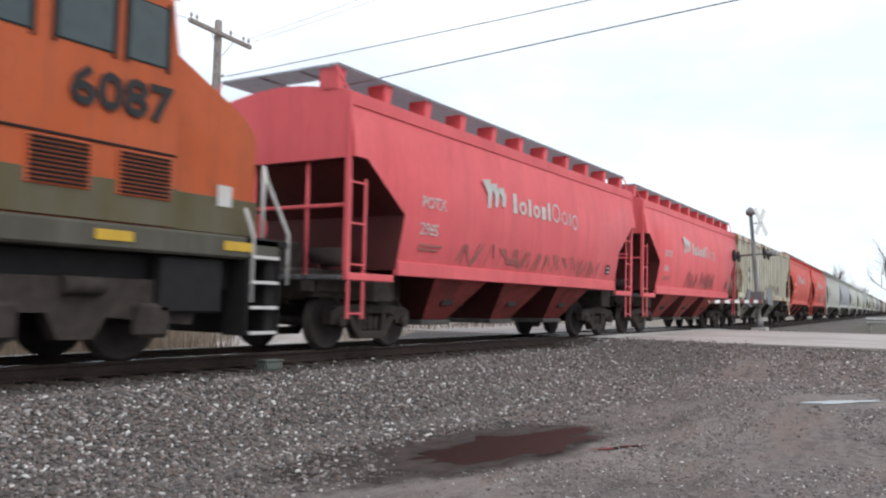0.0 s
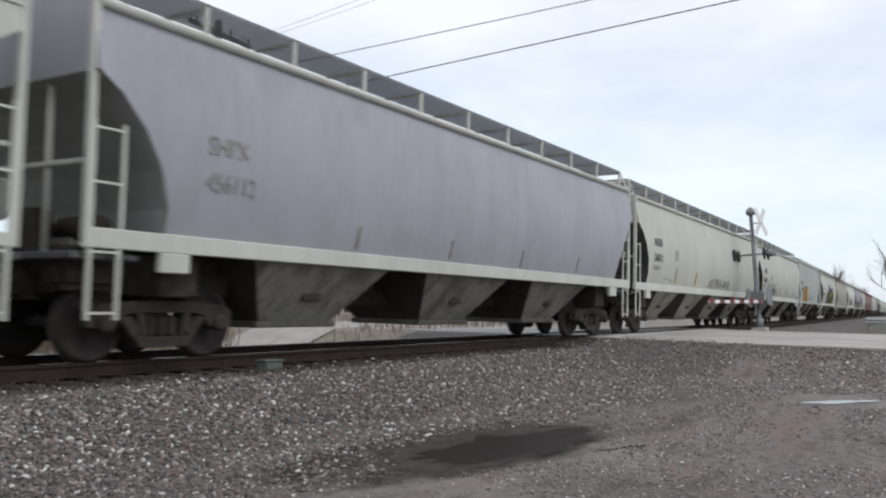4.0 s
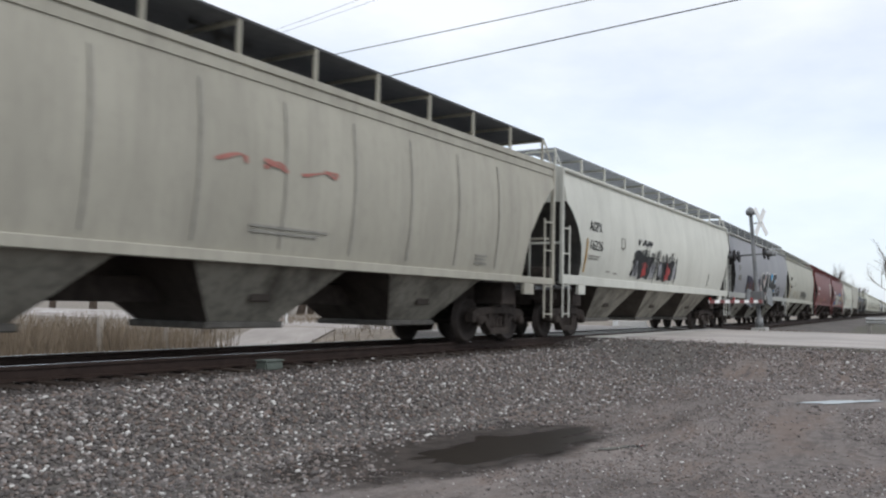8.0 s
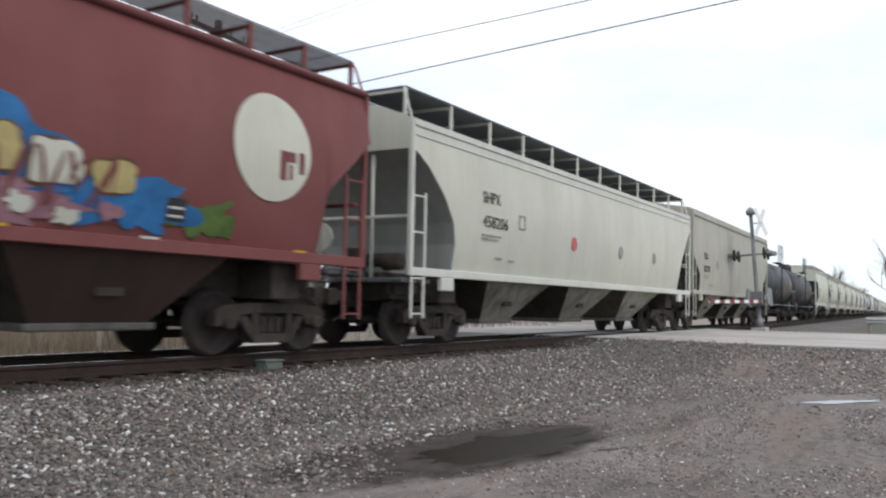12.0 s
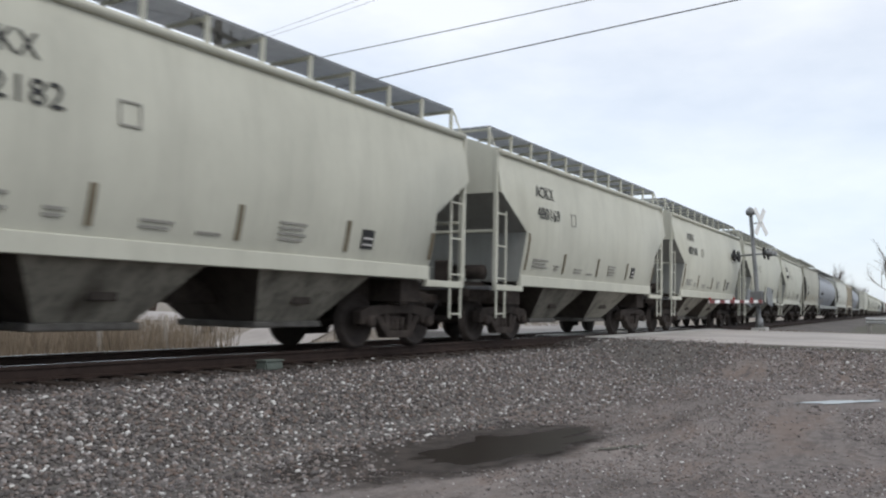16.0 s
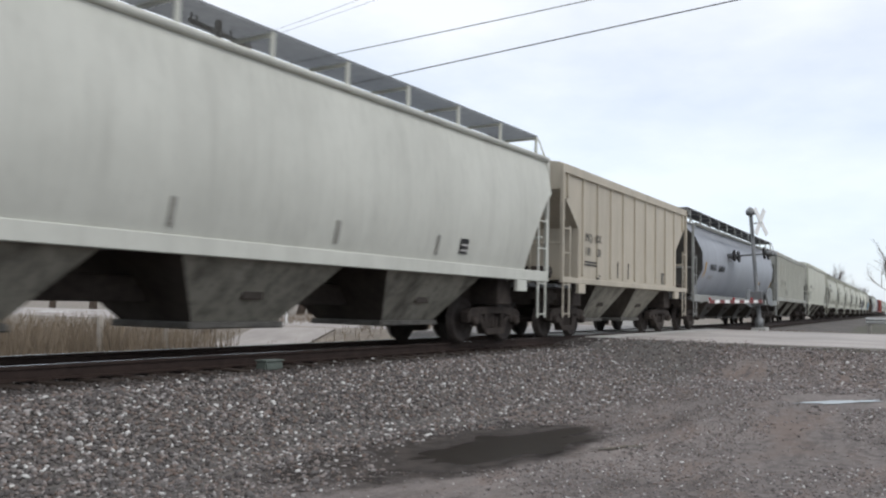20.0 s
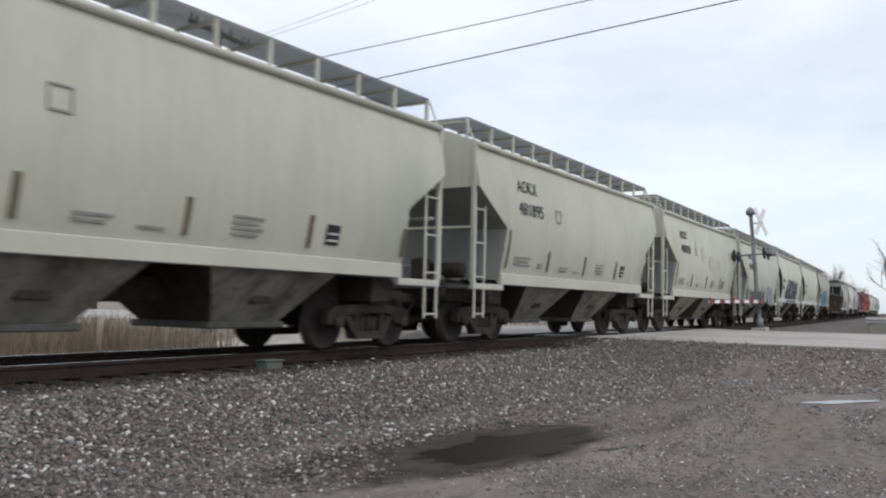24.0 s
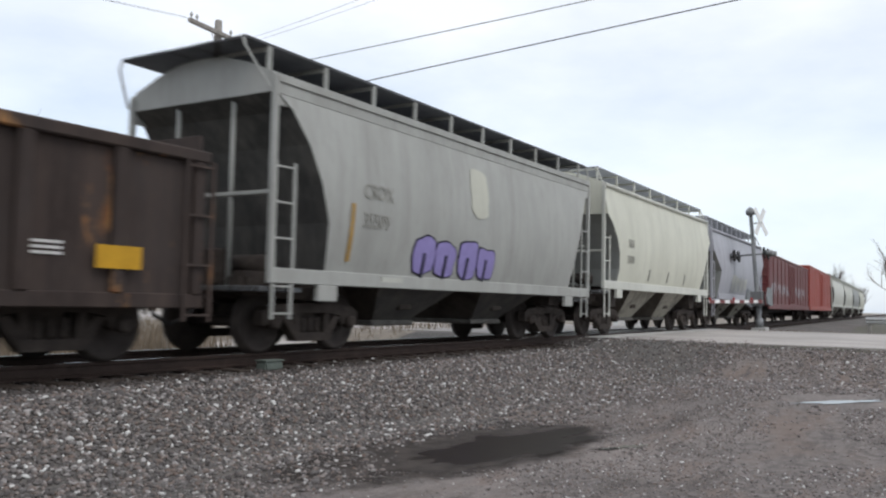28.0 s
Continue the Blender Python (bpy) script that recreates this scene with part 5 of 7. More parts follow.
# ---- other kinds of car ----
def tank_car(L=13.95):
    car = thing("tank_car", "", "tank car")
    bm = bmesh.new()
    R, zc = 1.42, 2.42
    prof = [(0.62, 0.05), (0.64, 0.35), (0.72, 0.75), (0.88, 1.1), (1.08, 1.32), (1.3, R)]
    prof = prof + [(L / 2, R)] + [(L - x, r) for x, r in prof[::-1]]
    lathe(bm, prof, "x", 40, (0, 0, zc))
    part("tank_shell", bm, "tank", car)
    for x in (3.2, 5.2, L - 5.2, L - 3.2):
        bm = bmesh.new()
        lathe(bm, [(x - 0.02, R + 0.004), (x - 0.015, R + 0.012), (x + 0.015, R + 0.012), (x + 0.02, R + 0.004)], "x", 40, (0, 0, zc))
        part("weld_band", bm, "tank", car)
    for s in (-1, 1):
        y0, y1 = sorted((s * 1.1, s * 1.22))
        bm = bmesh.new()
        tube(bm, [(0.8, s * 1.42, 1.12), (L - 0.8, s * 1.42, 1.12)], 0.028, 6)
        part("hand_rail", bm, "signal", car)
        for x in (1.9, L - 2.5):
            part("side_stub_sill", bevelled(x, x + 0.6, -1.35, 1.35, 0.85, 1.35, 0.03), "tank", car) if s < 0 else None
        part("walkway", bevelled(L / 2 - 1.15, L / 2 + 1.15, y0 - 0.25 * (s < 0), y1 + 0.25 * (s > 0), 3.62, 3.67, 0.01), "black", car)
        ladder(car, L / 2 - 0.35, s * 1.5, 0.6, 3.65, 0.45, "black")
        for x in (L / 2 - 1.1, L / 2 - 0.35, L / 2 + 0.35, L / 2 + 1.1):
            bm = bmesh.new()
            tube(bm, [(x, s * 1.42, 3.65), (x, s * 1.42, 4.72)], 0.022, 5)
            part("railing_post", bm, "black", car)
        for z in (4.2, 4.72):
            bm = bmesh.new()
            tube(bm, [(L / 2 - 1.1, s * 1.42, z), (L / 2 + 1.1, s * 1.42, z)], 0.022, 5)
            part("railing", bm, "black", car)
    bm = bmesh.new()
    lathe(bm, [(3.7, 0.5), (4.1, 0.5), (4.15, 0.42), (4.25, 0.42), (4.3, 0.3)], "z", 20, (L / 2, 0, 0))
    part("manway", bm, "tank", car)
    part("centre_sill", bevelled(0.5, L - 0.5, -0.2, 0.2, 0.62, 1.05, 0.02), "black", car)
    for y, z, r in ((-0.95, 0.78, 0.03), (-0.7, 0.66, 0.045)):
        bm = bmesh.new()
        tube(bm, [(3.2, y, z), (L - 3.2, y, z)], r, 8)
        part("brake_pipe", bm, "truck", car)
    bm = bmesh.new()
    lathe(bm, [(0.42, 0.16), (0.55, 0.2), (0.95, 0.24), (1.1, 0.3)], "z", 14, (L / 2, 0, 0))
    part("bottom_outlet", bm, "black", car)
    for x, sx in ((0.7, 1), (L - 0.7, -1)):
        xa, xb = sorted((x - sx * 0.1, x + sx * 0.6))
        part("end_platform", bevelled(xa, xb, -1.45, 1.45, 1.0, 1.08, 0.01), "black", car)
        bm = bmesh.new()
        tube(bm, [(x, -1.4, 1.08), (x, -1.4, 2.1), (x, 1.4, 2.1), (x, 1.4, 1.08)], 0.022, 6)
        part("end_railing", bm, "galv", car)
        coupler(car, 0.02 if sx > 0 else L - 0.02, -sx)
    fn = lambda z: math.sqrt(max(0.1, R * R - (z - zc) ** 2))
    for x in (7.25, 8.95, 10.75, 12.2):
        bar(car, x, x + 0.1, side_y(fn, 2.15, 2.6), 2.1, 2.6, "gold", "reflector")
    for k in range(5):
        bar(car, 11.1, 12.1, side_y(fn, 2.2, 2.7), 2.62 - 0.1 * k, 2.66 - 0.1 * k, "ash")
    bar(car, 5.75, 5.98, side_y(fn, 1.8, 2.05), 1.8, 2.0, "pink", "placard")
    strokes(car, fn, 7.2, 10.8, 1.55, 2.2, "ash", 12, 3, 0.025, 0.01, label="faint pale grey scrawl")
    truck(car, 2.0)
    truck(car, L - 2.0)
    return car, L, fn


def gondola(L=17.5):
    car = thing("gondola_car", "", "gondola car")
    e, zt, zb, h = 0.62, 2.5, 0.82, 1.5
    for s in (-1, 1):
        y0, y1 = sorted((s * (h - 0.04), s * h))
        part("side_sheet", bevelled(e, L - e, y0, y1, zb, zt, 0.006), "gondola", car)
        y0, y1 = sorted((s * (h - 0.09), s * (h + 0.1)))
        part("top_chord", bevelled(e - 0.03, L - e + 0.03, y0, y1, zt - 0.02, zt + 0.13, 0.02), "gondola", car)
        y0, y1 = sorted((s * (h - 0.1), s * (h + 0.07)))
        part("side_sill", bevelled(e, L - e, y0, y1, zb - 0.16, zb + 0.02, 0.015), "gondola", car)
        post = None
        for i in range(15):
            x = e + 0.12 + (L - 2 * e - 0.24) * i / 14
            if post is None:
                y0, y1 = sorted((s * h, s * (h + 0.09)))
                post = part("side_post", bevelled(-0.09, 0.09, y0, y1, zb, zt, 0.025), "gondola", car)
                post.matrix_basis = pose(x, 0, 0)
            else:
                share(post, "side_post", car, pose(x, 0, 0))
        for x in (e - 0.06, L - e - 0.36):
            ladder(car, x, s * (h + 0.12), 0.5, zt, 0.4, "gondola")
    for x, sx in ((e, 1), (L - e, -1)):
        xa, xb = sorted((x, x + sx * 0.05))
        part("end_sheet", bevelled(xa, xb, -h + 0.05, h - 0.05, zb, zt + 0.35, 0.006), "gondola", car)
        for k in range(4):
            z = zb + 0.25 + 0.48 * k
            xa, xb = sorted((x - sx * 0.08, x - sx * 0.002))
            part("end_rib", bevelled(xa, xb, -h + 0.1, h - 0.1, z, z + 0.14, 0.03), "gondola", car)
        bm = bmesh.new()
        lathe(bm, [(x - sx * 0.22, 0.27), (x - sx * 0.17, 0.27)], "x", 16, (0, -0.6, 1.75))
        if sx > 0:
            part("brake_wheel", bm, "galv", car)
        else:
            bm.free()
        coupler(car, 0.02 if sx > 0 else L - 0.02, -sx)
    part("floor", bevelled(e, L - e, -h + 0.05, h - 0.05, zb - 0.02, zb + 0.08, 0.01), "gondola", car)
    part("centre_sill", bevelled(0.7, L - 0.7, -0.25, 0.25, 0.45, zb - 0.02, 0.02), "black", car)
    part("brake_reservoir", bevelled(L / 2 - 1.2, L / 2 - 0.1, -0.9, -0.5, 0.42, 0.72, 0.1), "black", car)
    part("brake_cylinder", bevelled(L / 2 + 0.6, L / 2 + 1.3, -0.85, -0.5, 0.4, 0.7, 0.1), "black", car)
    fn = lambda z: h
    for t, x, w in (("NW", 2.42, 0.42), ("190", 3.4, 0.65), ("342", 4.42, 0.66)):
        lettering(t, 0.36, "whitelet", car, x, -(h + 0.012), 1.5, "lettering")
    bar(car, 15.3, 15.9, -(h + 0.1), 1.1, 1.36, "gold", "reflector")
    bar(car, 1.05, 1.32, -(h + 0.012), 1.0, 1.2, "yellow", "reflector")
    for k in range(3):
        bar(car, 14.5, 14.95, -(h + 0.012), 1.22 + 0.06 * k, 1.25 + 0.06 * k, "whitelet")
    for x, z, w, hh in ((8.0, 1.0, 0.9, 1.1), (9.1, 1.15, 0.8, 1.0), (10.3, 1.0, 0.8, 1.0), (12.0, 1.05, 0.6, 0.8)):
        blob(car, fn, x, x + w, z, z + hh, "rustpatch", x, 0.6, name="rust_patch")
    truck(car, 2.3)
    truck(car, L - 2.3)
    return car, L, fn


def box_car(L, zt, paintk):
    car = thing("box_car", "", "box car")
    e, h, zb = 0.7, 1.5, 1.05
    part("body", bevelled(e, L - e, -h, h, zb, zt, 0.06, 2), paintk, car)
    part("roof", bevelled(e - 0.03, L - e + 0.03, -h - 0.03, h + 0.03, zt - 0.05, zt + 0.1, 0.04), paintk, car)
    for s in (-1, 1):
        y0, y1 = sorted((s * (h - 0.02), s * (h + 0.06)))
        part("side_sill", bevelled(e, L - e, y0, y1, zb - 0.2, zb + 0.1, 0.02), paintk, car)
        y0, y1 = sorted((s * h, s * (h + 0.05)))
        d = part("sliding_door", bevelled(L / 2 - 1.5, L / 2 + 1.5, y0, y1, zb + 0.1, zt - 0.15, 0.02), paintk, car)
        for k in range(5):
            x = L / 2 - 1.2 + 0.6 * k
            y0, y1 = sorted((s * (h + 0.045), s * (h + 0.08)))
            part("door_rib", bevelled(x - 0.04, x + 0.04, y0, y1, zb + 0.2, zt - 0.25, 0.01), paintk, d)
        for i in range(12):
            x = e + 0.3 + (L / 2 - 1.6 - e - 0.3) * (i % 6) / 5 + (L / 2 + 1.3 - e if i > 5 else 0)
            y0, y1 = sorted((s * (h - 0.01), s * (h + 0.035)))
            part("side_post", bevelled(x - 0.05, x + 0.05, y0, y1, zb + 0.12, zt - 0.1, 0.01), paintk, car)
    for x, sx in ((e, 1), (L - e, -1)):
        for k in range(6):
            z = zb + 0.25 + (zt - zb - 0.6) * k / 5
            xa, xb = sorted((x - sx * 0.05, x - sx * 0.002))
            part("end_rib", bevelled(xa, xb, -h + 0.1, h - 0.1, z, z + 0.12, 0.02), paintk, car)
        coupler(car, 0.02 if sx > 0 else L - 0.02, -sx)
    part("centre_sill", bevelled(0.7, L - 0.7, -0.25, 0.25, 0.6, zb - 0.02, 0.02), "black", car)
    truck(car, 2.6)
    truck(car, L - 2.6)
    return car, L, lambda z: h


def locomotive(L=22.3):
    """road diesel, cab end towards the train"""
    car = thing("locomotive", "orange and dark green road diesel locomotive, its cab end coupled to the train", "locomotive")
    # frame and deck
    part("frame_sill", bevelled(0.8, L - 0.75, -1.5, 1.5, 1.32, 1.62, 0.03), "sillgreen", car, "dark grey-green walkway sill")
    bm = bmesh.new()
    slab(bm, [(0.9, 1.62), (16.6, 1.62), (16.6, 4.35), (1.2, 4.35), (0.9, 4.1)], -0.95, 0.95)
    part("engine_hood", bm, "orange", car)
    part("radiator_wing", bevelled(1.2, 5.2, -1.45, 1.45, 3.5, 4.45, 0.08), "orange", car)
    bm = bmesh.new()
    slab(bm, [(16.6, 1.62), (19.75, 1.62), (19.75, 3.72), (19.62, 4.5), (16.6, 4.5)], -1.46, 1.46)
    bmesh.ops.bevel(bm, geom=bm.edges[:], offset=0.05, segments=2, affect="EDGES")
    cab = part("cab", bm, "orange", car)
    part("cab_roof", bevelled(16.5, 19.75, -1.5, 1.5, 4.48, 4.62, 0.06, 2), "orange", car)
    bm = bmesh.new()
    slab(bm, [(19.755, 1.625), (21.25, 1.625), (21.25, 3.02), (21.08, 3.25), (19.755, 3.9)], -1.32, 1.32)
    bmesh.ops.bevel(bm, geom=bm.edges[:], offset=0.06, segments=2, affect="EDGES")
    part("nose", bm, "orange", car)
    for x0, x1 in ((17.15, 17.75), (18.05, 18.75), (18.95, 19.5)):
        w = part("side_window", bevelled(x0, x1, -1.475, -1.45, 3.55, 4.3, 0.02), "glass", cab, "dark cab window")
        part("window_frame", bevelled(x0 - 0.05, x0, -1.49, -1.455, 3.5, 4.35, 0.01), "black", w)
        part("window_frame", bevelled(x1, x1 + 0.05, -1.49, -1.455, 3.5, 4.35, 0.01), "black", w)
    for y0 in (-1.2, 0.25):
        part("windscreen", bevelled(19.70, 19.765, y0, y0 + 0.95, 3.8, 4.35, 0.01), "glass", cab)
    # lower green band and louvred lockers
    part("lower_band", bevelled(16.62, 19.74, -1.475, -1.455, 1.64, 2.12, 0.005), "greenpaint", cab, "dark olive lower band")
    part("nose_band", bevelled(19.77, 21.24, -1.338, -1.315, 1.64, 2.12, 0.005), "greenpaint", cab, "dark olive lower band")
    part("underframe", bevelled(14.4, 21.3, -1.15, 1.15, 0.9, 1.315, 0.03), "black", car)
    for x0, x1, z0 in ((14.5, 15.3, 0.75), (15.4, 16.6, 0.95), (19.6, 20.6, 0.6)):
        part("equipment_box", bevelled(x0, x1, -1.4, -1.16, z0, 1.3, 0.03), "black", car)
    for x0 in (17.75, 18.86):
        grille = part("louvre_panel", bevelled(x0, x0 + 0.78, -1.49, -1.462, 1.95, 2.48, 0.01), "orange", cab, "louvred vent panel")
        for k in range(10):
            part("slat", bevelled(x0 + 0.04, x0 + 0.74, -1.515, -1.485, 1.98 + 0.05 * k, 2.005 + 0.05 * k, 0.005), "black", grille)
    part("belt_line", bevelled(16.7, 19.7, -1.48, -1.458, 2.5, 2.53, 0.004), "black", cab)
    fit_text(car, lambda z: 1.475, "6087", 18.22, 19.62, 2.87, 3.34, "letter", 0.03, name="road_number")
    for x in (16.9, 18.6, 20.5):
        bar(car, x, x + 0.5, -1.51, 1.42, 1.54, "yellow", "reflector")
    bar(car, 20.5, 20.75, -1.345, 2.0, 2.28, "whitelet", "placard")
    # front platform, steps, pilot and handrails
    part("front_platform", bevelled(20.88, 21.75, -1.5, 1.5, 1.5, 1.62, 0.02), "black", car)
    part("pilot", bevelled(21.35, 21.6, -1.45, 1.45, 0.3, 1.5, 0.03), "black", car)
    for k in range(4):
        z = 0.32 + 0.34 * k
        st = part("step", bevelled(20.98, 21.5, -1.52, -1.1, z, z + 0.035, 0.006), "black", car)
        part("step_edge", bevelled(20.98, 21.5, -1.535, -1.521, z - 0.005, z + 0.04, 0.004), "whitelet", st)
    for x in (20.93, 21.53):
        part("step_cheek", bevelled(x, x + 0.04, -1.5, -1.05, 0.3, 1.5, 0.01), "black", car)
    for pts in ([(21.02, -1.5, 0.75), (21.02, -1.5, 1.65), (20.86, -1.5, 2.0)], [(21.72, -1.48, 1.0), (21.72, -1.48, 1.72), (21.25, -1.48, 2.45), (21.2, -1.48, 2.6)], [(21.2, -1.48, 1.62), (21.2, -1.48, 2.62)], [(21.7, 1.48, 1.0), (21.7, 1.48, 1.75), (21.2, 1.48, 2.55)]):
        bm = bmesh.new()
        tube(bm, pts, 0.028, 7)
        part("handrail", bm, "whitelet", car)
    for x in np.arange(2, 16.5, 1.6):
        bm = bmesh.new()
        tube(bm, [(x, -1.46, 1.62), (x, -1.46, 2.6)], 0.02, 5)
        part("handrail_post", bm, "orange", car)
    bm = bmesh.new()
    tube(bm, [(1.2, -1.46, 2.6), (16.5, -1.46, 2.6)], 0.02, 5)
    part("handrail", bm, "orange", car)
    part("fuel_tank", bevelled(8.0, 14.2, -1.3, 1.3, 0.35, 1.25, 0.15, 2), "black", car)
    for xc in (5.0, 17.6):
        t = new("truck")
        t.parent = car
        t.matrix_basis = pose(xc, 0, 0)
        for s in (-1, 1):
            bm = bmesh.new()
            slab(bm, [(-2.7, 0.75), (-2.5, 1.0), (2.5, 1.0), (2.7, 0.75), (2.6, 0.45), (1.35, 0.55), (1.2, 0.3), (0.75, 0.3), (0.6, 0.6), (-0.6, 0.6), (-0.75, 0.3), (-1.2, 0.3), (-1.35, 0.55), (-2.6, 0.45)], s * 1.18 - 0.1, s * 1.18 + 0.1)
            part("side_frame", bm, "truck", t)
            for w in (-1.95, 0, 1.95):
                part("axle_box", bevelled(w - 0.24, w + 0.24, s * 1.3 - 0.1, s * 1.3 + 0.1, 0.3, 0.72, 0.05), "truck", t)
            for w in (-1.0, 1.0):
                bm = bmesh.new()
                lathe(bm, [(-0.25, 0.11), (0.25, 0.11)], "x", 10, (w, s * 1.33, 0.9))
                part("brake_cylinder", bm, "truck", t)
        for w in (-1.95, 0, 1.95):
            ws = put(TRUCKS["wheelset"], "wheelset", t, pose(w, 0, 0.533) @ Matrix.Diagonal((1.167, 1, 1.167, 1)))
    coupler(car, 0.02, -1)
    coupler(car, L - 0.02, 1)
    return car, L, lambda z: 1.5


# ---- kinds ----
M["rustpatch"] = flat("rust_brown_steel", (0.17, 0.095, 0.05), 0.85, 0, 0.5, 3.0)
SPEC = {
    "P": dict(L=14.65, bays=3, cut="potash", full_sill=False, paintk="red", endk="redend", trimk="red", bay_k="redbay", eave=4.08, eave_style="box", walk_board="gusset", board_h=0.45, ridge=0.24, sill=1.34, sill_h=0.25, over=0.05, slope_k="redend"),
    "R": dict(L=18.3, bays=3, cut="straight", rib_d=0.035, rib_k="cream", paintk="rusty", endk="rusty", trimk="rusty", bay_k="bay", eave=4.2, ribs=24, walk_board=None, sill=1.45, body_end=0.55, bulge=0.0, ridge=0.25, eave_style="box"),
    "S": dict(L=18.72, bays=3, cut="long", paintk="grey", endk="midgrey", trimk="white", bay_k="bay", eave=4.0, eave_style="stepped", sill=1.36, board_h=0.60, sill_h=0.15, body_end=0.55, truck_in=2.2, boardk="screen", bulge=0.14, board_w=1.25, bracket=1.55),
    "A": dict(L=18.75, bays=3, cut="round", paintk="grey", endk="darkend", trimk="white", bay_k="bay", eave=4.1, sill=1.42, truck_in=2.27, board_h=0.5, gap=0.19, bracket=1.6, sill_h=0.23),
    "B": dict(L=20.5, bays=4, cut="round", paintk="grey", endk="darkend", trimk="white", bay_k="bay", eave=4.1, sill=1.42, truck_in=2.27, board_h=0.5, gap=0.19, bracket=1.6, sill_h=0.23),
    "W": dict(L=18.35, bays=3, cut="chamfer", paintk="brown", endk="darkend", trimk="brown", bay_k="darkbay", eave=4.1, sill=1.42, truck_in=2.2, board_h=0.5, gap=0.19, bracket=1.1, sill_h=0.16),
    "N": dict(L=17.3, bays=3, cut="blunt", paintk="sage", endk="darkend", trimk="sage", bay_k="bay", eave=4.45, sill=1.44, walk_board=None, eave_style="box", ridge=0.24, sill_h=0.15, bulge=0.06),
    # endk midgrey puts the shade of the cut-away ends into the colour
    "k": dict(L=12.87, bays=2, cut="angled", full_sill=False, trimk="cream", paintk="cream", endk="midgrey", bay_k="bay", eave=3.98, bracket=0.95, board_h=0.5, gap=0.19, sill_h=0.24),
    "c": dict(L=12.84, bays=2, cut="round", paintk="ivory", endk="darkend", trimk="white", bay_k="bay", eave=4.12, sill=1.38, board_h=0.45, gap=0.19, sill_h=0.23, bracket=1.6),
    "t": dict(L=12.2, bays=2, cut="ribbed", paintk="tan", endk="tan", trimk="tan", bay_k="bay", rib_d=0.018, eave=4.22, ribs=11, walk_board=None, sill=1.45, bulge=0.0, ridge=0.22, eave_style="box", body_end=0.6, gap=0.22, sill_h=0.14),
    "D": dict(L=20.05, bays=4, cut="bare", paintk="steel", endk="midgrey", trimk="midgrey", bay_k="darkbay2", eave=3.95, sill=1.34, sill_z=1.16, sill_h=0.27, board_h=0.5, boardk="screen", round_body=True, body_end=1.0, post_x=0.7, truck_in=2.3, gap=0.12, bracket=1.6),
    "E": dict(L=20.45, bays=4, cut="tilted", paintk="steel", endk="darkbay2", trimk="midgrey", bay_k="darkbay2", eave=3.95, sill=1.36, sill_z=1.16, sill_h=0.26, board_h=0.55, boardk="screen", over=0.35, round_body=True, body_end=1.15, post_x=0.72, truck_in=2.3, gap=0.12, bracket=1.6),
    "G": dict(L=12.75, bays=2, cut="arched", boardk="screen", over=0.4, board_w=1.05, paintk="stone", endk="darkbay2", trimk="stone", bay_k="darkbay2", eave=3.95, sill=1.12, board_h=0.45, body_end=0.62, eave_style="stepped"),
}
STOCK = {}
for k, kw in SPEC.items():
    kw = dict(kw)
    L = kw.pop("L")
    car, fn = hopper("hopper_car", L, **kw)
    STOCK[k] = (car, L, fn)
STOCK["T"] = tank_car()
STOCK["O"] = gondola()
STOCK["X"] = box_car(22.6, 3.9, "boxred")
STOCK["Y"] = box_car(22.3, 4.3, "vermilion")
STOCK["Z"] = locomotive()

CARS = []
started = set()
BASE = "on rails"


def add(k, u, label, swap=None, trim=None):
    """the next car of kind k, its leading corner post at u metres along the train"""
    car, L, fn = STOCK[k]
    proto = PROTO.get(k)
    if k in started:
        c = copy_thing(proto, Matrix.Identity(4))
    else:
        PROTO[k] = copy_thing(car, Matrix.Identity(4))
        c = car
        started.add(k)
    tagged(c, label + " " + BASE, "locomotive" if k == "Z" else c["category"], "" if k == "Z" else "cars of the train")
    if swap:
        recolour(c, swap)
    CARS.append((c, u - 0.75))
    return c, fn


PROTO = {}


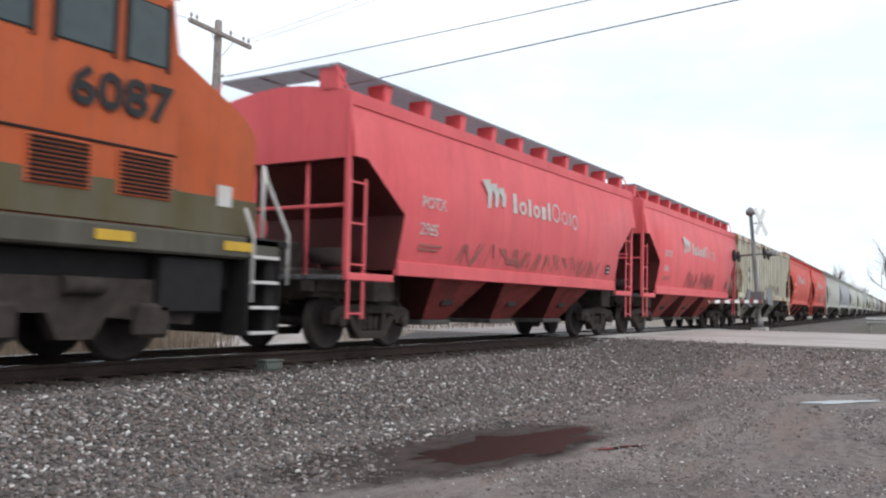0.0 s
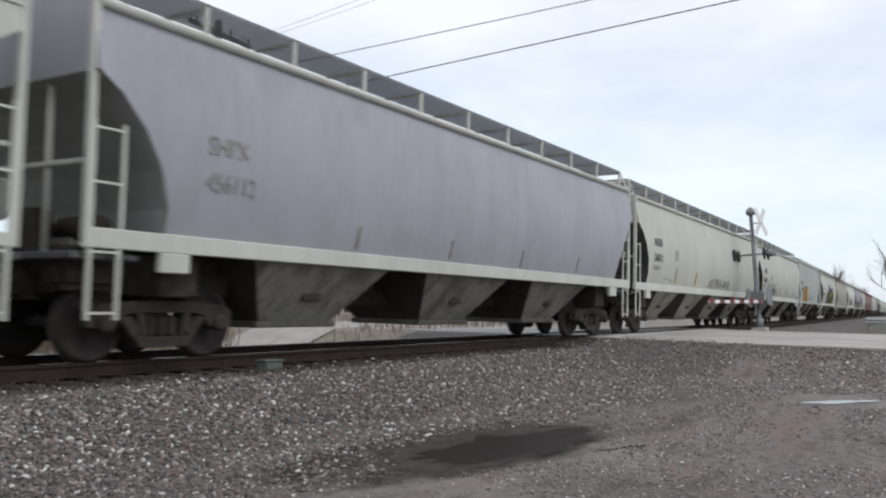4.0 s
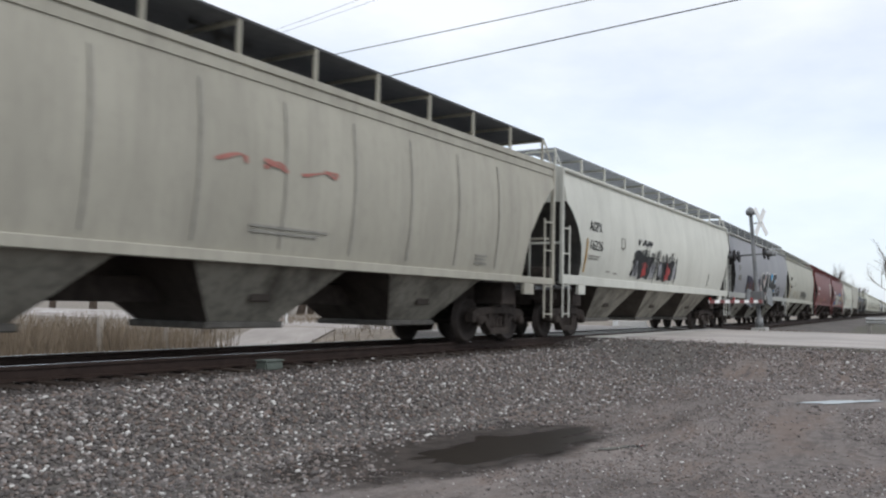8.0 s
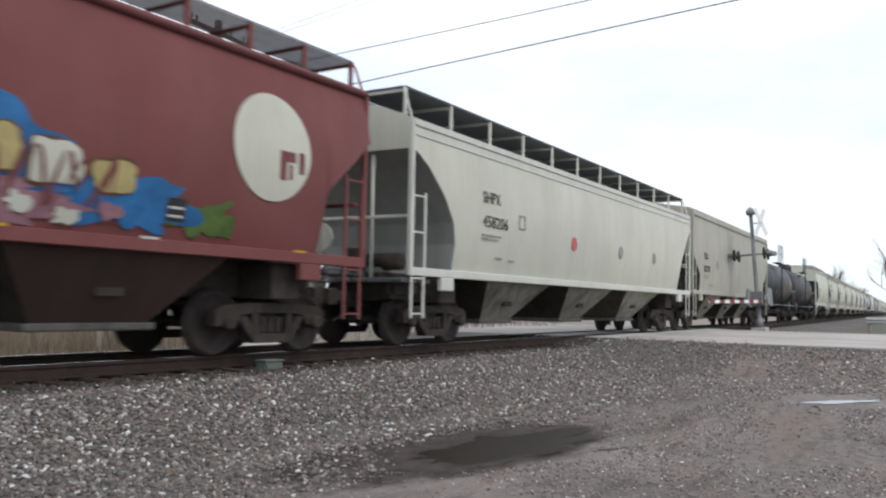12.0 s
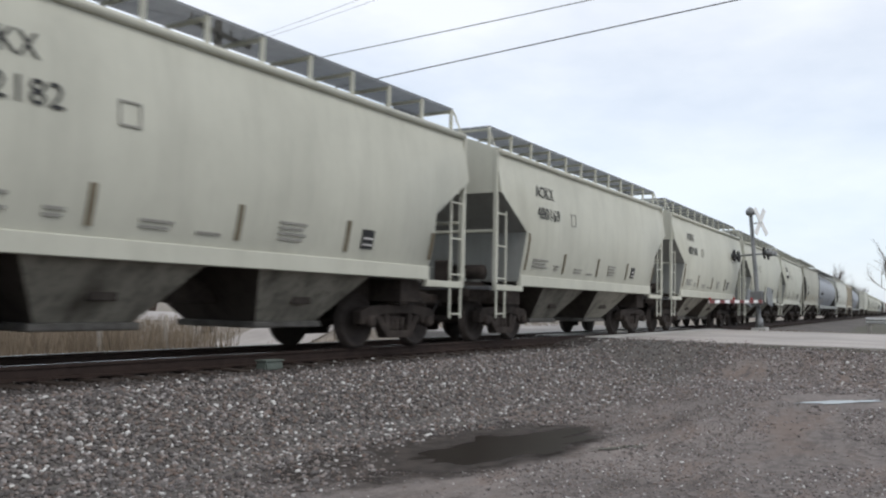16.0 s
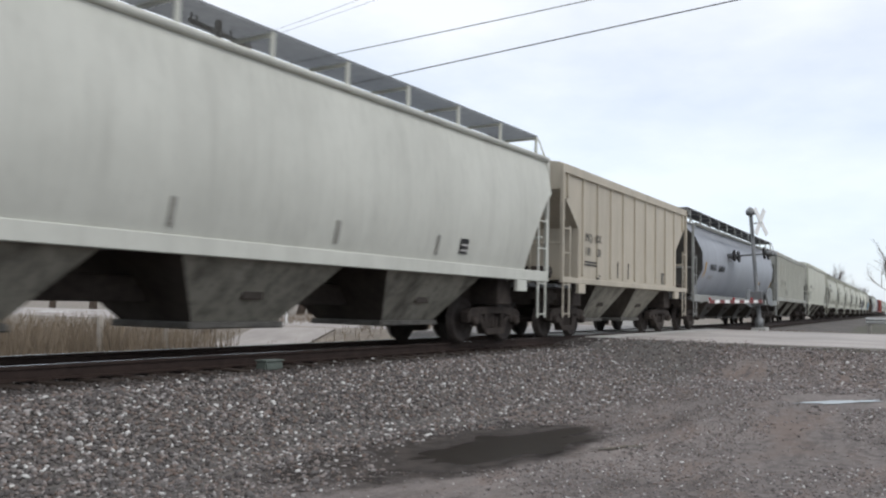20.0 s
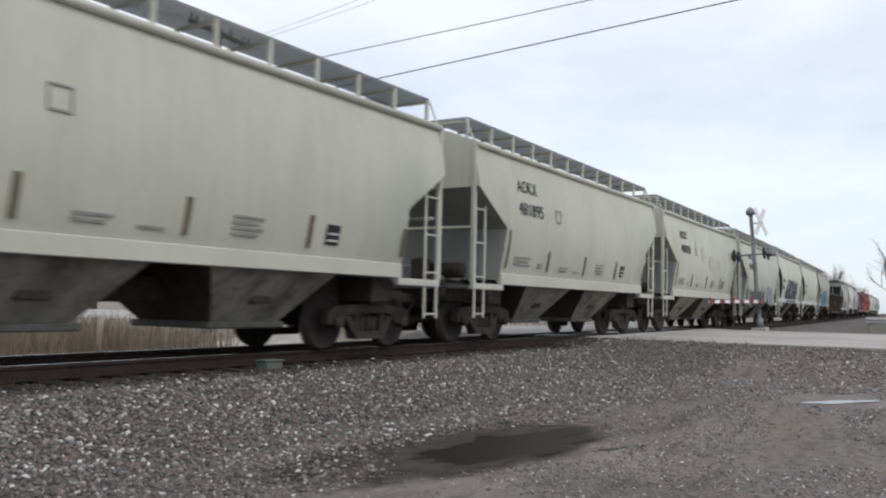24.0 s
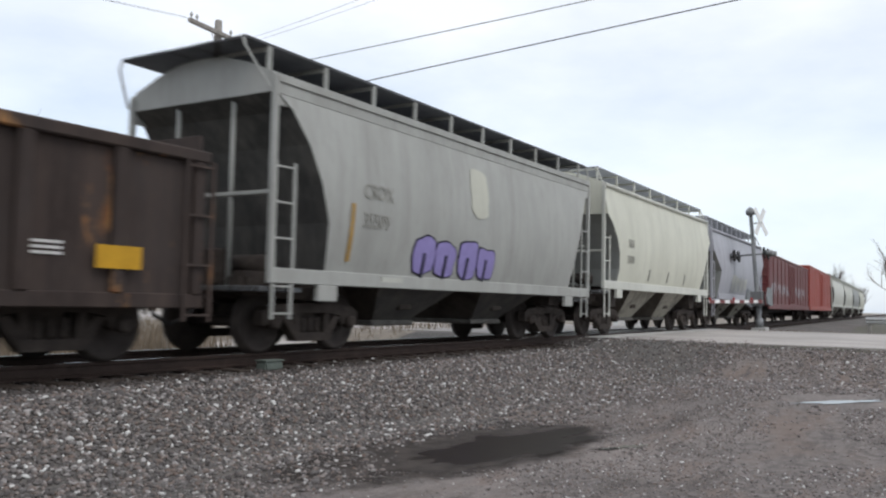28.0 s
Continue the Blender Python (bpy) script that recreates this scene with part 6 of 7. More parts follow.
def potash(u, number, seed, scrawl, swap=None):
    c, fn = add("P", u, "faded red covered hopper car with white lettering", swap)
    lettering("POTX", 0.30, "whitelet", c, 2.62, side_y(fn, 2.4, 2.7), 2.45, "reporting_mark")
    lettering(number, 0.30, "whitelet", c, 2.62, side_y(fn, 2.0, 2.3), 1.98, "car_number")
    stencils(c, fn, [(2.65, 1.82, 0.75, 2), (6.0, 1.75, 0.5, 2)], "palepink")
    # leaf-shaped emblem and the maker's word as plain blocks
    y = side_y(fn, 2.7, 3.3)
    for i in range(3):
        bm = bmesh.new()
        x = 4.75 + 0.3 * i
        slab(bm, [(x, 3.22 - 0.05 * i), (x + 0.28, 3.27 - 0.05 * i), (x + 0.42, 3.1 - 0.06 * i), (x + 0.36, 2.72 + 0.03 * i), (x + 0.24, 2.68 + 0.05 * i), (x + 0.22, 2.98)], y, y + 0.006)
        part("emblem", bm, "whitelet", c, "plain white leaf-shaped emblem")
    x = 6.1
    for i, (kind, w, z1, z0) in enumerate((("bar", 0.16, 3.12, 2.7), ("ring", 0.34, 2.99, 2.7), ("bar", 0.12, 3.08, 2.7), ("ring", 0.32, 2.99, 2.7), ("bar", 0.2, 2.99, 2.7), ("bar", 0.12, 3.12, 2.7), ("ring", 0.42, 3.13, 2.7), ("ring", 0.34, 2.99, 2.7), ("bar", 0.06, 2.99, 2.7), ("ring", 0.32, 2.99, 2.62))):
        if kind == "bar":
            bar(c, x, x + w, y, z0, z1, "whitelet", "word_block")
        else:
            # an oval ring, heavy in the first half of the word and light in the second
            bm = bmesh.new()
            q = 0.52 if i < 6 else 0.78
            ra, rb = [], []
            for k in range(20):
                t = 2 * math.pi * k / 20
                px, pz = w / 2 * math.cos(t), (z1 - z0) / 2 * math.sin(t)
                ra.append(bm.verts.new((x + w / 2 + px, float(y), (z0 + z1) / 2 + pz)))
                rb.append(bm.verts.new((x + w / 2 + px * q, float(y), (z0 + z1) / 2 + pz * q)))
            for k in range(20):
                bm.faces.new((ra[k], ra[(k + 1) % 20], rb[(k + 1) % 20], rb[k]))
            lay(bm, y)
            part("word_block", bm, "whitelet", c)
        x += w + (0.13 if kind == "bar" else 0.1)
    label_box(c, fn, 11.7, 1.65, 0.24)
    if scrawl:
        strokes(c, fn, *scrawl, seed=seed, r=0.02, label="chalky scrawl")
    return c


def big(u, label, mark, number, swap=None, k="A", x=2.15, z=2.72, size=0.36):
    c, fn = add(k, u, label, swap)
    if mark:
        marks(c, fn, mark, number, x, z, size, "letter", 0.48, 0.92, 1.08)
        stencils(c, fn, [(x, z - 0.62, 0.8, 2), (3.6, 1.75, 0.3, 1), (4.2, 1.72, 0.25, 1)])
        outline_square(c, fn, 4.55, 2.4)
    return c, fn


def small(u, number, scars):
    c, fn = add("k", u, "pale grey two-bay covered hopper car with black numbers")
    marks(c, fn, "AOKX", number, 2.42, 3.2, 0.40, "letter", 0.48, 0.86, 1.06)
    strips(c, fn, (1.98, 4.05, 6.25, 8.5, 10.85), 1.55, 2.02, scars)
    bar(c, 2.0, 2.08, side_y(fn, 2.0, 2.4), 2.0, 2.35, scars, "reflector")
    label_box(c, fn, 8.9, 1.62)
    stencils(c, fn, [(2.35, 1.82, 0.8, 3), (3.55, 1.72, 0.25, 2), (4.75, 1.7, 0.5, 2), (7.05, 1.88, 0.55, 4), (5.6, 1.62, 0.4, 1)])
    outline_square(c, fn, 4.35, 2.7)
    return c, fn


# the locomotive and the head of the train
add("Z", -12.0, "orange and olive diesel locomotive coupled to red cars")
potash(10.3, "2985", 1, (3.9, 11.4, 1.5, 2.0, "palepink", 14), {"red": "crimson"})
c = potash(24.92, "3101", 2, (5.3, 9.4, 1.45, 2.15, "brown", 7), {"red": "crimson"})
fnP = STOCK["P"][2]
strokes(c, fnP, 6.6, 9.6, 1.5, 2.0, "palepink", 5, 8, 0.025)
c, fn = add("R", 39.68, "rust-streaked cream hopper car with vertical side ribs")
lettering("AEX", 0.36, "letter", c, 3.05, side_y(fn, 2.5) - 0.04, 2.6, "reporting_mark")
lettering("1718", 0.36, "letter", c, 3.05, side_y(fn, 2.0) - 0.04, 2.12, "car_number")
strokes(c, fn, 8.0, 13.0, 1.6, 2.2, "rustpatch", 9, 21, 0.03, 0.04, label="faded scrawl")
potash(57.99, "3028", 3, None)
c = potash(72.55, "2899", 4, (4.5, 6.2, 1.6, 2.1, "palepink", 4))
strokes(c, fnP, 8.2, 9.9, 1.5, 2.35, "silver", 5, 31, 0.055, label="silver scrawl")
strokes(c, fnP, 8.3, 9.7, 1.5, 1.9, "silver", 4, 33, 0.07, 0.004)
c, fn = big(87.2, "off-white covered hopper car with a stepped eave", "SHPX", "455267", None, "S", 2.98, 2.78, 0.36)
strokes(c, fn, 12.6, 14.0, 1.6, 1.95, "ash", 5, 41)
label_box(c, fn, 15.4, 1.7, 0.26)
strips(c, fn, (6.2, 9.0, 12.0), 1.26, 1.36, "ochre", 0.5)
c, fn = big(105.45, "lavender-grey covered hopper car", "", "", {"grey": "lavender", "darkend": "midgrey"})
marks(c, fn, "SHPX", "456112", 2.3, 2.6, 0.34, "ash", 0.46, 0.86)
strips(c, fn, (5.5, 8.3, 11.2, 14.2), 1.6, 1.95, "ash", 0.06)
c, fn = big(123.95, "pale green-grey covered hopper car", "AGPX", "16911", None, "B")
strips(c, fn, (4.8, 7.5), 1.65, 2.1)
strokes(c, fn, 9.5, 13.0, 1.55, 2.0, "ash", 8, 51)

# large hoppers with sprayed pictures
c, fn = big(144.54, "pale grey covered hopper car with outlined graffiti", "AGPX", "16026")
strips(c, fn, (1.95,), 1.7, 2.55)
strips(c, fn, (8.5, 11.3, 14.6), 1.65, 2.0, "ash")
for i in range(5):
    x = 3.6 + 0.62 * i
    blob(c, fn, x, x + 0.66, 1.62, 2.34 - 0.05 * (i % 2), "letter", i + 2.0, 0.2, 0.0)
    blob(c, fn, x + 0.05, x + 0.61, 1.67, 2.29 - 0.05 * (i % 2), "white", i + 2.0, 0.2, 0.004)
strokes(c, fn, 3.4, 7.0, 1.52, 2.05, "letter", 12, 61, 0.02, 0.01, "graffiti", "black outlined graffiti")
c, fn = add("N", 163.46, "blue-grey covered hopper car with yellow graffiti")
marks(c, fn, "NILX", "200713", 2.4, 2.72, 0.32, "letter", 0.47, 0.85)
piece(c, fn, "RAVE", 3.7, 6.65, 1.5, 2.55, (("letter", 0.055), ("gold", 0.03)), 0.0, 3, 1.0, 5, "blocky amber graffiti word with a dark edge")
for x, w in ((4.9, 0.45), (6.9, 0.4), (8.8, 0.35), (11.9, 0.35)):
    bar(c, x, x + w, side_y(fn, 1.4) - 0.035, 1.38, 1.5, "yellow", "reflector")
bar(c, 2.0, 3.2, side_y(fn, 1.4) - 0.035, 1.46, 1.58, "yellow", "reflector")
strokes(c, fn, 7.2, 8.6, 1.6, 2.05, "ash", 4, 71)
bar(c, 9.4, 9.62, side_y(fn, 1.7), 1.6, 1.85, "letter", "data_plate")
c, fn = big(180.55, "pale grey covered hopper car with a dark mural", "AGPX", "16377", z=2.7)
strips(c, fn, (1.95,), 1.65, 2.5)
strips(c, fn, (4.75,), 1.68, 2.05)
blob(c, fn, 5.2, 8.6, 1.3, 2.8, "navy", 3.3, 0.4, 0.0, label="dark violet sprayed cloud", waves=2.6)
blob(c, fn, 6.5, 11.6, 1.2, 3.5, "navy", 5.1, 0.35, 0.001, waves=2.6)
blob(c, fn, 10.2, 14.4, 1.2, 3.4, "navy", 7.7, 0.4, 0.002, waves=2.8)
blob(c, fn, 6.9, 9.0, 1.55, 2.35, "plum", 4.7, 0.5, 0.006, waves=2.4)
blob(c, fn, 6.5, 7.7, 1.5, 2.05, "boxred", 2.1, 0.6, 0.009)
blob(c, fn, 12.2, 13.2, 2.2, 2.95, "gold", 4.1, 0.2, 0.008)
for i in range(6):
    x = 8.15 + 0.78 * i
    burst(c, fn, x, 2.12 - 0.03 * (i % 2), 0.66, 0.66, "letter", 40 + i, 0.010 + 0.001 * i)
    burst(c, fn, x, 2.12 - 0.03 * (i % 2), 0.58, 0.58, "lime", 40 + i, 0.020 + 0.001 * i, "spiky lime-green sprayed letters")
    burst(c, fn, x + 0.05, 2.05, 0.3, 0.36, "moss", 50 + i, 0.030 + 0.001 * i)
strokes(c, fn, 8.0, 12.4, 1.65, 2.5, "letter", 9, 84, 0.022, 0.042)
for x, z in ((7.6, 3.15), (8.5, 3.3), (9.4, 3.3)):
    strokes(c, fn, x, x + 0.6, z, z + 0.16, "letter", 4, int(x * 10), 0.03)
c, fn = big(199.72, "beige covered hopper car with worn vertical seams", "", "", {"grey": "beige", "white": "beige"}, "S")
marks(c, fn, "ACFX", "66211", 2.6, 2.65, 0.34, "ash", 0.46, 0.86)
for i in range(9):
    x = 3.0 + 1.55 * i
    bar(c, x, x + 0.03, side_y(fn, 1.6, 3.4), 1.5, 3.55, "ash", "weld_seam")
strokes(c, fn, 7.8, 10.2, 2.55, 2.7, "palepink", 3, 88, 0.03)
stencils(c, fn, [(8.6, 1.8, 1.6, 2), (14.6, 1.75, 0.45, 3)])
c, fn = big(218.13, "white covered hopper car with black and red graffiti", "AGPX", "16226", {"grey": "white"})
strips(c, fn, (1.95,), 1.65, 2.5)
strips(c, fn, (14.5,), 1.65, 2.1, "ash")
blob(c, fn, 5.4, 8.0, 1.5, 2.55, "letter", 2.9, 0.5, 0.0)
blob(c, fn, 7.6, 10.4, 1.5, 2.4, "letter", 6.2, 0.5, 0.001)
for i in range(6):
    blob(c, fn, 5.6 + 0.8 * i, 6.25 + 0.8 * i, 1.6 + 0.05 * (i % 2), 2.25, ("silver", "redstripe", "silver")[i % 3], i * 1.7, 0.5, 0.008, label="black and red graffiti letters" if i == 0 else "")
strokes(c, fn, 5.5, 10.2, 1.55, 2.6, "letter", 12, 91, 0.03, 0.012)
strokes(c, fn, 6.0, 7.4, 2.6, 2.8, "letter", 4, 93, 0.05)
c, fn = big(236.81, "slate-grey covered hopper car with bright graffiti", "", "", {"grey": "slate", "white": "stone"})
marks(c, fn, "WC", "85207", 2.3, 2.55, 0.34, "ash", 0.44, 0.86)
blob(c, fn, 4.3, 8.0, 1.42, 1.95, "teal", 8.2, 0.5, 0.0)
for i in range(5):
    x = 4.3 + 0.72 * i
    blob(c, fn, x, x + 1.0, 1.46, 2.5 - 0.06 * (i % 3), "navy", i * 1.9 + 0.6, 0.2, 0.003 + 0.001 * i, label="dark brown and red graffiti letters", waves=1.8)
    blob(c, fn, x + 0.25, x + 0.6, 1.55, 2.2, ("rustpatch", "boxred", "rustpatch", "dullcream", "boxred")[i], i * 2.3, 0.45, 0.012, waves=2.0)
blob(c, fn, 8.1, 10.4, 1.5, 2.75, "pink", 3.1, 0.35, 0.0, label="pink spray haze")
blob(c, fn, 10.6, 13.2, 1.5, 2.9, "cyan", 5.3, 0.35, 0.001, label="blue spray haze")
piece(c, fn, "SAME", 8.4, 13.05, 1.44, 2.68, (("whitelet", 0.07), ("letter", 0.04)), 0.08, 5, 1.02, 3, "bold black graffiti word with a white edge")
blob(c, fn, 12.9, 15.2, 1.5, 2.3, "letter", 4.4, 0.5, 0.0, waves=3.0)
strokes(c, fn, 13.0, 15.1, 1.55, 2.25, "lavender", 6, 103, 0.03, 0.01)
c, fn = big(255.65, "cream covered hopper car with a black scrawl", "AGPX", "16036", {"grey": "putty", "white": "putty"})
strips(c, fn, (1.95,), 1.65, 2.5)
strips(c, fn, (4.75, 6.2), 1.68, 2.1)
strokes(c, fn, 8.3, 12.0, 1.55, 2.2, "letter", 11, 111, 0.03, label="black sprayed scrawl")
bar(c, 2.3, 2.7, side_y(fn, 1.8), 1.75, 1.9, "ash")


def brown(u, number, cross=True):
    c, fn = add("W", u, "mineral-brown covered hopper car with a round cream emblem")
    y = side_y(fn, 2.1, 3.7)
    bm = bmesh.new()
    lathe(bm, [(float(y), 0.74), (y + 0.006, 0.74)], "y", 40, (15.4, 0, 2.86))
    lay(bm, y)
    disc = part("round_emblem", bm, "cream", c, "plain cream disc emblem")
    for x0, x1, z0, z1 in ((-0.07, 0.07, -0.48, 0.48), (-0.48, -0.075, -0.09, 0.09), (0.075, 0.48, -0.09, 0.09)) if cross else ((0.12, 0.24, -0.42, -0.02), (0.25, 0.42, -0.16, -0.02), (0.3, 0.36, -0.4, -0.2), (0.5, 0.6, -0.3, 0.0)):
        bar(disc, 15.4 + x0, 15.4 + x1, y - 0.004, 2.86 + z0, 2.86 + z1, "brown", "emblem_cross")
    for k in range(24 if cross else 0):
        t = 2 * math.pi * k / 24
        bar(disc, 15.4 + 0.66 * math.cos(t) - 0.035, 15.4 + 0.66 * math.cos(t) + 0.035, y - 0.004, 2.82 + 0.66 * math.sin(t), 2.90 + 0.66 * math.sin(t), "brown", "rim_mark")
    for i in range(4):
        bar(c, 2.62 + 0.33 * i, 2.88 + 0.33 * i, side_y(fn, 2.5, 2.85), 2.58, 2.84, "whitelet", "word_block")
    lettering(number, 0.32, "whitelet", c, 2.6, side_y(fn, 2.1, 2.4), 2.14, "car_number", 0.82)
    stencils(c, fn, [(5.5, 1.85, 1.35, 2), (10.5, 1.75, 1.0, 2)], "dullyellow")
    stencils(c, fn, [(2.65, 1.95, 0.8, 2), (4.7, 2.55, 0.45, 3)], "palepink")
    ys = side_y(fn, 1.4) - 0.03
    for x, w in ((5.6, 0.45), (7.1, 0.4), (10.0, 0.36), (11.5, 0.3), (16.0, 0.25)):
        bar(c, x, x + w, ys, 1.38, 1.5, "yellow", "reflector")
    for x in (6.5, 8.6, 10.7, 13.4):
        bar(c, x, x + 0.25, ys, 1.4, 1.5, "whitelet", "reflector")
    label_box(c, fn, 13.7, 1.7, 0.28)
    return c, fn


c, fn = brown(274.82, "451209")
strokes(c, fn, 8.0, 8.9, 1.65, 2.15, "palepink", 4, 121, 0.035, label="pale chalky scrawl")
strokes(c, fn, 9.2, 9.9, 1.7, 2.0, "palepink", 4, 123, 0.03)
c, fn = brown(292.95, "450685", False)
blob(c, fn, 2.7, 5.0, 1.42, 1.95, "blue", 1.9, 0.5, 0.0, label="bright blue sprayed cloud", waves=2.5)
blob(c, fn, 4.0, 7.4, 1.42, 2.75, "blue", 3.9, 0.45, 0.001, waves=2.5)
blob(c, fn, 6.6, 9.6, 1.42, 2.7, "blue", 8.9, 0.45, 0.002, waves=2.5)
blob(c, fn, 5.6, 8.9, 2.2, 2.72, "teal", 4.9, 0.6, 0.005, waves=2.5)
piece(c, fn, "TeSKe", 4.4, 8.6, 1.45, 2.45, (("letter", 0.05), ("cream", 0.025)), 0.0, 4, 1.02, 7, "cream graffiti word with dark edges on blue")
blob(c, fn, 8.6, 13.3, 1.45, 2.95, "blue", 6.9, 0.4, 0.003, waves=2.2)
blob(c, fn, 12.2, 14.3, 1.42, 2.3, "blue", 2.4, 0.5, 0.004)
blob(c, fn, 13.4, 15.1, 1.42, 2.1, "moss", 5.8, 0.7, 0.002)
blob(c, fn, 8.7, 13.2, 1.42, 2.1, "dustyrose", 5.4, 0.5, 0.008, label="dusty pink base of the picture")
for i in range(6):
    x = 9.0 + 0.7 * i
    blob(c, fn, x, x + 0.85, 1.85, 2.72 - 0.11 * abs(i - 2), "rustpatch", i * 3.1, 0.3, 0.011 + 0.001 * i, waves=1.3)
    blob(c, fn, x + 0.04, x + 0.81, 1.89, 2.68 - 0.11 * abs(i - 2), ("dullcream", "cream", "dullcream")[i % 3], i * 3.1, 0.3, 0.02 + 0.001 * i, label="cream and yellow bubble letters", waves=1.6)
for i in range(8):
    x = 8.9 + 0.55 * i
    blob(c, fn, x, x + 0.42, 1.5 + 0.1 * (i % 2), 1.74 + 0.12 * (i % 2), ("cream", "dustyrose", "white")[i % 3], i * 1.3, 0.45, 0.028, waves=1.6)
strokes(c, fn, 8.9, 13.0, 1.7, 2.35, "brown", 9, 133, 0.022, 0.034)
bar(c, 8.5, 12.9, side_y(fn, 1.4) - 0.035, 1.33, 1.46, "dustyrose", "spray_band", "lilac-pink sprayed band on the sill")
c, fn = big(311.46, "cream covered hopper car with a stepped eave", "SHPX", "458206", {"grey": "cream"}, "S", 2.95, 2.8, 0.34)
for x, m in ((7.6, "redstripe"), (10.9, "ash"), (13.9, "ash")):
    bm = bmesh.new()
    lathe(bm, [(side_y(fn, 2.3), 0.17), (side_y(fn, 2.3) + 0.006, 0.17)], "y", 18, (x, 0, 2.3))
    part("inspection_mark", bm, m, c)
strips(c, fn, (5.2, 7.3, 11.8), 1.26, 1.36, "ochre", 0.4)
c, fn = big(330.22, "beige covered hopper car", "TILX", "62218", {"grey": "beige", "white": "cream"}, "N", 2.4, 2.7, 0.36)
recolour(c, {"sage": "beige"})
add("T", 347.67, "black tank car with a railed top platform")
add("T", 361.630, "black tank car with yellow reflectors and a pale scrawl")
c, fn = add("c", 375.59, "white two-bay covered hopper car with dark ends")
marks(c, fn, "CRDX", "20488", 2.35, 2.45, 0.34, "letter", 0.46, 0.82)
strips(c, fn, (1.98, 4.4, 6.3, 8.4), 1.6, 2.05, "ochre")

# the long string of two-bay cars
NUM = ("481991", "482182", "480169", "482148", "483043", "481959")
for i, n in enumerate(NUM):
    c, fn = small(388.4 + 12.87 * i, n, "dullstrip")
    if i == 5:
        for x, z, w in ((3.9, 2.95, 0.9), (5.4, 2.7, 0.6), (2.4, 3.35, 0.5)):
            blob(c, fn, x, x + w, z, z + 0.45, "putty", x, 0.35, name="worn_patch", label="dull grey worn patch")
c, fn = add("c", 465.66, "dull putty two-bay covered hopper car with dark ends", {"ivory": "putty", "white": "putty"})
marks(c, fn, "TILX", "337184", 2.3, 2.45, 0.36, "letter", 0.46, 0.82)
strips(c, fn, (1.98, 4.4, 6.6, 8.6), 1.6, 2.05, "ochre")

c, fn = add("D", 478.7, "blue-grey round-bodied hopper car with dark lettering")
fit_text(c, fn, "NDYX 894330", 2.7, 4.8, 2.25, 2.52, "letter", 0.0, name="reporting_mark")
stencils(c, fn, [(2.55, 2.05, 0.8, 2), (3.5, 2.0, 0.75, 2)], "letter")
strips(c, fn, (1.05,), 1.6, 2.3, "gold")
strips(c, fn, (4.15, 6.1), 1.6, 1.95, "ochre")
bar(c, 5.4, 5.58, side_y(fn, 2.4), 2.3, 2.55, "ash")
label_box(c, fn, 12.6, 1.78)
bar(c, 2.4, 3.6, side_y(fn, 1.4) - 0.3, 1.34, 1.46, "palepink", "stencil")
c, fn = big(498.75, "off-white covered hopper car with dark ends", "ASIX", "12077", {"grey": "white"})
strips(c, fn, (4.75, 7.4, 10.5, 13.3), 1.65, 2.0, "ash")
label_box(c, fn, 14.1, 1.72, 0.28)
c, fn = add("t", 517.48, "tan hopper car with vertical ribs and grey ends")
for t, n, x in (("MQ", "130", 2.06), ("RX", "138", 2.82)):
    lettering(t, 0.3, "letter", c, x, side_y(fn, 2.5) - 0.04, 2.46, "reporting_mark")
    lettering(n, 0.3, "letter", c, x, side_y(fn, 2.5) - 0.04, 2.1, "car_number", 0.8)
strips(c, fn, (4.6, 5.5, 7.1), 1.6, 2.05, "letter", 0.05)
stencils(c, fn, [(2.1, 1.95, 1.0, 2), (2.95, 1.62, 0.3, 2), (8.75, 1.9, 0.35, 5)], "letter")
c, fn = add("E", 529.77, "blue-grey round-bodied hopper car with sloped ends")
fit_text(c, fn, "NAHX   560069", 3.46, 6.1, 2.32, 2.58, "letter", 0.01, name="reporting_mark")
strips(c, fn, (2.65,), 2.0, 2.6, "gold")
stencils(c, fn, [(3.45, 2.1, 0.75, 2)], "ash")
label_box(c, fn, 14.7, 1.85)
strips(c, fn, (14.5, 17.9), 1.75, 2.25, "gold")
c, fn = add("R", 550.25, "stained grey hopper car with vertical side ribs", {"rusty": "drab", "cream": "grey"})
for x, z, w in ((3.6, 2.35, 0.3), (4.8, 2.3, 0.5), (5.5, 1.75, 0.7)):
    bar(c, x, x + w, side_y(fn, z) - 0.045, z, z + 0.32, "ash")
c, fn = big(568.84, "cream covered hopper car", "GACX", "4811", {"sage": "cream"}, "N", 2.4, 2.6, 0.34)
for i, n in enumerate(("481806", "481872", "481895", "480830", "481843")):
    c, fn = small(587.05 + 12.81 * i, n, "dullstrip")
    if i == 3:
        for x, z, w, h in ((4.3, 2.7, 0.45, 0.7), (5.2, 2.5, 0.7, 0.8), (6.3, 2.2, 1.3, 0.9), (7.9, 2.3, 0.6, 0.6)):
            blob(c, fn, x, x + w, z, z + h * 0.8, "lavpatch", x * 2, 0.4, name="repaint_patch", label="slightly darker repainted patch")

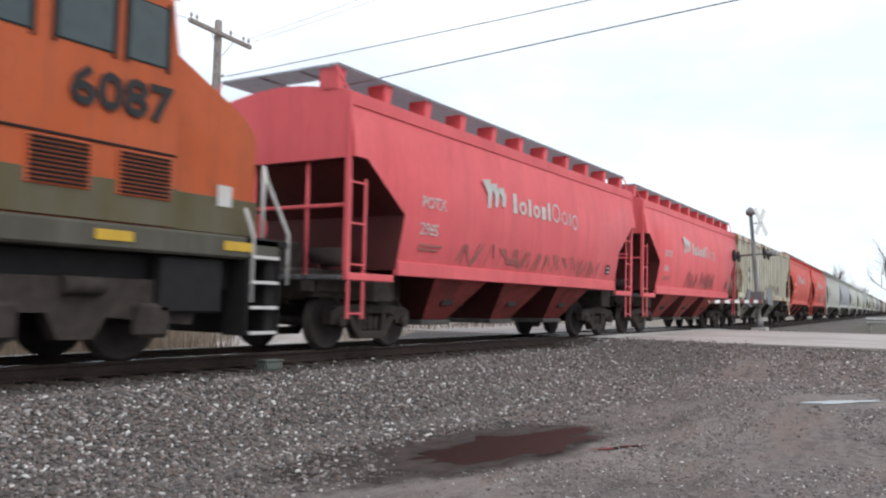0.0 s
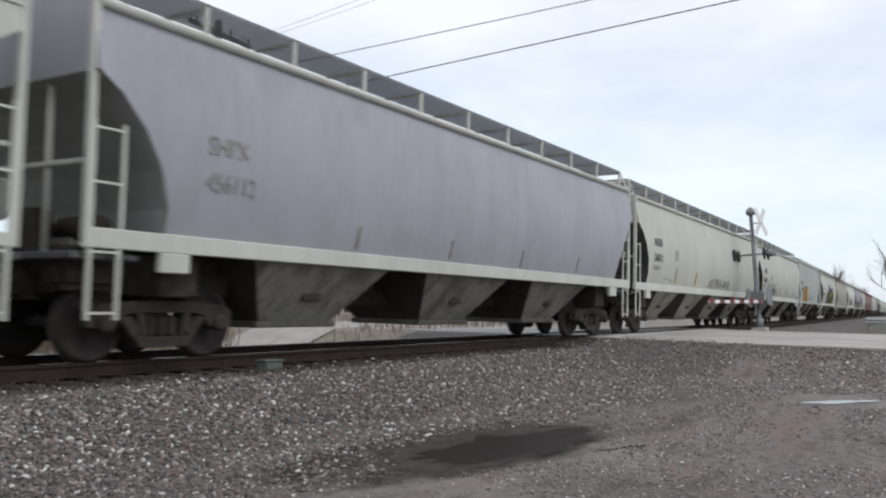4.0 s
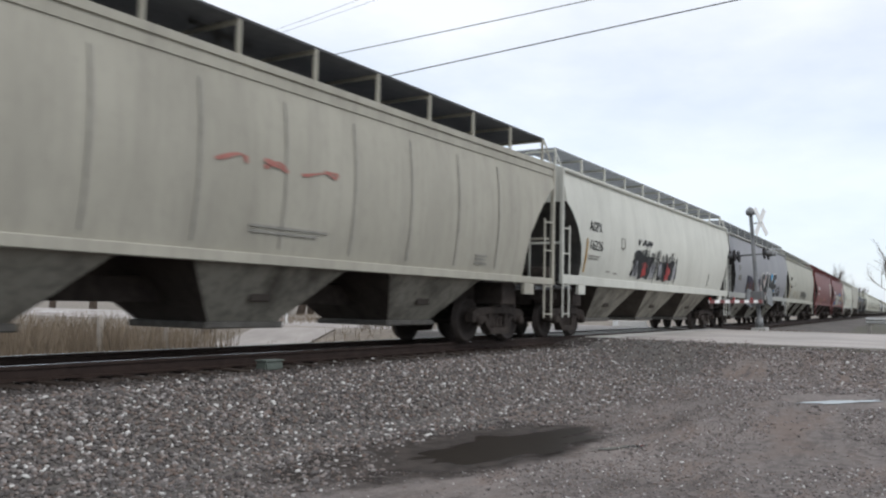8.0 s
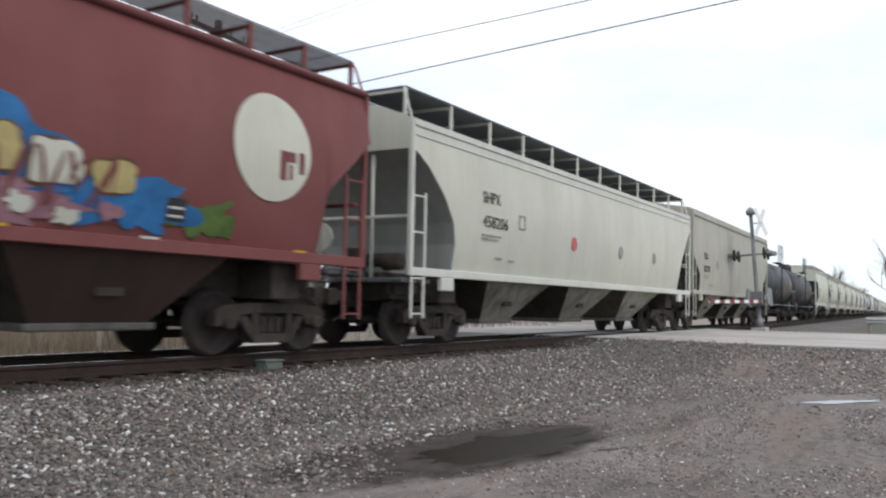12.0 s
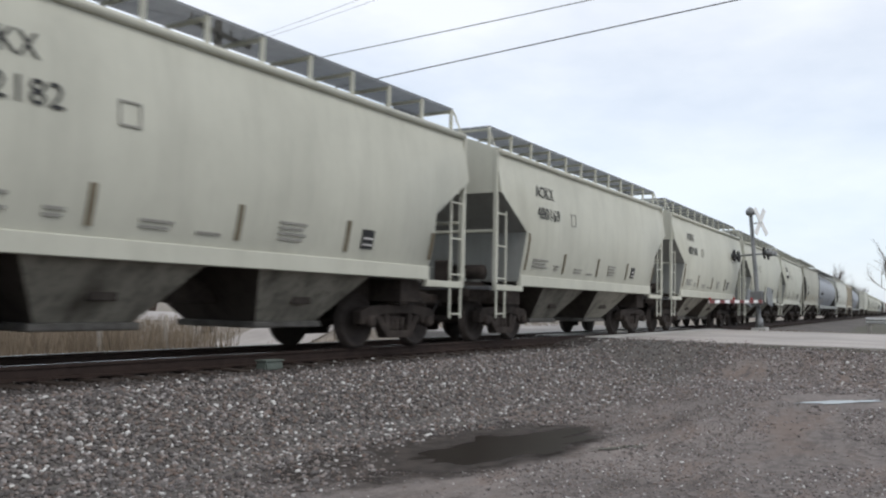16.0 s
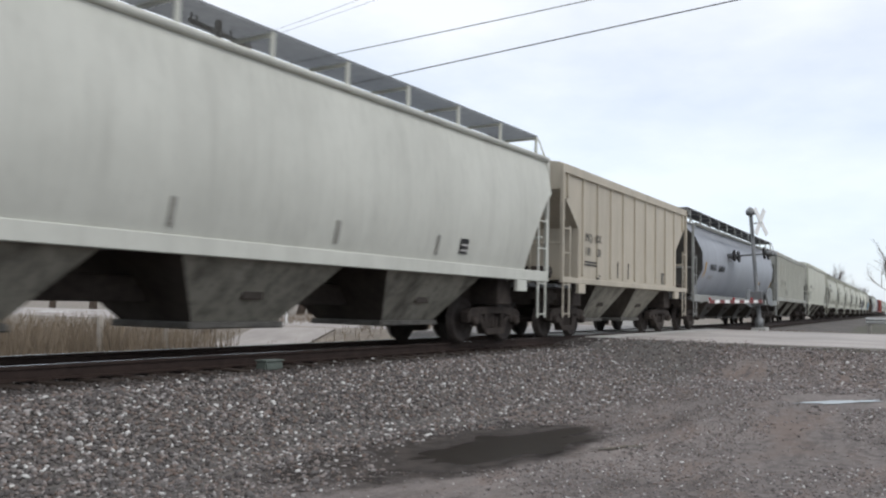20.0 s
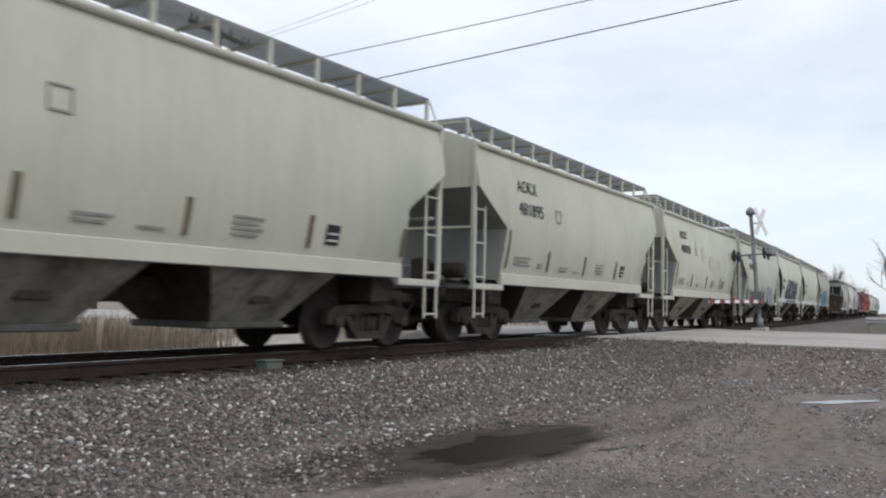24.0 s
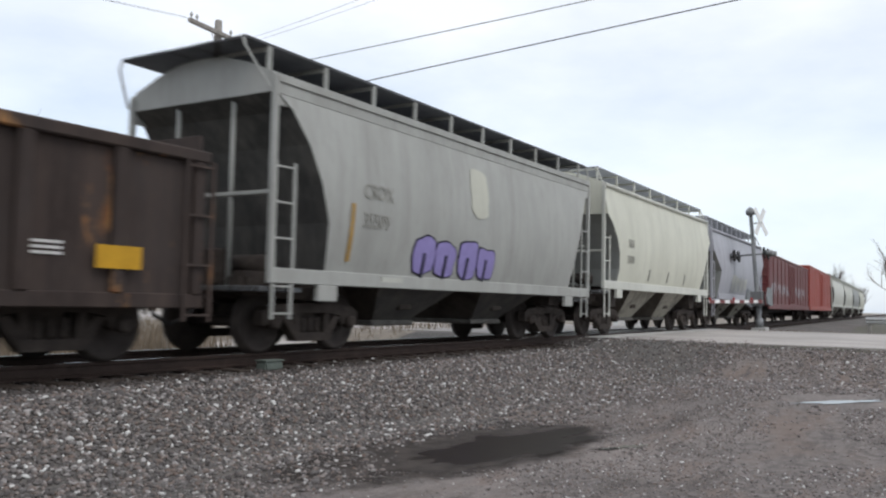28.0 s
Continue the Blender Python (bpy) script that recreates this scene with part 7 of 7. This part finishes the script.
# dark sprayed word, plain car, blue bubble letters
c, fn = add("c", 651.1, "cream two-bay hopper car with a large black graffiti word")
lettering("CRDX", 0.34, "letter", c, 1.9, side_y(fn, 2.5), 2.5, "reporting_mark", 0.82)
lettering("20155", 0.34, "letter", c, 1.9, side_y(fn, 2.1), 2.08, "car_number", 0.82)
hook = [(3.2, 1.88), (3.85, 2.42), (3.98, 2.34), (3.82, 2.0), (4.0, 1.85), (4.35, 1.9), (4.5, 2.2), (4.7, 1.5), (3.75, 1.42)]
yh = side_y(fn, 1.4, 2.4)
for k, (q, m) in enumerate(((1.0, "letter"), (0.88, "silver"), (0.68, "indigo"))):
    bm = bmesh.new()
    slab(bm, [(3.95 + (x - 3.95) * q, 1.82 + (z - 1.82) * q) for x, z in hook], -float(fn(1.9)) - 0.02 - 0.006 * k, -float(fn(1.9)) - 0.014 - 0.006 * k)
    y = Side(-float(fn(1.9)) - 0.014)
    y.fn = fn
    lay(bm, y)
    part("graffiti", bm, m, c)
piece(c, fn, "HOUVE", 4.3, 9.25, 1.44, 2.6, (("letter", 0.085), ("silver", 0.06), ("indigo", 0.012)), 0.14, 3, 0.98, 9, "dark blue-black graffiti word with a silver edge")
bar(c, 4.1, 9.3, side_y(fn, 1.4) - 0.045, 1.29, 1.43, "indigo", "spray_band", "dark sprayed band on the sill")
for i in range(9):
    x = 4.5 + 0.55 * i
    bar(c, x, x + 0.1, side_y(fn, 1.4) - 0.056, 1.32 + 0.04 * (i % 2), 1.43, "silver", "spray_tick")
c, fn = add("c", 663.85, "cream two-bay covered hopper car with dark ends")
marks(c, fn, "CRDX", "20547", 2.3, 2.5, 0.32, "letter", 0.46, 0.82)
strips(c, fn, (4.5, 6.4, 8.4), 1.6, 1.95, "ash")
c, fn = add("c", 676.6, "beige two-bay covered hopper car with blue bubble graffiti", {"darkend": "midgrey", "ivory": "beige", "white": "beige"})
marks(c, fn, "TILX", "337214", 2.0, 2.48, 0.34, "letter", 0.46, 0.82)
for x0, x1, z0, z1, m, sd in ((3.3, 4.15, 1.5, 2.15, "teal", 2.3), (3.75, 4.8, 1.45, 2.5, "cyan", 6.9), (7.4, 8.15, 1.48, 2.0, "teal", 9.2)):
    blob(c, fn, x0, x1, z0, z1, "letter", sd, 0.3, 0.001, waves=1.6)
    blob(c, fn, x0 + 0.06, x1 - 0.06, z0 + 0.06, z1 - 0.06, m, sd, 0.3, 0.009, label="sky-blue bubble graffiti" if m == "cyan" else "grey-green graffiti", waves=1.6)
piece(c, fn, "DIKE", 3.85, 6.75, 1.46, 2.5, (("letter", 0.08), ("cyan", 0.03)), 0.05, 6, 0.98, 12, "fat sky-blue graffiti letters with dark outlines")
piece(c, fn, "R", 6.6, 7.75, 1.46, 2.55, (("letter", 0.08), ("teal", 0.03)), 0.05, 4, 1.0, 14, "fat grey-green graffiti letter with a dark outline")
bar(c, 3.9, 7.5, side_y(fn, 1.4) - 0.045, 1.3, 1.5, "cyan", "spray_band", "sky-blue sprayed band on the sill")
label_box(c, fn, 8.75, 1.72, 0.26)

# tail of what is seen
add("O", 689.35, "worn black open gondola car with rust patches")
c, fn = add("G", 706.84, "mid-grey two-bay hopper car with lilac graffiti")
marks(c, fn, "CRDX", "35509", 2.5, 2.42, 0.34, "ash", 0.46, 0.86)
for i, x in enumerate((3.9, 4.62, 5.4, 6.12)):
    blob(c, fn, x, x + 0.95, 1.18, 2.05 - 0.05 * (i % 2), "navy", i * 1.9 + 1, 0.25, 0.001 * i, waves=1.2)
    blob(c, fn, x + 0.04, x + 0.91, 1.21, 2.01 - 0.05 * (i % 2), "purple", i * 1.9 + 1, 0.25, 0.009 + 0.001 * i, label="lilac bubble graffiti", waves=1.2)
    bar(c, x + 0.42, x + 0.5, side_y(fn, 1.2, 1.7) - 0.016, 1.22, 1.66, "navy", "spray_line")
blob(c, fn, 5.85, 6.65, 2.35, 3.5, "cream", 3.0, 0.12, 0.0, "patch", "pale repainted patch")
strips(c, fn, (2.2,), 1.4, 2.3, "ochre")
bar(c, 3.2, 3.8, side_y(fn, 1.1) - 0.04, 1.06, 1.2, "white", "patch")
c, fn = add("c", 719.63, "cream two-bay covered hopper car with grey ends", {"darkend": "midgrey"})
marks(c, fn, "TILX", "33781", 2.3, 2.5, 0.32, "ash", 0.46, 0.82)
strips(c, fn, (4.5, 6.5, 8.5), 1.6, 1.95, "ash")
c, fn = add("k", 732.21, "lavender-grey two-bay covered hopper car with pale scrawl", {"cream": "lavender"})
strokes(c, fn, 4.0, 7.5, 1.5, 2.3, "white", 8, 171, 0.05)
c, fn = add("X", 746.97, "dark red box car with white scrawl")
strokes(c, fn, 1.5, 19.0, 1.6, 2.4, "silver", 16, 181, 0.07, label="pale scrawl along the side")
add("Y", 769.79, "orange-red box car")
for i, sw in enumerate(({"grey": "white"}, None, {"grey": "midgrey"}, {"grey": "cream"})):
    big(792.3 + 18.75 * i, "pale grey covered hopper car with dark ends", "", "", sw)
for ob in list(PROTO.values()):
    for o in list(ob.children_recursive) + [ob]:
        bpy.data.objects.remove(o)


def motions():
    # every car runs along the curve at one steady speed
    for car, front in CARS:
        rows = []
        for i in range(57):
            t = 0.5 * i
            rows.append((t, on_line(front - SPEED * t)))
        walk(car, rows)


motions()
